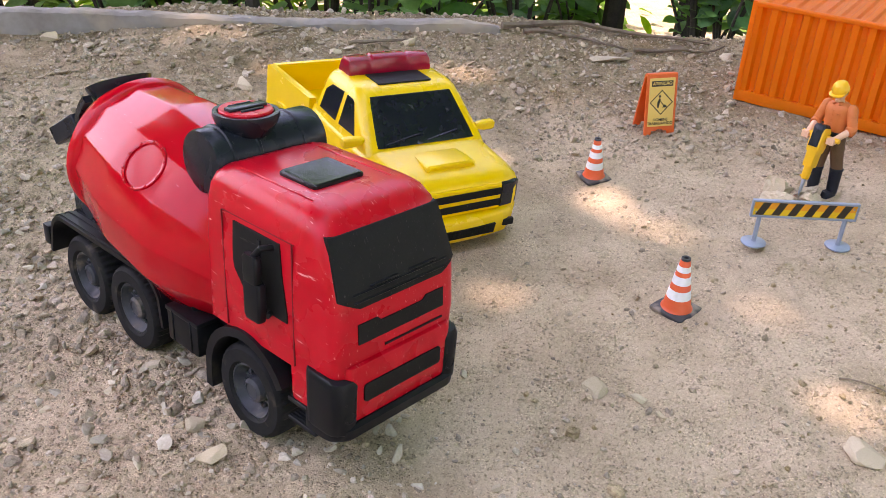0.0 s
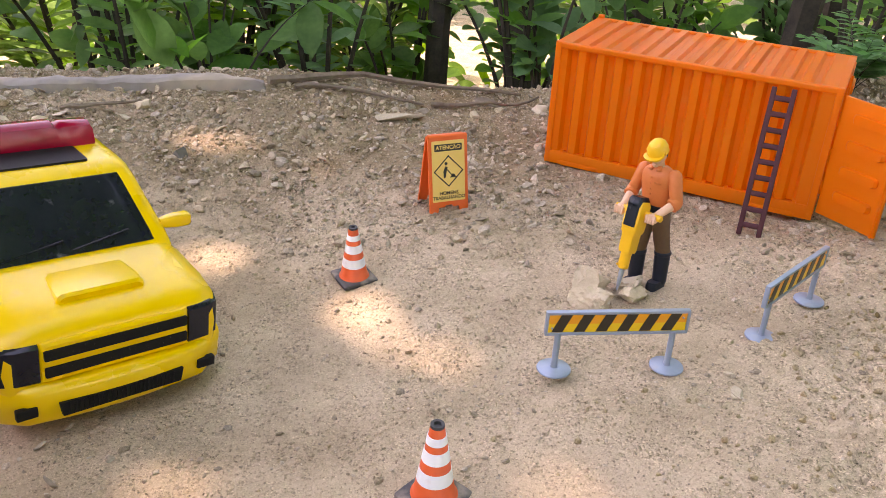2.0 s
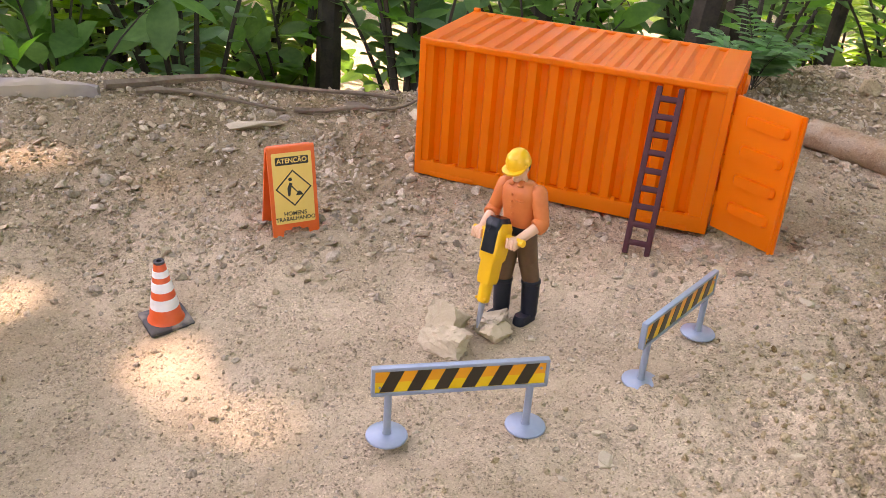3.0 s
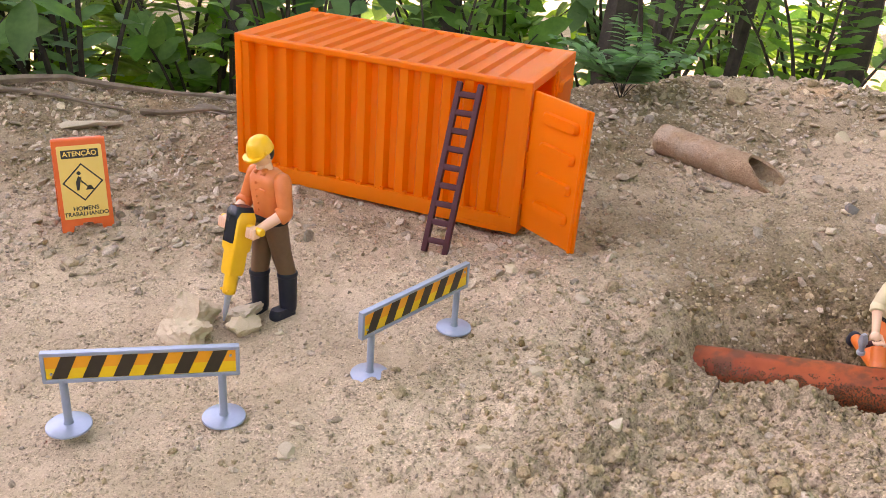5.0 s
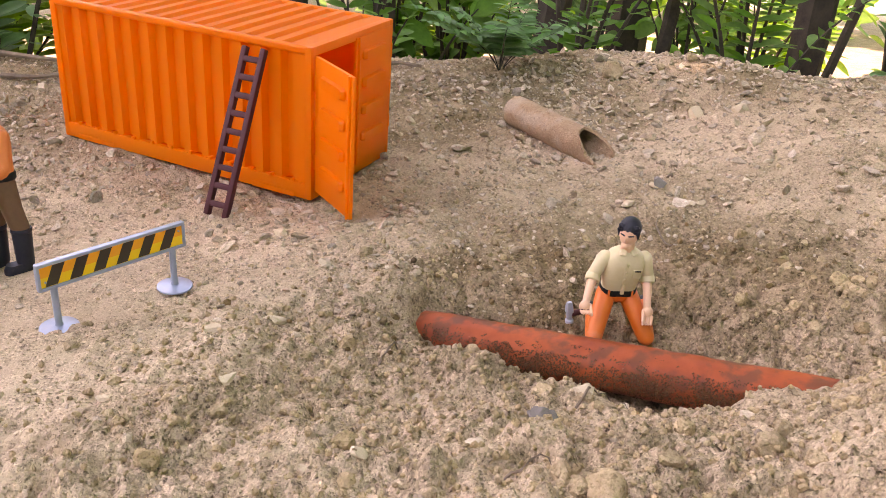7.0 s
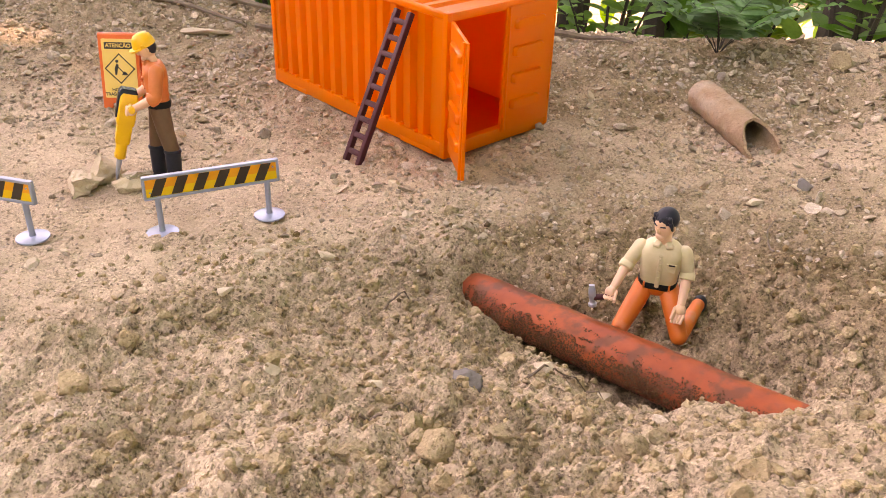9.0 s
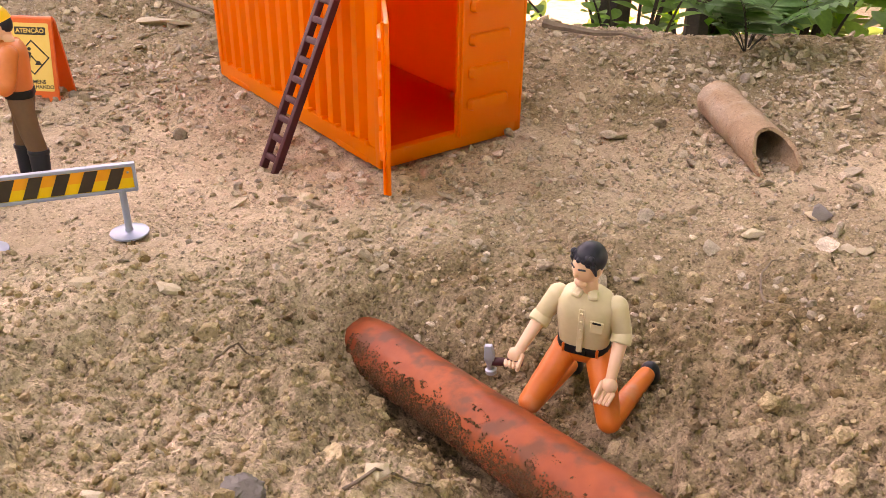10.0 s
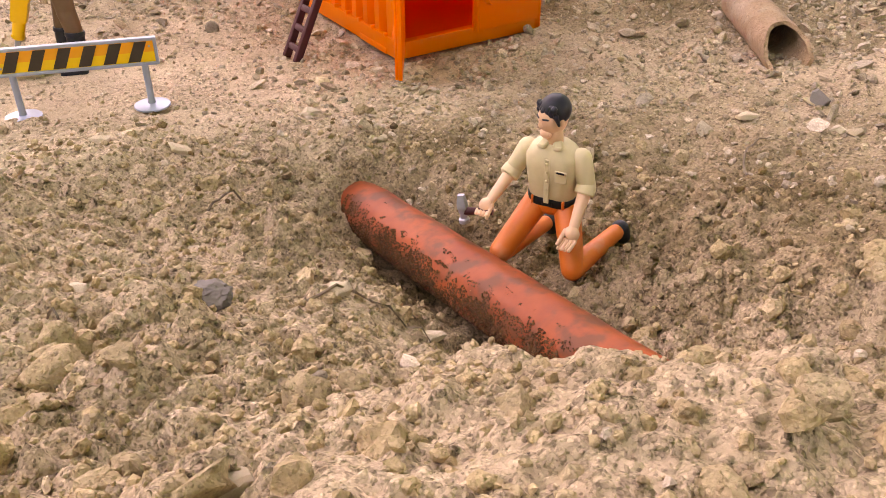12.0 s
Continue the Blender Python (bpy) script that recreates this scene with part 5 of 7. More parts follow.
        loft(bm, rings)
        part("headlight", bm, M_GLASS, root, "glossy black headlight")
        part("fog_lamp", box(bmesh.new(), (0.0742, s * 0.0500, 0.0235), (0.004, 0.011, 0.0062), 0.001), M_MATTE, root)
    # grille bars and bumper
    bm = bmesh.new()
    loft(bm, [[(x, y, z) for x, y in rrect(0.050, 0.0725 + a, -0.041, 0.041, 0.004)] for z, a in ((0.038, 0), (0.040, 0.0008), (0.059, 0.0004), (0.0605, -0.001))])
    part("grille_surround", bm, M_YELLOW, root)
    for z in (0.0540, 0.0440):
        part("grille_slot", prism(bmesh.new(), rrect(-0.0390, 0.0390, z - 0.0031, z + 0.0031, 0.001), 0.060, 0.0739, YZ), M_MATTE, root, "black grille slot")
    bm = bmesh.new()
    nb = 9
    rings = []
    for z, a in ((0.0125, -0.003), (0.0150, -0.0005), (0.0240, 0.0010), (0.0325, 0.0016), (0.0352, 0.0), (0.0368, -0.003)):
        fr = []
        for i in range(nb):
            t = -1 + 2 * i / (nb - 1)
            fr.append((0.0775 + a - 0.0075 * t * t - 0.010 * max(0, abs(t) - 0.8) / 0.2, 0.0655 * t, z))
        rings.append(fr + [(0.055, 0.0655, z), (0.055, -0.0655, z)])
    loft(bm, rings)
    bumper = part("bumper", bm, M_YELLOW, root, "yellow front bumper")
    bm = prism(bmesh.new(), [(-0.033, 0.0182), (0.033, 0.0182), (0.0345, 0.0265), (-0.0345, 0.0265)], 0.060, 0.0787, YZ)
    for i in range(24):
        y = -0.029 + i * 0.058 / 23
        box(bm, (0.0785, y, 0.0224), (0.0016, 0.0011, 0.0070), 0, 1)
    part("lower_grille", bm, M_MATTE, bumper, "black ribbed lower grille")
    # hood scoop and creases
    bm = bmesh.new()
    sc = lambda x, hw, h, base: [(x, y, base + z) for y, z in ((hw, 0), (hw * 0.94, h * 0.8), (hw * 0.85, h), (-hw * 0.85, h), (-hw * 0.94, h * 0.8), (-hw, 0))]
    loft(bm, [sc(0.020, 0.0225, 0.0016, 0.0728), sc(0.042, 0.0245, 0.0066, 0.0690), sc(0.051, 0.0250, 0.0080, 0.0672), sc(0.0528, 0.0237, 0.0068, 0.0668), sc(0.0515, 0.0222, 0.0026, 0.0668)])
    for s in (-1, 1):
        loft(bm, [[(x, s * yy, z) for yy, z in ((0.0455, b), (0.0475, b + h), (0.0510, b + h), (0.0535, b - 0.001))] for x, b, h in ((0.012, 0.0735, 0.0008), (0.040, 0.0700, 0.0015), (0.060, 0.0650, 0.0012))])
    part("hood_scoop", bm, M_YELLOW, root)
    # roof panel and light bar
    bm = bmesh.new()
    loft(bm, [[(x - 0.045, y, z) for x, y in rrect(-0.0125, 0.0125, -0.0265, 0.0265, 0.001)] for z in (0.113, 0.1158)])
    part("roof_panel", bm, M_MATTE, root, "black roof panel")
    bm = bmesh.new()
    rings = []
    for y, k in ((-0.041, 0.75), (-0.0395, 0.95), (-0.022, 1.0), (-0.0205, 0.94), (-0.0180, 0.94), (-0.0165, 1.05), (0.0165, 1.05), (0.0180, 0.94), (0.0205, 0.94), (0.022, 1.0), (0.0395, 0.95), (0.041, 0.75)):
        rings.append([(-0.0685 + x * (0.9 + 0.1 * k), y, 0.1145 + z * k) for x, z in ((-0.0100, 0), (-0.0100, 0.004), (-0.0072, 0.0125), (-0.004, 0.0145), (0.004, 0.0145), (0.0072, 0.0125), (0.0100, 0.004), (0.0100, 0))])
    loft(bm, rings)
    part("light_bar", bm, M_BAR, root, "translucent dark red light bar")
    # door sticker with plain bars
    st = part("door_sticker", box(bmesh.new(), (-0.020, -0.06175, 0.054), (0.030, 0.0006, 0.015), 0), M_WHITE, root, "small white and blue door sticker")
    part("sticker_patch", box(bmesh.new(), (-0.0105, -0.0621, 0.054), (0.011, 0.0004, 0.0148), 0), surf("sky_blue_print", (0.05, 0.35, 0.6), (0.07, 0.42, 0.68), 40, 0.3), st)
    for i in range(3):
        part("print_bar", box(bmesh.new(), (-0.0300 + 0.0055 * i, -0.0621, 0.054), (0.0040, 0.0004, 0.009), 0), M_INK, st)
    return root


pickup_truck()


# ---- toy figures: one plain mesh each ----
FIGURE = pose(0.3595, 0.7465, -0.0118, 4, -2, -145) @ Matrix.Diagonal((1.04, 1.02, 1.09, 1))
TOOL_TIP, TOOL_TOP = FIGURE.inverted() @ Vector((0.3303, 0.7275, -0.003)), FIGURE.inverted() @ Vector((0.3412, 0.7405, 0.0555))
GRIP = FIGURE.inverted() @ Vector((0.3415, 0.7415, 0.0504))


def standing_figure():
    bm = bmesh.new()
    SK, SH, TR, BT, HE, HR, BL = range(7)
    for s, x, y in ((1, -0.0045, 0.0072), (-1, 0.0045, -0.0072)):
        # boot, sole, leg
        loft(bm, [[(x + 0.0035 + px * a, y + py * b, z) for px, py in rrect(-0.0085, 0.0085, -0.0043, 0.0043, 0.004)] for a, b, z in ((0.95, 0.95, 0), (1, 1, 0.0012), (0.98, 0.97, 0.0040), (0.80, 0.9, 0.0066))], True, BT)
        capsule(bm, (x - 0.0008, y, 0.006), (x - 0.0008, y, 0.0235), 0.0050, 0.0056, 18, BT)
        lathe(bm, [(0.0058, 0), (0.0061, 0.0006), (0.0061, 0.0020), (0.0057, 0.0026)], 18, pose(x - 0.0008, y, 0.0245), BT)
        capsule(bm, (x - 0.0008, y, 0.026), (x * 0.5, y * 0.85, 0.0385), 0.0052, 0.0058, 18, TR)
        capsule(bm, (x * 0.5, y * 0.85, 0.0390), (0, y * 0.68, 0.0535), 0.0058, 0.0068, 18, TR)
    ellipsoid(bm, (0, 0, 0.0545), (0.0075, 0.0112, 0.0065), TR)
    loft(bm, [[(px * a, py * b, z) for px, py in rrect(-0.0074, 0.0074, -0.0112, 0.0112, 0.0065)] for a, b, z in ((1.0, 1.0, 0.0560), (1.04, 1.03, 0.0565), (1.04, 1.03, 0.0598), (1.0, 1.0, 0.0603))], True, BL)
    box(bm, (0.0078, 0, 0.0581), (0.0010, 0.0050, 0.0030), 0.0004, 1, I4, BL)
    rows = [(0.0595, -0.0002, 0.0070, 0.0106), (0.066, 0.0002, 0.0072, 0.0106), (0.075, 0.0006, 0.0080, 0.0118), (0.0805, 0.0006, 0.0076, 0.0120), (0.0835, 0.0006, 0.0062, 0.0100), (0.0855, 0.001, 0.0048, 0.0064)]
    loft(bm, [[(cx + px * a / 0.0084, py * b / 0.0128, z) for px, py in rrect(-0.0084, 0.0084, -0.0128, 0.0128, 0.0078)] for z, cx, a, b in rows], True, SH)
    for i in range(5):
        ellipsoid(bm, (0.0078 + 0.0006 * (i > 1) + 0.0002 * i, -0.0005, 0.064 + i * 0.0038), (0.0006, 0.0007, 0.0007), SH, I4, 8, 6)
    box(bm, (0.0092, 0.0055, 0.0765), (0.0010, 0.0052, 0.0008), 0.0003, 1, I4, SH)
    for s in (1, -1):
        box(bm, (0, 0, 0), (0.0050, 0.0040, 0.0022), 0.0008, 1, pose(0.0055, s * 0.0030, 0.0850, 0, 25, s * 20), SH)
        sh, el, ha = Vector((0.0004, s * 0.0122, 0.0805)), Vector((0.0030, s * 0.0178, 0.0655)), GRIP + Vector((0, s * 0.0128, 0))
        capsule(bm, sh, el, 0.0050, 0.0042, 18, SH)
        mid = el + (ha - el) * 0.22
        m, d = frame_to(el, ha)
        lathe(bm, [(0.0040, -0.001), (0.0047, 0.0006), (0.0048, 0.0040), (0.0042, 0.0046)], 18, m, SH)
        capsule(bm, el, ha - (ha - el).normalized() * 0.003, 0.0033, 0.0025, 14, SK)
        ellipsoid(bm, ha, (0.0034, 0.0044, 0.0036), SK, I4, 14, 10)
        for k in range(4):
            capsule(bm, ha + Vector((0.0022, (k - 1.5) * 0.0019, 0.0018)), ha + Vector((0.0030, (k - 1.5) * 0.0019, -0.0020)), 0.0011, 0.0010, 8, SK)
    capsule(bm, (0.0012, 0, 0.0840), (0.0030, 0, 0.0895), 0.0038, 0.0036, 16, SK)
    hm = pose(0.0046, 0, 0.0940, 0, 22, 0) @ Matrix.Scale(0.93, 4)
    ellipsoid(bm, (0, 0, 0), (0.0068, 0.0056, 0.0078), SK, hm)
    ellipsoid(bm, (0.0064, 0, -0.0012), (0.0014, 0.0010, 0.0016), SK, hm, 10, 8)
    ellipsoid(bm, (0.0040, 0, -0.0058), (0.0026, 0.0028, 0.0022), SK, hm, 10, 8)
    ellipsoid(bm, (-0.0022, 0, 0.0006), (0.0056, 0.0060, 0.0070), HR, hm)
    for s in (1, -1):
        ellipsoid(bm, (-0.0004, s * 0.0057, -0.0008), (0.0012, 0.0008, 0.0017), SK, hm, 10, 8)
    lathe(bm, [(0.0078, 0.0012), (0.0082, 0.0016), (0.0080, 0.0030), (0.0077, 0.0052), (0.0066, 0.0082), (0.0046, 0.0101), (0.0022, 0.0109), (0.0004, 0.0111)], 28, hm @ Matrix.Diagonal((1.04, 0.94, 1, 1)), HE)
    brim = [(0.0062 + 0.0052 * math.cos(a), 0.0074 * math.sin(a)) for a in np.linspace(-1.5, 1.5, 13)] + [(0.003, 0.0074), (0.003, -0.0074)]
    prism(bm, brim, 0.0010, 0.0022, hm, HE)
    for y in (-0.0024, 0, 0.0024):
        capsule(bm, hm @ Vector((0.0050, y, 0.0086)), hm @ Vector((-0.0050, y, 0.0086)), 0.0007, 0.0007, 8, HE)
    for s in (1, -1):
        ellipsoid(bm, (0.0018, s * 0.0076, 0.0030), (0.0012, 0.0009, 0.0012), HE, hm, 10, 8)
    ob = link("worker_figure", bm, [M_SKIN, M_SHIRTO, M_TROUSERB, M_DARK, M_HELMET, M_DARK, M_MATTE])
    ob.matrix_basis = FIGURE
    return tagged(ob, "standing toy worker with yellow helmet, orange shirt and black boots", "toy figure")


worker = standing_figure()


def jackhammer():
    top, tip = TOOL_TOP, TOOL_TIP
    wm = worker.matrix_basis
    # local z up the tool; y across it, roughly the figure's side
    fz = (top - tip).normalized()
    fy = (Vector((0, 1, 0)) - fz * fz.y).normalized()
    fx = fy.cross(fz)
    m = Matrix((fx, fy, fz)).transposed().to_4x4()
    m.translation = tip
    root = thing("jackhammer", wm @ m, "yellow toy jackhammer with dark cap and grey bit", "jackhammer")
    part("bit", lathe(bmesh.new(), [(0.0004, 0), (0.0014, 0.005), (0.0019, 0.013), (0.0019, 0.018)], 14), M_STEEL, root, "grey chisel bit")
    bm = bmesh.new()
    lathe(bm, [(0.0026, 0.0150), (0.0036, 0.0158), (0.0038, 0.0170), (0.0038, 0.0262), (0.0046, 0.0272)], 20)
    loft(bm, [[(x * a, y * b, z) for x, y in rrect(-0.0055, 0.0055, -0.0055, 0.0055, 0.0012)] for a, b, z in ((0.80, 0.78, 0.0262), (0.88, 0.85, 0.0285), (0.90, 0.86, 0.0385), (1.06, 1.04, 0.0400), (1.10, 1.12, 0.0440), (1.08, 1.14, 0.0575), (0.9, 0.95, 0.0605))])
    for s in (1, -1):
        ellipsoid(bm, (0.0030, s * 0.0030, 0.0175), (0.0009, 0.0009, 0.0009), 0, I4, 8, 6)
    part("housing", bm, M_HELMET, root, "yellow tool housing")
    bm = bmesh.new()
    loft(bm, [[(x, y, z) for x, y in rrect(0.0015, 0.0072, -0.0046, 0.0046, 0.0014)] for z in (0.0440, 0.0585)])
    loft(bm, [[(x * k, y * k, z) for x, y in rrect(-0.0052, 0.0072, -0.0052, 0.0052, 0.002)] for k, z in ((1, 0.0570), (1, 0.0610), (0.8, 0.0632))])
    part("cap", bm, M_SLATE, root, "dark slate cap")
    for s in (1, -1):
        part("handle", rod(bmesh.new(), (-0.0015, s * 0.005, 0.0530), (-0.0015, s * 0.0185, 0.0530), 0.0023, 0.0021, 14, 0, 0.0004), M_HELMET, root)


jackhammer()


def kneeling_figure():
    bm = bmesh.new()
    SK, SH, TR, BT, BL, HR = range(6)
    hipL, hipR = Vector((0.000, 0.0070, 0.0275)), Vector((0.000, -0.0070, 0.0275))
    knL, knR = Vector((0.0170, 0.0180, 0.0055)), Vector((0.0195, -0.0168, 0.0065))
    ftL, ftR = Vector((-0.0180, 0.0265, 0.0085)), Vector((-0.0165, -0.0090, 0.0045))
    for h, k, f in ((hipL, knL, ftL), (hipR, knR, ftR)):
        capsule(bm, h, k, 0.0064, 0.0054, 18, TR)
        capsule(bm, k, f, 0.0053, 0.0040, 18, TR)
        dirn = (f - k).normalized()
        capsule(bm, f + dirn * 0.004, f + dirn * 0.0075 + Vector((0, 0, -0.0060)), 0.0044, 0.0040, 14, BT)
    ellipsoid(bm, (0, 0, 0.0285), (0.0074, 0.0116, 0.0068), TR)
    lean = pose(0.0, 0, 0.0315, 0, 5, 0)
    loft(bm, [[lean @ Vector((px * a, py * a, z)) for px, py in rrect(-0.0074, 0.0074, -0.0114, 0.0114, 0.0066)] for a, z in ((1.0, -0.0022), (1.03, -0.0018), (1.03, 0.0016), (1.0, 0.0020))], True, BL)
    box(bm, (0.0080, 0, 0), (0.0010, 0.0048, 0.0030), 0.0004, 1, lean, BL)
    for y in (-0.0075, 0.0075):
        box(bm, (0.0070, y, 0), (0.0016, 0.0012, 0.0046), 0.0004, 1, lean, TR)
    rows = [(0.0010, 0, 0.0070, 0.0110), (0.008, 0.0004, 0.0077, 0.0116), (0.018, 0.0010, 0.0084, 0.0126), (0.0235, 0.0010, 0.0080, 0.0126), (0.0272, 0.0008, 0.0062, 0.0100), (0.0295, 0.001, 0.0048, 0.0066)]
    loft(bm, [[lean @ Vector((cx + px * a / 0.009, py * b / 0.0146, z)) for px, py in rrect(-0.009, 0.009, -0.0146, 0.0146, 0.0082)] for z, cx, a, b in rows], True, SH)
    box(bm, (0.0092, 0.0, 0.0125), (0.0008, 0.0026, 0.0230), 0.0003, 1, lean, SH)
    for i in range(5):
        ellipsoid(bm, (0.0090 + 0.00025 * i, 0, 0.004 + i * 0.0045), (0.0007, 0.0007, 0.0007), SH, lean, 8, 6)
    box(bm, (0.0098, 0.0068, 0.0190), (0.0010, 0.0058, 0.0012), 0.0003, 1, lean, SH)
    box(bm, (0.0094, 0.0068, 0.0160), (0.0008, 0.0056, 0.0052), 0.0003, 1, lean, SH)
    box(bm, (0.0104, 0.0068, 0.0190), (0.0004, 0.0036, 0.0008), 0.0, 1, lean, BL)
    for s in (1, -1):
        box(bm, (0, 0, 0), (0.0052, 0.0044, 0.0022), 0.0008, 1, lean @ pose(0.0055, s * 0.0034, 0.0296, 0, 22, s * 18), SH)
    for s, el, ha in ((1, Vector((0.0030, 0.0165, 0.0420)), Vector((0.0150, 0.0160, 0.0255))), (-1, Vector((0.0040, -0.0185, 0.0430)), Vector((0.0170, -0.0245, 0.0300)))):
        sh = lean @ Vector((0.0006, s * 0.0126, 0.0228))
        capsule(bm, sh, el, 0.0049, 0.0041, 18, SH)
        m, d = frame_to(el, ha)
        lathe(bm, [(0.0039, -0.001), (0.0046, 0.0006), (0.0047, 0.0040), (0.0041, 0.0046)], 18, m, SH)
        capsule(bm, el, ha, 0.0033, 0.0023, 14, SK)
        aim = (ha - el).normalized()
        ellipsoid(bm, ha + aim * 0.0025, (0.0032, 0.0036, 0.0040), SK, I4, 14, 10)
        for k in range(4):
            a = ha + aim * 0.005 + Vector((0.0010, (k - 1.5) * 0.0017, 0))
            b = a + Vector((0.0036, -s * 0.0012, -0.0030 if s > 0 else 0.0004))
            capsule(bm, a, b, 0.0010, 0.0009, 8, SK)
        capsule(bm, ha + aim * 0.002 + Vector((0.001, -s * 0.003, 0.001)), ha + aim * 0.006 + Vector((0.004, -s * 0.0042, 0)), 0.0011, 0.0009, 8, SK)
    capsule(bm, lean @ Vector((0.001, 0, 0.029)), lean @ Vector((0.0022, 0, 0.036)), 0.0042, 0.0039, 16, SK)
    hm = pose(0.0050, -0.0008, 0.0725, 0, 8, -30)
    ellipsoid(bm, (0, 0, 0), (0.0072, 0.0059, 0.0086), SK, hm)
    ellipsoid(bm, (0.0070, 0, -0.0012), (0.0013, 0.0010, 0.0019), SK, hm, 10, 8)
    ellipsoid(bm, (0.0044, 0, -0.0062), (0.0026, 0.0032, 0.0026), SK, hm, 10, 8)
    ellipsoid(bm, (-0.0012, 0, 0.0030), (0.0074, 0.0068, 0.0072), HR, hm)
    for k in range(7):
        y = -0.0054 + k * 0.0018
        capsule(bm, hm @ Vector((0.0032, y * 0.9, 0.0062)), hm @ Vector((0.0054 - abs(y) * 0.40, y * 0.95, 0.0048)), 0.0016, 0.0012, 8, HR)
    for s in (1, -1):
        ellipsoid(bm, (0.0, s * 0.0060, -0.0008), (0.0013, 0.0008, 0.0019), SK, hm, 10, 8)
        capsule(bm, hm @ Vector((0.0030, s * 0.0058, 0.0030)), hm @ Vector((0.0018, s * 0.0060, -0.0014)), 0.0013, 0.0006, 8, HR)
        capsule(bm, hm @ Vector((0.0067, s * 0.0014, 0.0016)), hm @ Vector((0.0058, s * 0.0038, 0.0018)), 0.0005, 0.0004, 6, HR)
    ob = link("worker_figure", bm, [M_SKIN, M_SHIRTK, M_TROUSERO, M_DARK, M_MATTE, M_DARK])
    ob.matrix_basis = pose(0.7165, 0.6495, -0.0070, 0, 0, -95) @ Matrix.Scale(0.92, 4)
    return tagged(ob, "kneeling toy worker with black hair, khaki shirt and orange trousers", "toy figure")


kneeler = kneeling_figure()


def hammer():
    root = thing("hammer", kneeler.matrix_basis @ pose(0.0208, -0.0258, 0.0262, 0, 8, -80), "small grey toy hammer held by the kneeling figure", "hammer")
    part("shaft", rod(bmesh.new(), (-0.0045, 0, 0), (0.0095, 0, 0), 0.0017, 0.0019, 12), M_LADDER, root, "brown shaft")
    bm = bmesh.new()
    lathe(bm, [(0.0020, -0.0062), (0.0026, -0.0058), (0.0026, -0.0040), (0.0018, -0.0034), (0.0018, -0.001), (0.0022, 0.0), (0.0020, 0.003)], 14, pose(0.0098, 0, 0))
    loft(bm, [[(0.0098 + x * a, y * b, z) for x, y in rrect(-0.0022, 0.0022, -0.0022, 0.0022, 0.0006)] for a, b, z in ((0.95, 0.95, 0.0015), (1, 1, 0.003), (0.9, 0.85, 0.0055), (0.7, 0.5, 0.0085))])
    part("head", bm, M_STEEL, root, "grey hammer head")


hammer()


# ---- stones, clods and gravel ----
def ico(sub):
    b = bmesh.new()
    bmesh.ops.create_icosphere(b, subdivisions=sub, radius=1.0)
    v = np.array([x.co[:] for x in b.verts])
    f = np.array([[q.index for q in p.verts] for p in b.faces])
    b.free()
    return v, f


ICO1, ICO2, ICO3 = ico(1), ico(2), ico(3)
OCTA = (np.array([(1, 0, 0), (-1, 0, 0), (0, 1, 0), (0, -1, 0), (0, 0, 1), (0, 0, -1)], float),
        np.array([(0, 2, 4), (2, 1, 4), (1, 3, 4), (3, 0, 4), (2, 0, 5), (1, 2, 5), (3, 1, 5), (0, 3, 5)]))


def rock_mesh(seed, sub=3, rough=0.3, cuts=13):
    """An angular stone: a ball cut by random planes, with fine relief."""
    rs = np.random.RandomState(seed)
    v, f = (ICO3 if sub == 3 else ICO2)
    v = v.copy()
    for _ in range(cuts):
        n = rs.normal(size=3)
        n /= np.linalg.norm(n)
        d = rs.uniform(0.38, 0.72)
        k = np.clip(v @ n - d, 0, None)
        v -= k[:, None] * n
    v *= np.array([1.0, rs.uniform(0.6, 0.95), rs.uniform(0.5, 0.8)])
    jit = np.array([noise.noise(Vector(p) * 3.0 + Vector((seed, 0, 0))) for p in v])
    v *= (1 + rough * 0.22 * jit)[:, None]
    v *= np.array([1 + 0.05 * noise.noise(Vector(p) * 8.0 + Vector((0, seed, 0))) for p in v])[:, None]
    me = bpy.data.meshes.new("stone")
    me.from_pydata(v.tolist(), [], f.tolist())
    me.shade_smooth()
    me.set_sharp_from_angle(angle=radians(28))
    return me


ROCKS = [rock_mesh(s) for s in range(8)]
for me in ROCKS:
    me.materials.append(M_ROCK)
GREY = rock_mesh(12, 3, 0.6, 6)
GREY.materials.append(M_GREYBIT)


def stone(x, y, r, k, label, category="stone", group="loose stones", tilt=None, sink=0.3, z=None, flat=1.0, mesh=None, turn=None):
    rnd = random.Random(int(x * 7919 + y * 104729 + k))
    ob = new("stone", mesh or ROCKS[k % len(ROCKS)])
    zz = height(x, y) if z is None else z
    e = tilt or (rnd.uniform(-20, 20), rnd.uniform(-20, 20))
    ob.matrix_basis = pose(x, y, zz + r * flat * (0.62 - sink * 1.5), e[0], e[1], rnd.uniform(0, 360) if turn is None else turn) @ Matrix.Diagonal((r, r, r * flat, 1))
    return tagged(ob, label, category, group)


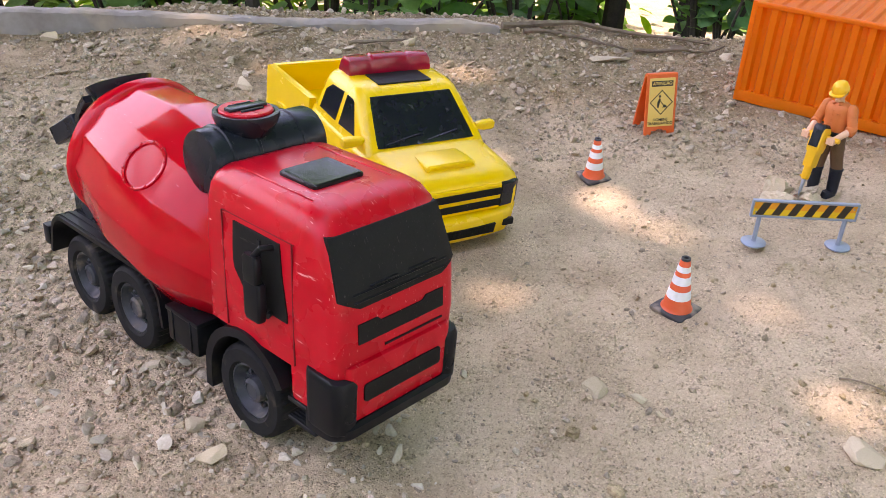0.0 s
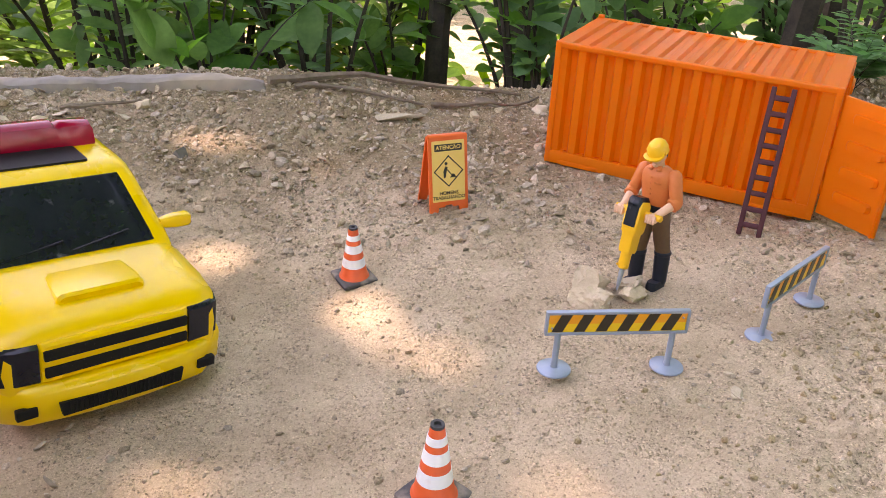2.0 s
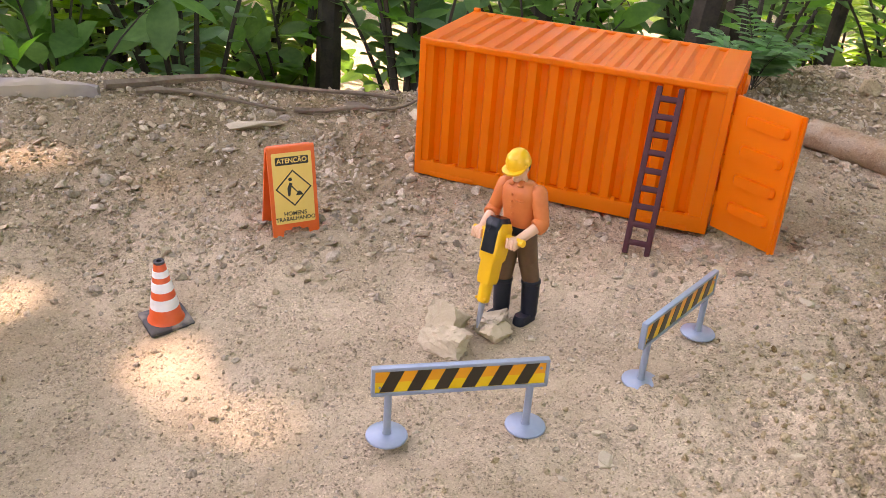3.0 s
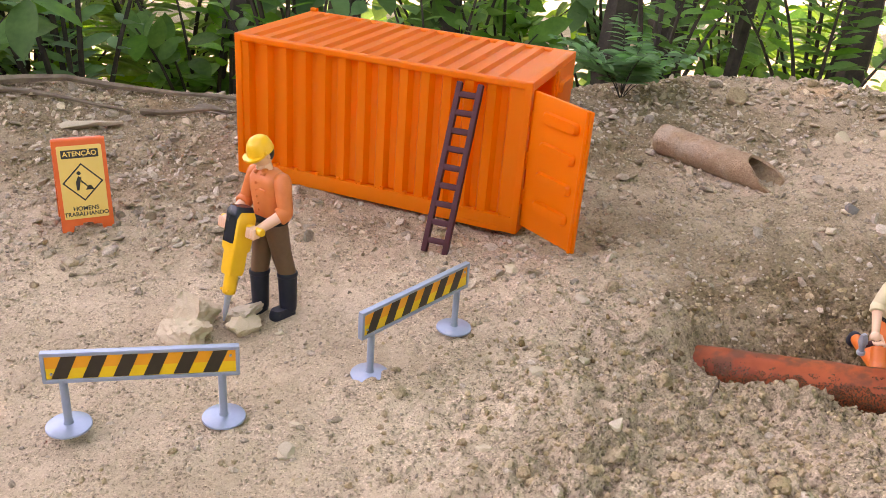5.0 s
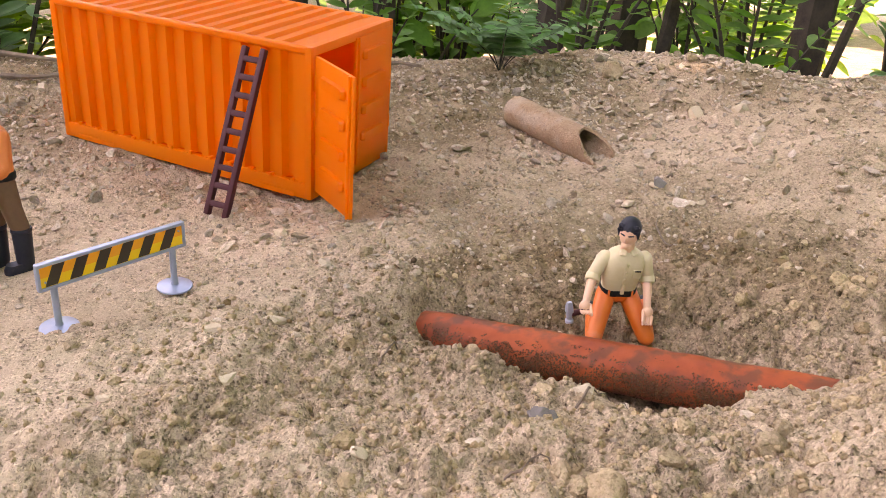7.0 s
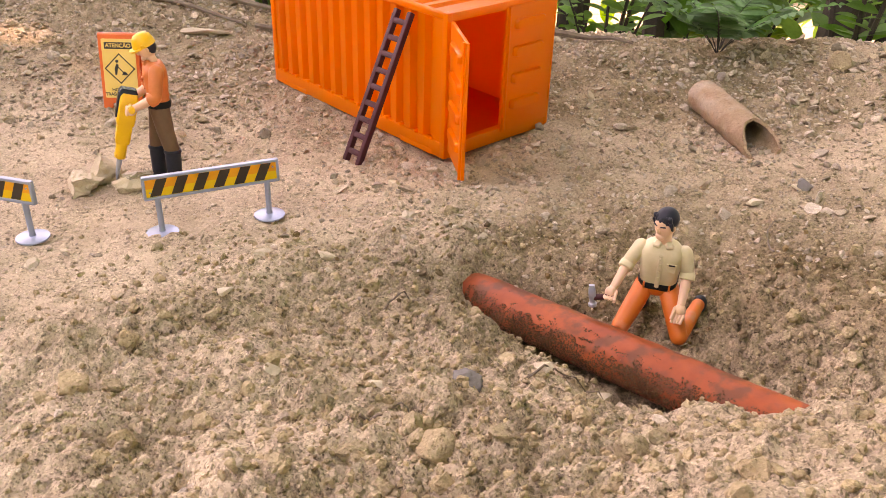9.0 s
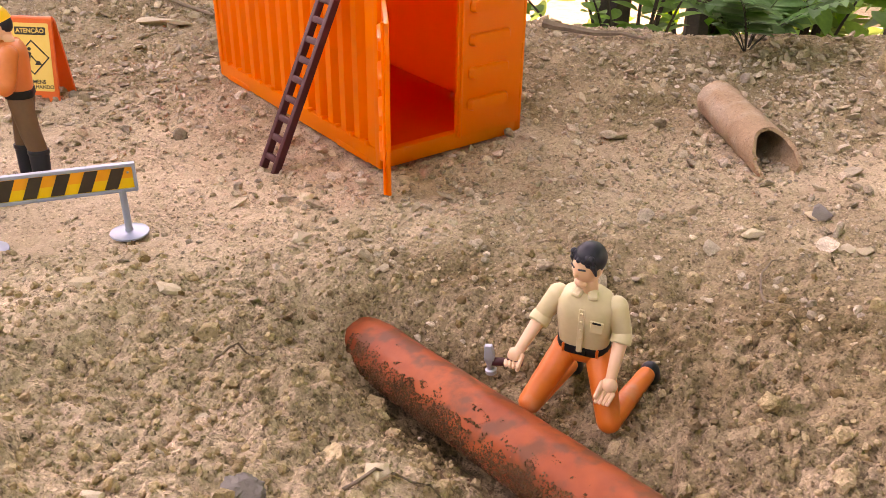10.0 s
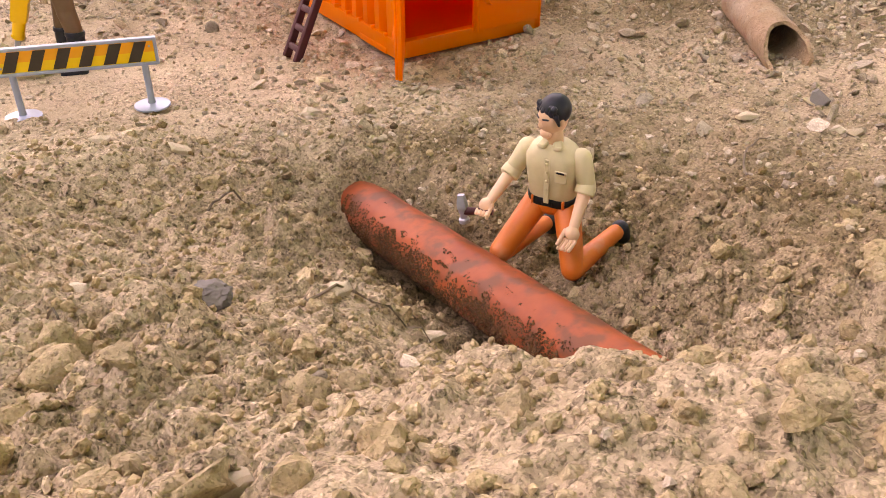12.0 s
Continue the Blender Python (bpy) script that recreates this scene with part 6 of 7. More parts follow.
YARD = [(0.105, 0.446, 0.0150), (0.13, 0.434, 0.0095), (0.141, 0.416, 0.0050), (0.251, 0.383, 0.0190), (-0.208, 0.344, 0.0064), (-0.132, 0.366, 0.0120), (-0.148, 0.395, 0.0105), (0.036, 0.356, 0.0047), (0.283, 0.847, 0.006), (0.357, 0.592, 0.0062),
        (0.364, 0.616, 0.0045), (0.334, 0.587, 0.0036), (0.359, 0.594, 0.0056), (0.361, 0.716, 0.0031), (-0.212, 0.429, 0.0063), (-0.193, 0.456, 0.0089), (-0.246, 0.409, 0.0051)]
BACK = [(0.086, 0.961, 0.009), (-0.053, 1.1, 0.0135), (0.11, 1.09, 0.008), (0.374, 1.148, 0.0145), (0.295, 1.126, 0.0091), (0.168, 1.058, 0.0066), (-0.065, 1.075, 0.0092), (0.0, 0.983, 0.0078), (-0.147, 1.067, 0.013), (-0.178, 1.064, 0.0115), (-0.237, 0.952, 0.0151),
        (0.953, 0.964, 0.0130), (0.919, 0.981, 0.0140), (0.814, 0.828, 0.0086), (0.878, 0.803, 0.0073), (0.651, 1.032, 0.009), (0.829, 0.791, 0.0065), (0.906, 0.826, 0.006), (-0.517, 1.104, 0.0182)]
PIT = [(0.551, 0.728, 0.0089), (0.524, 0.788, 0.008), (0.488, 0.631, 0.0079), (0.519, 0.649, 0.0103), (0.499, 0.56, 0.0064), (0.443, 0.572, 0.0048), (0.607, 0.705, 0.0048), (0.837, 0.791, 0.0066), (0.783, 0.801, 0.0081), (0.653, 0.514, 0.0038),
       (0.733, 0.547, 0.0045), (0.718, 0.418, 0.0085), (0.65, 0.676, 0.0028), (0.832, 0.652, 0.0033), (0.598, 0.5, 0.0078), (0.551, 0.498, 0.0055), (0.531, 0.497, 0.0050), (0.665, 0.553, 0.0083), (0.74, 0.538, 0.0036), (0.748, 0.543, 0.0036)]
for k, (x, y, r) in enumerate(YARD):
    stone(x, y, r, k, "pale tan stone lying on packed earth", flat=0.7 if r < 0.012 else 0.5, sink=0.22)
for k, (x, y, r) in enumerate(BACK):
    stone(x, y, r, k + 3, "tan stone among gravel", flat=0.75)
for k, (x, y, r) in enumerate(PIT):
    stone(x, y, r, k + 5, "dusty tan stone by the dug pit", flat=0.75)
stone(0.211, 1.112, 0.0360, 2, "large flat pale rock on the gravel slope", flat=0.22, sink=0.30, tilt=(14, 4))
stone(-0.007, 1.003, 0.0106, 0, "dark grey stone on the gravel slope", mesh=GREY)
stone(0.818, 0.825, 0.0084, 0, "dark brown stone on bare earth", mesh=GREY)
stone(0.693, 0.569, 0.0095, 0, "pale grey stone beside the buried pipe", flat=0.7)
# the broken rocks under the jackhammer


def crag_mesh(seed, mat=M_ROCK):
    """A split rock: few large break faces, ridged and pitted."""
    rs = np.random.RandomState(seed)
    v, f = ico(5)
    for _ in range(9):
        ax = rs.normal(size=3)
        ax /= np.linalg.norm(ax)
        cut = rs.uniform(0.35, 0.7)
        v = v - np.clip(v @ ax - cut, 0, None)[:, None] * ax
    for k, (fq, am) in enumerate(((2.2, 0.16), (5.0, 0.09), (12.0, 0.045), (28.0, 0.018))):
        v = v * (1 + am * np.array([0.6 - 2 * abs(noise.noise(Vector(p) * fq + Vector((seed, k, 0)))) for p in v]))[:, None]
    v[:, 2] *= 0.75
    me = bpy.data.meshes.new("stone")
    me.from_pydata(v.tolist(), [], f.tolist())
    me.shade_smooth()
    me.set_sharp_from_angle(angle=radians(35))
    me.materials.append(mat)
    return me


for x, y, r, k, fl, tl, rz in ((0.3165, 0.7370, 0.0200, 1, 1.0, (4, -10), 20), (0.3105, 0.7145, 0.0172, 3, 0.8, (0, 6), 70), (0.3395, 0.7240, 0.0122, 5, 1.0, (35, 20), 40), (0.3430, 0.7380, 0.0130, 6, 0.9, (10, 30), 130)):
    stone(x, y, r, k, "split pale brown rock under the jackhammer", "rock", "broken rocks", tl, 0.16, None, fl, crag_mesh(k + 60), rz)
stone(0.632, 0.521, 0.0085, 0, "dark grey stone on dug soil", sink=0.18, tilt=(8, 12), mesh=crag_mesh(71, M_GREYBIT), turn=30)


def scatter(name, n, where, r0, r1, mat, label, category, seed, sub=1, flat=(0.45, 0.9), power=2.5, smooth=False, sink=0.35, cuts=7, amp=None):
    """Many loose pieces as one mesh; where(x, y) gives how likely one lies there."""
    rs = np.random.RandomState(seed)
    bv, bf = {0: OCTA, 1: ICO1, 2: ICO2, 3: ICO3}[sub]
    x0, x1, y0, y1 = -0.60, 1.30, 0.20, 1.24
    px, py = rs.uniform(x0, x1, n * 6), rs.uniform(y0, y1, n * 6)
    keep = rs.rand(n * 6) < where(px, py)
    px, py = px[keep][:n], py[keep][:n]
    n = len(px)
    r = r0 + (r1 - r0) * rs.rand(n) ** power
    amp = amp or (0.28 if sub < 2 else 0.10)
    lumps = sum(np.sin(np.einsum("kj,nij->nik", bv, rs.normal(size=(n, 4, 3)) * 4.0) + rs.uniform(0, 6.3, (n, 4, 1))).sum(1, keepdims=True) for _ in range(1)).transpose(0, 2, 1)
    shape = bv[None] * (1 + rs.uniform(-amp, amp, (n, len(bv), 1)) + (0.07 * lumps if cuts < 5 else 0))
    if sub > 1:
        for _ in range(cuts):
            ax = rs.normal(size=(n, 3))
            ax /= np.linalg.norm(ax, axis=1)[:, None]
            cut = np.clip(np.einsum("nkj,nj->nk", shape, ax) - rs.uniform(0.36, 0.75, (n, 1)), 0, None)
            shape = shape - cut[..., None] * ax[:, None]
    shape = shape * np.stack([np.ones(n), rs.uniform(0.6, 1, n), rs.uniform(*flat, n)], -1)[:, None]
    q = rs.normal(size=(n, 4)) * np.array([1, 0.28, 0.28, 1])
    q /= np.linalg.norm(q, axis=1)[:, None]
    w, a, b, c = q.T
    R = np.stack([np.stack([1 - 2 * (b * b + c * c), 2 * (a * b - c * w), 2 * (a * c + b * w)], -1), np.stack([2 * (a * b + c * w), 1 - 2 * (a * a + c * c), 2 * (b * c - a * w)], -1), np.stack([2 * (a * c - b * w), 2 * (b * c + a * w), 1 - 2 * (a * a + b * b)], -1)], 1)
    v = np.einsum("nij,nkj->nki", R, shape) * r[:, None, None]
    pz = terrain(px, py) + relief(px, py) + r * (0.55 - sink)
    v += np.stack([px, py, pz], -1)[:, None]
    f = (bf[None] + (np.arange(n) * len(bv))[:, None, None]).reshape(-1, 3)
    me = bpy.data.meshes.new(name)
    me.vertices.add(n * len(bv))
    me.vertices.foreach_set("co", v.astype(np.float32).ravel())
    me.loops.add(f.size)
    me.loops.foreach_set("vertex_index", f.astype(np.int32).ravel())
    me.polygons.add(len(f))
    me.polygons.foreach_set("loop_start", np.arange(0, f.size, 3, dtype=np.int32))
    me.update(calc_edges=True)
    if smooth:
        me.shade_smooth()
    else:
        me.shade_flat()
    me.materials.append(mat)
    return tagged(new(name, me), label, category, kind="stuff")


def off_things(x, y):
    """Thins pieces out under the container, the vehicles and the feet of things."""
    c, s = math.cos(radians(34.9)), math.sin(radians(34.9))
    u, w = (x - 0.547) * c - (y - 0.852) * s, (x - 0.547) * s + (y - 0.852) * c
    k = np.where((u > -0.255) & (u < 0.004) & (w > -0.004) & (w < 0.128), 0.0, 1.0)
    for cx, cy, r in ((0.261, 0.633, 0.012), (0.330, 0.631, 0.012), (0.406, 0.660, 0.012), (0.460, 0.702, 0.012), (0.1765, 0.5385, 0.02), (0.1475, 0.7815, 0.02), (0.361, 0.742, 0.016)):
        k = np.where(np.hypot(x - cx, y - cy) < r, 0.0, k)
    return np.where(trench_distance(x, y) < 0.017, 0.0, k)


def clump(x, y, f=9):
    return np.clip(vnoise(x, y, f) * 1.6 - 0.3, 0.05, 1)


scatter("gravel", 8400, lambda x, y: np.clip(gravel_amount(x, y) - 0.32, 0, 1) * np.where((x < 0.02) & (y < 0.85), 1.0, 0.6) * (1 - dug_amount(x, y)) ** 2 * (0.2 + clump(x, y)) * off_things(x, y), 0.0018, 0.0075, M_STONE, "angular tan gravel on the slope", "gravel", 3, sub=2, power=2.8, flat=(0.22, 0.6), sink=0.25)
scatter("pea_gravel", 21000, lambda x, y: np.clip(gravel_amount(x, y) - 0.12, 0, 1) * (1 - 0.95 * dug_amount(x, y)) * (0.2 + clump(x, y, 13)) * off_things(x, y), 0.0010, 0.0034, M_STONE, "small angular tan gravel", "gravel", 13, power=1.8, flat=(0.3, 0.75))
scatter("grit", 34000, lambda x, y: (0.45 + 0.55 * gravel_amount(x, y)) * (np.hypot(x - 0.3, y - 0.65) < 0.75) * (1 - 0.95 * dug_amount(x, y)) * (0.15 + clump(x, y, 14)) * off_things(x, y), 0.0004, 0.0016, M_STONE, "fine grit strewn over packed earth", "grit", 4, sub=0, power=2.0)
scatter("limestone_gravel", 1700, lambda x, y: np.clip((0.03 - x) / 0.10, 0, 1) * np.clip((0.85 - y) / 0.1, 0, 1) * (0.15 + clump(x, y, 11)) * off_things(x, y), 0.0020, 0.0082, M_LIME, "pale angular limestone gravel on packed earth", "gravel", 23, sub=2, power=2.6, flat=(0.25, 0.55), sink=0.24, cuts=14, amp=0.16)
scatter("clods", 3800, lambda x, y: (1 - 0.85 * bump_of(0.72, 0.672, 0.13, 0.055, x, y)) * dug_amount(x, y) ** 1.3 * (0.25 + clump(x, y, 12)) * off_things(x, y), 0.0012, 0.0065, M_CLOD, "lumpy brown clods of freshly dug soil", "soil clods", 5, sub=2, power=4.2, flat=(0.6, 1.0), sink=0.5, cuts=2, amp=0.14)
scatter("lumps", 330, lambda x, y: (bump_of(0.82, 0.40, 0.30, 0.13, x, y) + 0.3 * bump_of(0.56, 0.52, 0.16, 0.10, x, y)) * (0.1 + clump(x, y, 11)) * (trench_distance(x, y) > 0.042) * (y < 0.478), 0.0030, 0.0092, M_CLOD, "big rough clods on the spoil heap", "soil clods", 15, sub=3, power=2.4, smooth=True, flat=(0.6, 1.0), sink=0.55, cuts=4, amp=0.045)
scatter("pit_crumbs", 11000, lambda x, y: bump_of(0.74, 0.668, 0.13, 0.050, x, y) * (0.3 + clump(x, y, 15)) * off_things(x, y), 0.0006, 0.0030, M_PITSOIL, "dark damp crumbs in the dug pit", "soil crumbs", 16, power=2.4, flat=(0.6, 1.0), sink=0.2)
scatter("crumbs", 17000, lambda x, y: dug_amount(x, y) * (1 - 0.85 * bump_of(0.74, 0.668, 0.13, 0.055, x, y)) * (0.3 + clump(x, y, 16)) * off_things(x, y), 0.0005, 0.0024, M_CLOD, "crumbs of dug soil", "soil crumbs", 6, power=2.0, flat=(0.6, 1.0), sink=0.2)
scatter("heap_clods", 260, lambda x, y: bump_of(1.0, 1.11, 0.10, 0.022, x, y), 0.003, 0.0150, M_CLOD, "lumpy brown clods heaped on the edge", "soil clods", 8, sub=2, power=1.6, smooth=True, flat=(0.6, 1.0), sink=0.0, cuts=3)


def pipe_dirt():
    """Crumbs of soil stuck to the buried pipe, thickest low on its near side."""
    rs = np.random.RandomState(41)
    a, b = Vector(PIPE_A), Vector(PIPE_B)
    m, d = frame_to(a, b)
    verts, faces = [], []
    bv, bf = OCTA
    near = Vector((-0.598, -0.80, 0))
    for _ in range(20000):
        t, ang = float(rs.uniform(0.02, 0.93)), float(rs.normal(78, 30) if rs.rand() < 0.94 else rs.uniform(-30, 60))
        if noise.noise((t * 40, ang * 0.06, 0)) * 0.7 + 0.012 * (ang - 60) < -0.12 - 0.35 * max(0.0, 0.3 - t):
            continue
        up = m @ Vector((0, 0, d * t))
        n = (Vector((0, 0, 1)) * math.cos(radians(ang)) + near * math.sin(radians(ang))).normalized()
        r = 0.00018 + 0.00055 * float(rs.rand()) ** 3
        c = up + n * (0.0141 + r * 0.2)
        k = len(verts)
        verts += [tuple(c + Vector(v) * r * rs.uniform(0.7, 1.2)) for v in bv]
        faces += [tuple(int(q) + k for q in f) for f in bf]
    me = bpy.data.meshes.new("pipe_dirt")
    me.from_pydata(verts, [], faces)
    me.materials.append(M_DAMP)
    return tagged(new("pipe_dirt", me), "dark damp soil crumbs stuck on the pipe", "soil crumbs", kind="stuff")


pipe_dirt()


# ---- board, sticks and roots ----
def weathered_board():
    bm = bmesh.new()
    a, b = Vector((-0.70, 1.128)), Vector((0.065, 1.158))
    n = 90
    rings = []
    for i in range(n + 1):
        t = i / n
        c = a.lerp(b, t)
        end = max(0, (t - 0.93) / 0.07)
        top = 0.0235 + 0.0035 * math.sin(t * 7) - 0.010 * end + 0.0022 * noise.noise((t * 30, 0, 0))
        k = 1 - 0.5 * end
        ring = []
        for y, z in ((-0.011, -0.045), (-0.0115, top - 0.012), (-0.011, top - 0.003), (-0.008, top), (0.0, top + 0.001), (0.009, top - 0.001), (0.012, top - 0.004), (0.0125, -0.045)):
            w = 0.0016 * noise.noise((t * 60, y * 90, z * 90))
            ring.append((c.x + 0.006 * end * noise.noise((y * 300, z * 300, 3)), c.y + y * k + w, z + w))
        rings.append(ring)
    loft(bm, rings)
    ob = link("weathered_board", bm, M_WOOD)
    return tagged(ob, "weathered grey timber edging board half covered in dirt", "timber board")


weathered_board()


def twig(points, r, label, mat=M_TWIG, name="twig", category="twig"):
    bm = bmesh.new()
    ps = [Vector(p) for p in points]
    rings = []
    for i, p in enumerate(ps):
        t = (ps[min(i + 1, len(ps) - 1)] - ps[max(i - 1, 0)]).normalized()
        u = t.orthogonal().normalized()
        w = t.cross(u)
        rr = r * (1 - 0.6 * i / (len(ps) - 1)) * (1 + 0.2 * noise.noise(p * 80))
        rings.append([p + (u * math.cos(a) + w * math.sin(a)) * rr for a in [k * math.pi / 3 for k in range(6)]])
    loft(bm, rings)
    return tagged(link(name, bm, mat), label, category)


def ground_twig(x0, y0, x1, y1, r, n=9, bend=0.012, lift=0.002, seed=0):
    pts = []
    for i in range(n):
        t = i / (n - 1)
        x, y = x0 + (x1 - x0) * t, y0 + (y1 - y0) * t
        o = bend * math.sin(t * 3.3 + seed)
        x, y = x - (y1 - y0) * o * 8, y + (x1 - x0) * o * 8
        pts.append((x, y, height(x, y) + r + lift * math.sin(t * 3.14)))
    return pts


for k, (a, b, c, d, r) in enumerate(((0.07, 1.168, 0.36, 1.192, 0.0050), (0.10, 1.150, 0.24, 1.163, 0.0035), (-0.25, 1.09, -0.20, 1.135, 0.0018), (0.25, 1.155, 0.38, 1.180, 0.0030), (-0.13, 1.095, -0.05, 1.10, 0.003), (0.585, 1.20, 0.68, 1.175, 0.0045))):
    twig(ground_twig(a, b, c, d, r, seed=k), r, "dry grey brown stick on the slope's edge")
for k, (a, b, c, d) in enumerate(((0.790, 0.735, 0.797, 0.775), (0.575, 0.600, 0.583, 0.622), (0.690, 0.555, 0.735, 0.545), (0.60, 0.475, 0.625, 0.468), (0.26, 0.44, 0.31, 0.425), (0.05, 0.345, 0.075, 0.34), (0.655, 0.545, 0.70, 0.562))):
    twig(ground_twig(a, b, c, d, 0.0006, bend=0.02, lift=0.004, seed=k * 2), 0.0007, "thin dry root on dug soil", name="root", category="root")


def fallen_leaf(x, y, length, rz, mat, label):
    v, f = leaf_template()
    bm = bmesh.new()
    vs = [bm.verts.new((a * length, b * length * 0.55, c * length * 0.6 + o)) for o in (0.0, -0.0004) for a, b, c in v]
    k = len(v)
    for q in f:
        bm.faces.new([vs[i] for i in q])
        bm.faces.new([vs[i + k] for i in reversed(list(q))])
    ob = link("fallen_leaf", bm, mat)
    ob.matrix_basis = pose(x, y, height(x, y) + 0.004, 6, 4, rz)
    return tagged(ob, label, "leaf")


# ---- plants behind the edge ----
def leaf_template(n=5, fold=0.12, droop=0.18):
    v, f = [], []
    for i in range(n + 1):
        t = i / n
        w = 0.5 * math.sin(math.pi * min(1, t * 0.92 + 0.04)) ** 0.8 if 0 < i < n else 0.01
        z = -droop * t * t
        v += [(t, -w, z + fold * w), (t, 0, z), (t, w, z + fold * w)]
    for i in range(n):
        a, b = 3 * i, 3 * i + 3
        f += [(a, a + 1, b + 1, b), (a + 1, a + 2, b + 2, b + 1)]
    return np.array(v), np.array(f)


LEAF = leaf_template()
fallen_leaf(-0.215, 0.815, 0.020, 20, M_LEAF2, "pale green fallen leaf on gravel")
fallen_leaf(0.985, 0.985, 0.024, -50, M_CLAY, "dry tan fallen leaf on the slope")
fallen_leaf(0.30, 1.172, 0.035, -20, M_TWIG, "dry curled brown leaf on the edge")


def leaves_mesh(name, pos, dirs, ups, length, width, mat):
    """Leaves as one mesh: places, directions, upper sides, lengths and width ratios."""
    bv, bf = LEAF
    n = len(pos)
    d = dirs / np.linalg.norm(dirs, axis=1)[:, None]
    s = np.cross(ups, d)
    s /= np.linalg.norm(s, axis=1)[:, None] + 1e-9
    u = np.cross(d, s)
    L = length[:, None, None]
    v = pos[:, None] + L * (bv[None, :, 0:1] * d[:, None] + bv[None, :, 1:2] * width[:, None, None] * s[:, None] + bv[None, :, 2:3] * u[:, None])
    f = (bf[None] + (np.arange(n) * len(bv))[:, None, None]).reshape(-1, 4)
    me = bpy.data.meshes.new(name)
    me.vertices.add(n * len(bv))
    me.vertices.foreach_set("co", v.astype(np.float32).ravel())
    me.loops.add(f.size)
    me.loops.foreach_set("vertex_index", f.astype(np.int32).ravel())
    me.polygons.add(len(f))
    me.polygons.foreach_set("loop_start", np.arange(0, f.size, 4, dtype=np.int32))
    me.update(calc_edges=True)
    me.shade_smooth()
    me.materials.append(mat)
    return me


def shrub(x, y, z, tall, spread, stems, per, ll, mat, seed, wid=0.5, label="leafy green shrub behind the edge", pinnate=False, name="shrub"):
    """Arching stems from one base; leaves along each stem, single or in feathered rows."""
    rs = np.random.RandomState(seed)
    root = thing(name, pose(x, y, z), label, "shrub" if name == "shrub" else "plant", "plants behind the edge")
    P, D, U, LL = [], [], [], []
    for k in range(stems):
        az, out = float(rs.uniform(0, 2 * math.pi)), float(spread * rs.uniform(0.25, 1))
        h = float(tall * rs.uniform(0.55, 1.0))
        tipv = Vector((math.cos(az) * out, math.sin(az) * out, h))
        mid = Vector((tipv.x * 0.3, tipv.y * 0.3, h * 0.72))
        pts = [(1 - t) ** 2 * Vector((0, 0, 0)) + 2 * t * (1 - t) * mid + t * t * tipv for t in [q / 8 for q in range(9)]]
        bm = bmesh.new()
        rings = []
        for i, p in enumerate(pts):
            rr = 0.0045 * (1 - 0.75 * i / 8) * (tall / 0.5)
            rings.append([(p.x + rr * math.cos(a), p.y + rr * math.sin(a), p.z) for a in np.linspace(0, 2 * math.pi, 6)[:-1]])
        loft(bm, rings)
        part("stem", bm, M_BARK, root)
        for j in range(per):
            t = rs.uniform(0.25, 1.0) if not pinnate else 0.2 + 0.8 * (j // 2 + 1) / (per / 2)
            t = float(min(t, 1.0))
            p = (1 - t) ** 2 * Vector((0, 0, 0)) + 2 * t * (1 - t) * mid + t * t * tipv
            tang = (2 * (1 - t) * mid + 2 * t * (tipv - mid)).normalized()
            side = tang.cross(Vector((0, 0, 1)))
            side = side.normalized() if side.length > 0.05 else Vector((1, 0, 0))
            if pinnate:
                d = side * (1 if j % 2 else -1) + tang * 0.5 + Vector((0, 0, rs.uniform(-0.15, 0.1)))
            else:
                d = Vector(rs.normal(size=3)) * 0.7 + tang * 0.5 + side * rs.choice([-1, 1]) * 0.7 + Vector((0, 0, -0.15))
            P.append(p[:])
            D.append(d[:])
            U.append((rs.uniform(-0.5, 0.5), rs.uniform(-0.8, 0.2), 1.0))
            LL.append(ll * rs.uniform(0.55, 1.15) * (math.sin(math.pi * min(1, 0.15 + 0.8 * t)) * 0.7 + 0.3 if pinnate else 1))
    P, D, U, LL = map(np.array, (P, D, U, LL))
    ob = new("foliage", leaves_mesh("foliage", P, D, U, LL, np.full(len(P), wid) * rs.uniform(0.8, 1.2, len(P)), mat))
    ob.parent = root
    tagged(ob, "mid green leaves" if mat is not M_LEAF3 else "bright green leaves")
    return root


def base_z(x, y):
    return float(terrain(x, y)) - 0.01


spots = np.random.RandomState(21)
k = 0
for x in np.arange(-1.25, 2.5, 0.23):
    for row, (y, tall) in enumerate(((1.48, 0.62), (1.85, 0.80))):
        k += 1
        xx, yy = x + spots.uniform(-0.08, 0.08) + 0.1 * row, y + spots.uniform(-0.10, 0.10)
        if spots.rand() < (0.25, 0.40 if x < 0.6 else 0.1)[row]:
            continue
        mat = (M_LEAF, M_LEAF2, M_LEAF)[k % 3]
        kind = k % 4
        shrub(xx, yy, base_z(xx, yy), tall * spots.uniform(0.75, 1.1), 0.22, 9, (20, 24, 17, 26)[kind], (0.062, 0.048, 0.075, 0.050)[kind], mat, 100 + k, (0.5, 0.42, 0.5, 0.33)[kind], pinnate=kind in (1, 3))
for j, (x, y) in enumerate(((-0.05, 2.0), (0.22, 2.15), (-0.95, 2.2), (0.9, 2.35), (1.75, 2.3), (-0.45, 2.3))):
    shrub(x, y, base_z(x, y), 0.75, 0.4, 9, 40, 0.15, M_LEAF3, 300 + j, 0.13, "bright green palm like fronds in sunlight", True, "palm")
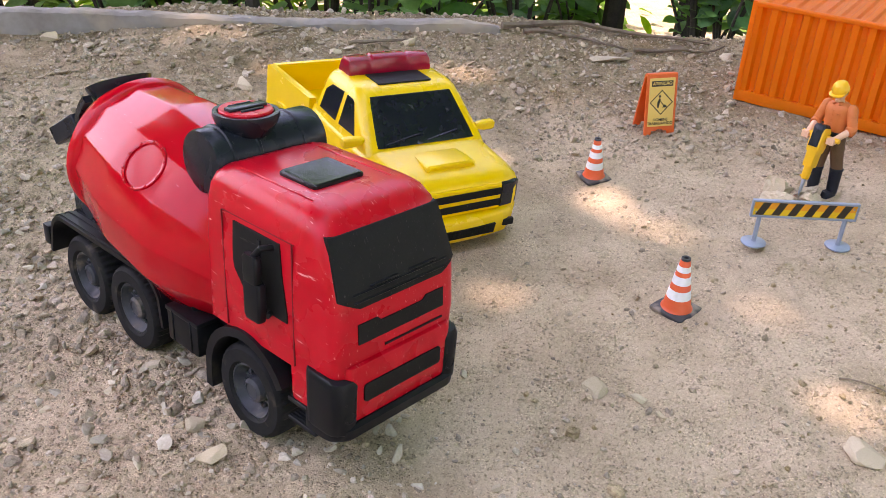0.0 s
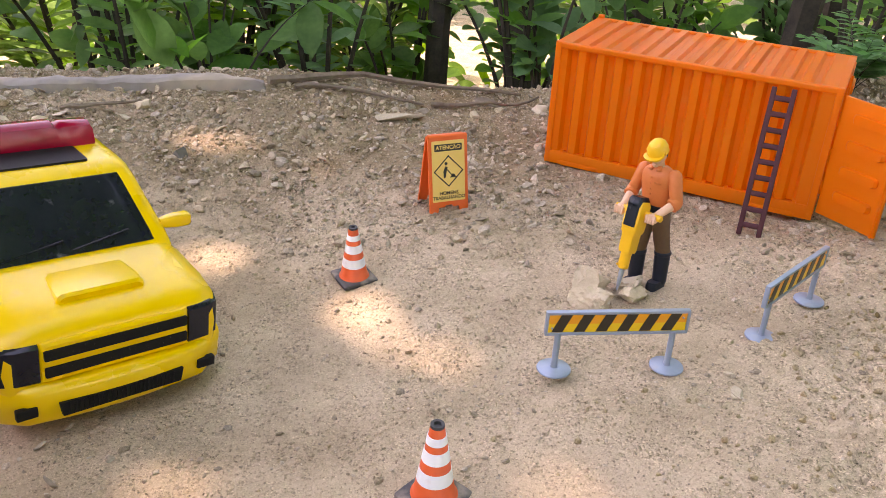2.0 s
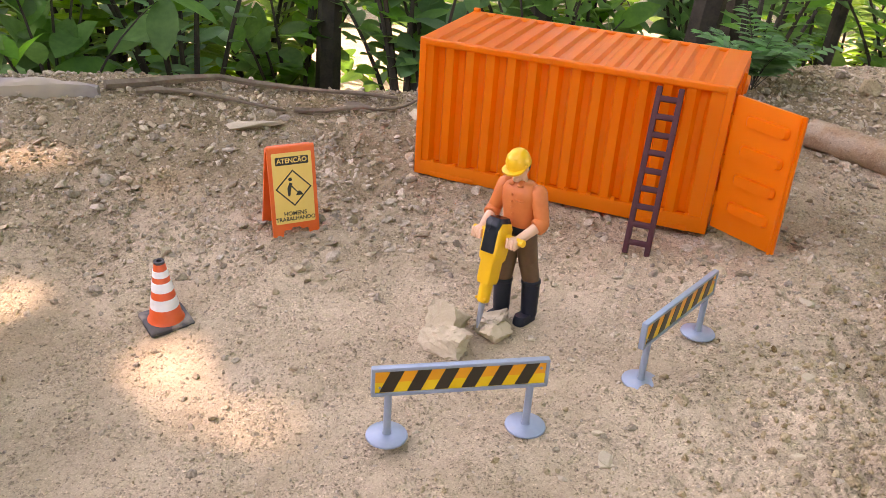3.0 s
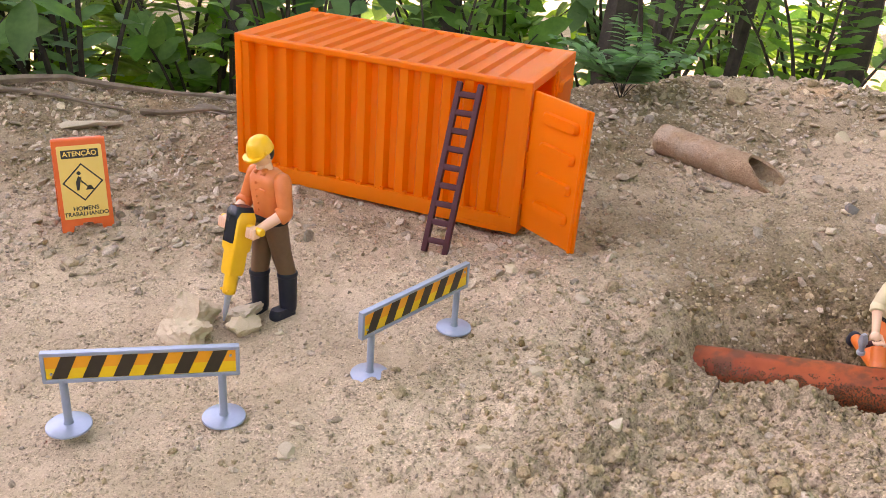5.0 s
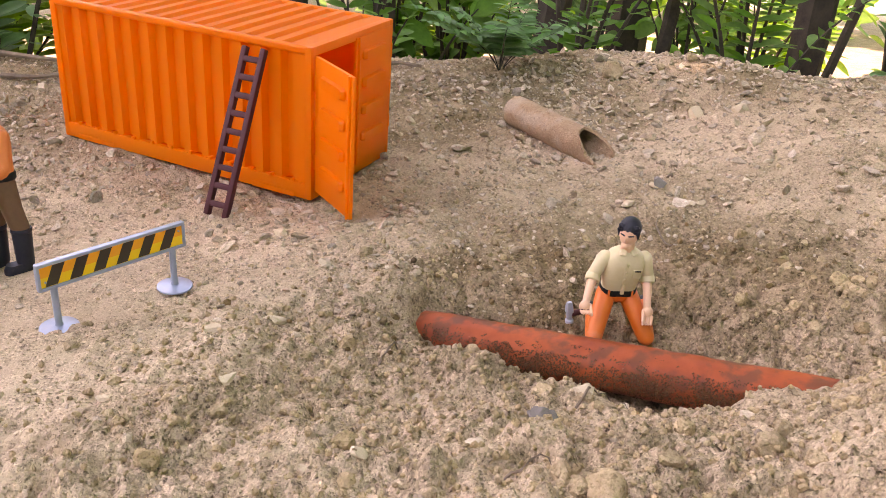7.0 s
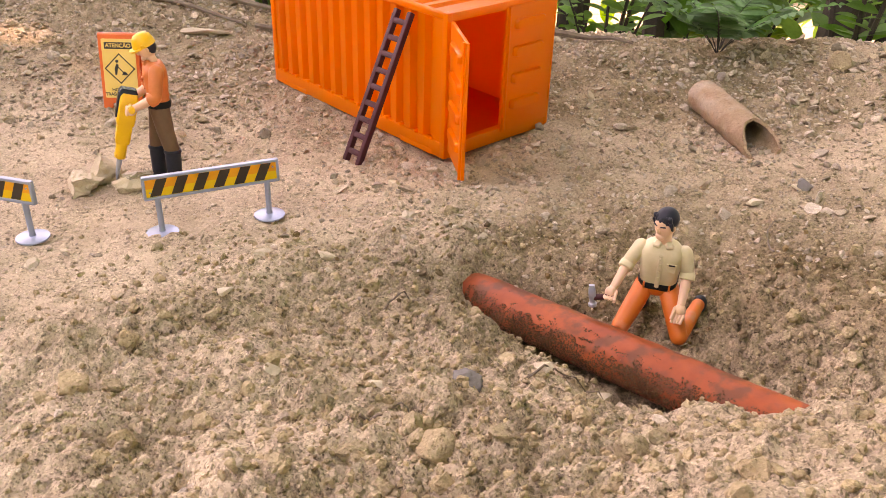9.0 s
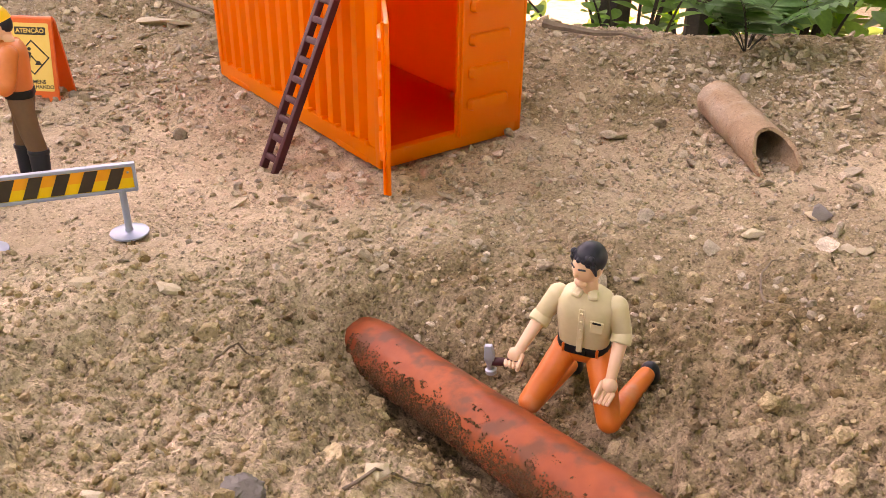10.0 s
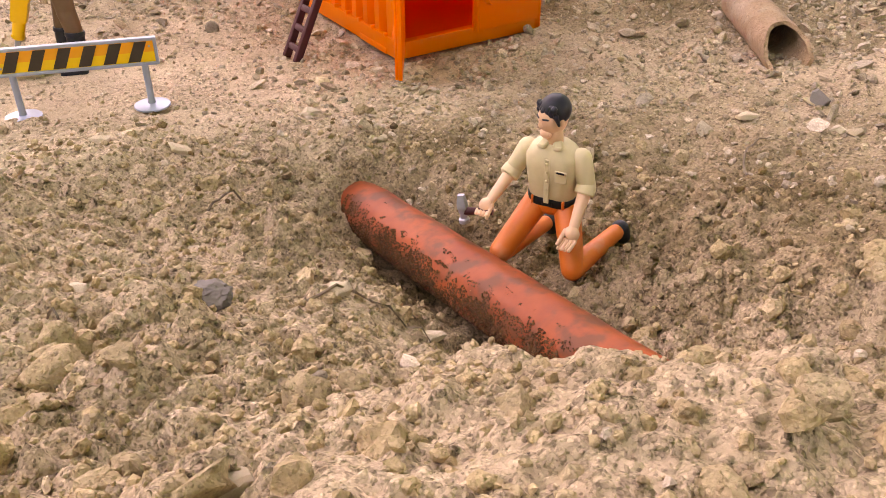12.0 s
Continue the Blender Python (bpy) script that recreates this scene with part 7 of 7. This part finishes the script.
# the small feathery plant on the edge behind the clay pipe
shrub(0.772, 1.180, base_z(0.772, 1.180) + 0.008, 0.085, 0.125, 12, 26, 0.030, M_LEAF2, 401, 0.33, "feathery green seedling on the slope's edge", True, "seedling")
shrub(0.43, 1.36, base_z(0.43, 1.36), 0.34, 0.16, 8, 10, 0.06, M_LEAF2, 402, 0.5)
shrub(-0.02, 1.40, base_z(-0.02, 1.40), 0.32, 0.2, 8, 10, 0.075, M_LEAF, 403, 0.55)
shrub(-0.45, 1.42, base_z(-0.45, 1.42), 0.48, 0.2, 9, 10, 0.10, M_LEAF, 404, 0.65)


def sapling(x, y, r, lean, seed):
    rs = random.Random(seed)
    z = base_z(x, y) - 0.02
    pts = [(x + lean * t + 0.02 * noise.noise((seed, t * 4, 0)), y + 0.02 * noise.noise((seed, t * 4, 5)), z + 2.6 * t) for t in np.linspace(0, 1, 14)]
    twig(pts, r, "slim dark trunk of a young tree", M_BARK, "tree_trunk", "tree trunk")


for j, (x, y, r, le) in enumerate(((-0.30, 1.36, 0.013, -0.25), (0.55, 2.0, 0.035, 0.05), (0.72, 1.75, 0.022, -0.1), (0.98, 1.7, 0.03, 0.12), (1.12, 1.55, 0.014, 0.2), (1.55, 1.8, 0.04, 0.0), (1.35, 1.48, 0.009, 0.5), (1.30, 2.1, 0.05, -0.05), (0.35, 1.9, 0.025, 0.08), (0.12, 2.3, 0.03, 0.1), (-0.7, 1.8, 0.03, 0.0), (1.9, 1.7, 0.03, 0.1), (1.72, 1.5, 0.012, -0.2), (1.48, 1.42, 0.006, 0.35))):
    sapling(x, y, r, le, j)


def far_foliage():
    rs = np.random.RandomState(77)
    n = 2600
    x, y = rs.uniform(-2.6, 4.2, n), rs.uniform(2.4, 3.9, n)
    z = terrain(x, y) + rs.uniform(0.0, 1.5, n) ** 1.0
    keep = (np.sin(x * 5.1 + 1.3) * np.sin(z * 6.0 + x * 2) + rs.uniform(-0.9, 0.9, n)) > -0.35
    pos = np.stack([x, y, z], -1)[keep]
    m = len(pos)
    me = leaves_mesh("far_foliage", pos, rs.normal(size=(m, 3)) * np.array([1, 0.6, 0.8]), np.stack([rs.uniform(-1, 1, m), rs.uniform(-1, 0.3, m), np.ones(m)], -1), rs.uniform(0.06, 0.16, m), rs.uniform(0.35, 0.6, m), M_LEAF3)
    return tagged(new("far_foliage", me), "sunlit green foliage farther back", "foliage", kind="stuff")


far_foliage()


def far_woods():
    """Leaves added all round, beyond the view, to block low sky light; lowest at left."""
    rs = np.random.RandomState(55)
    n = 11000
    a, r = rs.uniform(0, 2 * math.pi, n), rs.uniform(5.5, 8.5, n)
    x, y = 0.4 + r * np.cos(a), 0.5 + r * np.sin(a)
    z = rs.uniform(-1.2, 1.0, n) * (4.6 - 3.7 * np.cos(a - 2.7)) + 0.5 * np.sin(a * 9)
    keep = ~((np.abs(x - 0.4) < 0.55 * (y - 0.3)) & (y > 0) & (z < -0.2))
    pos = np.stack([x, y, z], -1)[keep]
    m = len(pos)
    me = leaves_mesh("far_woods", pos, rs.normal(size=(m, 3)), np.stack([rs.uniform(-1, 1, m), rs.uniform(-1, 1, m), np.ones(m)], -1), rs.uniform(0.35, 0.85, m), rs.uniform(0.45, 0.7, m), M_LEAF)
    return tagged(new("far_woods", me), "unseen ring of dark green leaves added to block low sky light", "woods", kind="stuff")


far_woods()


# ---- unseen tree: crown placed across the sunbeams, gaps cut for sun patches ----
def shade_tree():
    rs = np.random.RandomState(9)
    root = thing("shade_tree", pose(-4.2, 0.1, -0.1), "unseen broad leafed tree placed to keep the sun off the yard", "tree")
    bm = bmesh.new()
    rod(bm, (0, 0, 0), (0.25, 0.2, 2.6), 0.16, 0.10, 14)
    for a, b in (((0.25, 0.2, 2.6), (2.4, 2.2, 3.4)), ((0.2, 0.15, 2.2), (1.2, 3.0, 3.2)), ((0.25, 0.2, 2.6), (3.8, 0.6, 3.6)), ((0.25, 0.2, 2.5), (0.6, -1.6, 3.3)), ((2.4, 2.2, 3.4), (4.2, 2.6, 3.8))):
        rod(bm, a, b, 0.07, 0.02, 10)
    part("trunk", bm, M_BARK, root)
    n = 10500
    x, y, z = rs.uniform(-3.75, 0.45, n), rs.uniform(-0.20, 3.65, n), rs.uniform(3.0, 4.0, n)
    bulge = np.arctan2(y - 1.72, x + 1.65)
    inside = np.hypot((x + 1.65) / 2.1, (y - 1.72) / 1.93) < 0.90 + 0.07 * np.sin(bulge * 5 + 1) + 0.04 * np.sin(bulge * 11)
    x, y, z = x[inside], y[inside], z[inside]
    n = len(x)
    dirs = rs.normal(size=(n, 3)) * np.array([1, 1, 0.35])
    dirs /= np.linalg.norm(dirs, axis=1)[:, None]
    size = rs.uniform(0.10, 0.22, n)
    # where a sunbeam through the middle of the leaf would reach the ground
    mx, my, mz = (np.stack([x, y, z], -1) + dirs * size[:, None] * 0.5).T
    gx, gy = mx - SUN_DIR.x / SUN_DIR.z * mz, my - SUN_DIR.y / SUN_DIR.z * mz
    keep = np.ones(n, bool)
    thin = rs.rand(n)
    for cx, cy, r in GAPS:
        keep &= (np.hypot(gx - cx, gy - cy) > r + 0.30 * size) | (thin < 0.12)
    pos = np.stack([x + 4.2, y - 0.1, z + 0.1], -1)[keep]
    m = len(pos)
    me = leaves_mesh("crown", pos, dirs[keep], np.stack([rs.uniform(-0.5, 0.5, m), rs.uniform(-0.5, 0.5, m), np.ones(m)], -1), size[keep], rs.uniform(0.45, 0.65, m), M_LEAF)
    ob = new("crown", me)
    ob.parent = root
    tagged(ob, "crown of many broad green leaves")


# ground spots (x, y, radius) that the crown is opened for
GAPS = [(0.155, 0.735, 0.028), (0.193, 0.687, 0.032), (0.03, 1.02, 0.026), (0.035, 0.915, 0.026), (0.065, 0.95, 0.022), (0.26, 0.53, 0.002)]
shade_tree()


def sky_blocking_tree():
    """Unseen tree added to block sky light from overhead and the right."""
    rs = np.random.RandomState(19)
    root = thing("shade_tree", pose(5.2, -0.9, -0.1), "unseen broad leafed tree added to block sky light from the right", "tree")
    bm = bmesh.new()
    rod(bm, (0, 0, 0), (-0.2, 0.15, 2.4), 0.18, 0.11, 14)
    for a, b in (((-0.2, 0.15, 2.4), (-2.6, 1.8, 3.5)), ((-0.2, 0.15, 2.3), (-3.2, -0.6, 3.4)), ((-0.2, 0.15, 2.4), (0.8, 2.4, 3.4)), ((-0.2, 0.15, 2.2), (-0.4, -2.0, 3.3))):
        rod(bm, a, b, 0.08, 0.02, 10)
    part("trunk", bm, M_BARK, root)
    n = 5200
    x, y, z = rs.uniform(-4.6, 1.2, n), rs.uniform(-2.6, 5.0, n), rs.uniform(2.6, 3.9, n)
    bulge = np.arctan2(y - 1.2, x + 1.7)
    inside = np.hypot((x + 1.7) / 2.9, (y - 1.2) / 3.8) < 0.90 + 0.07 * np.sin(bulge * 5 + 2) + 0.04 * np.sin(bulge * 11)
    pos = np.stack([x, y, z], -1)[inside]
    m = len(pos)
    dirs = rs.normal(size=(m, 3)) * np.array([1, 1, 0.35])
    me = leaves_mesh("crown", pos, dirs, np.stack([rs.uniform(-0.5, 0.5, m), rs.uniform(-0.5, 0.5, m), np.ones(m)], -1), rs.uniform(0.22, 0.38, m), rs.uniform(0.45, 0.65, m), M_LEAF)
    ob = new("crown", me)
    ob.parent = root
    tagged(ob, "crown of many broad green leaves")


sky_blocking_tree()
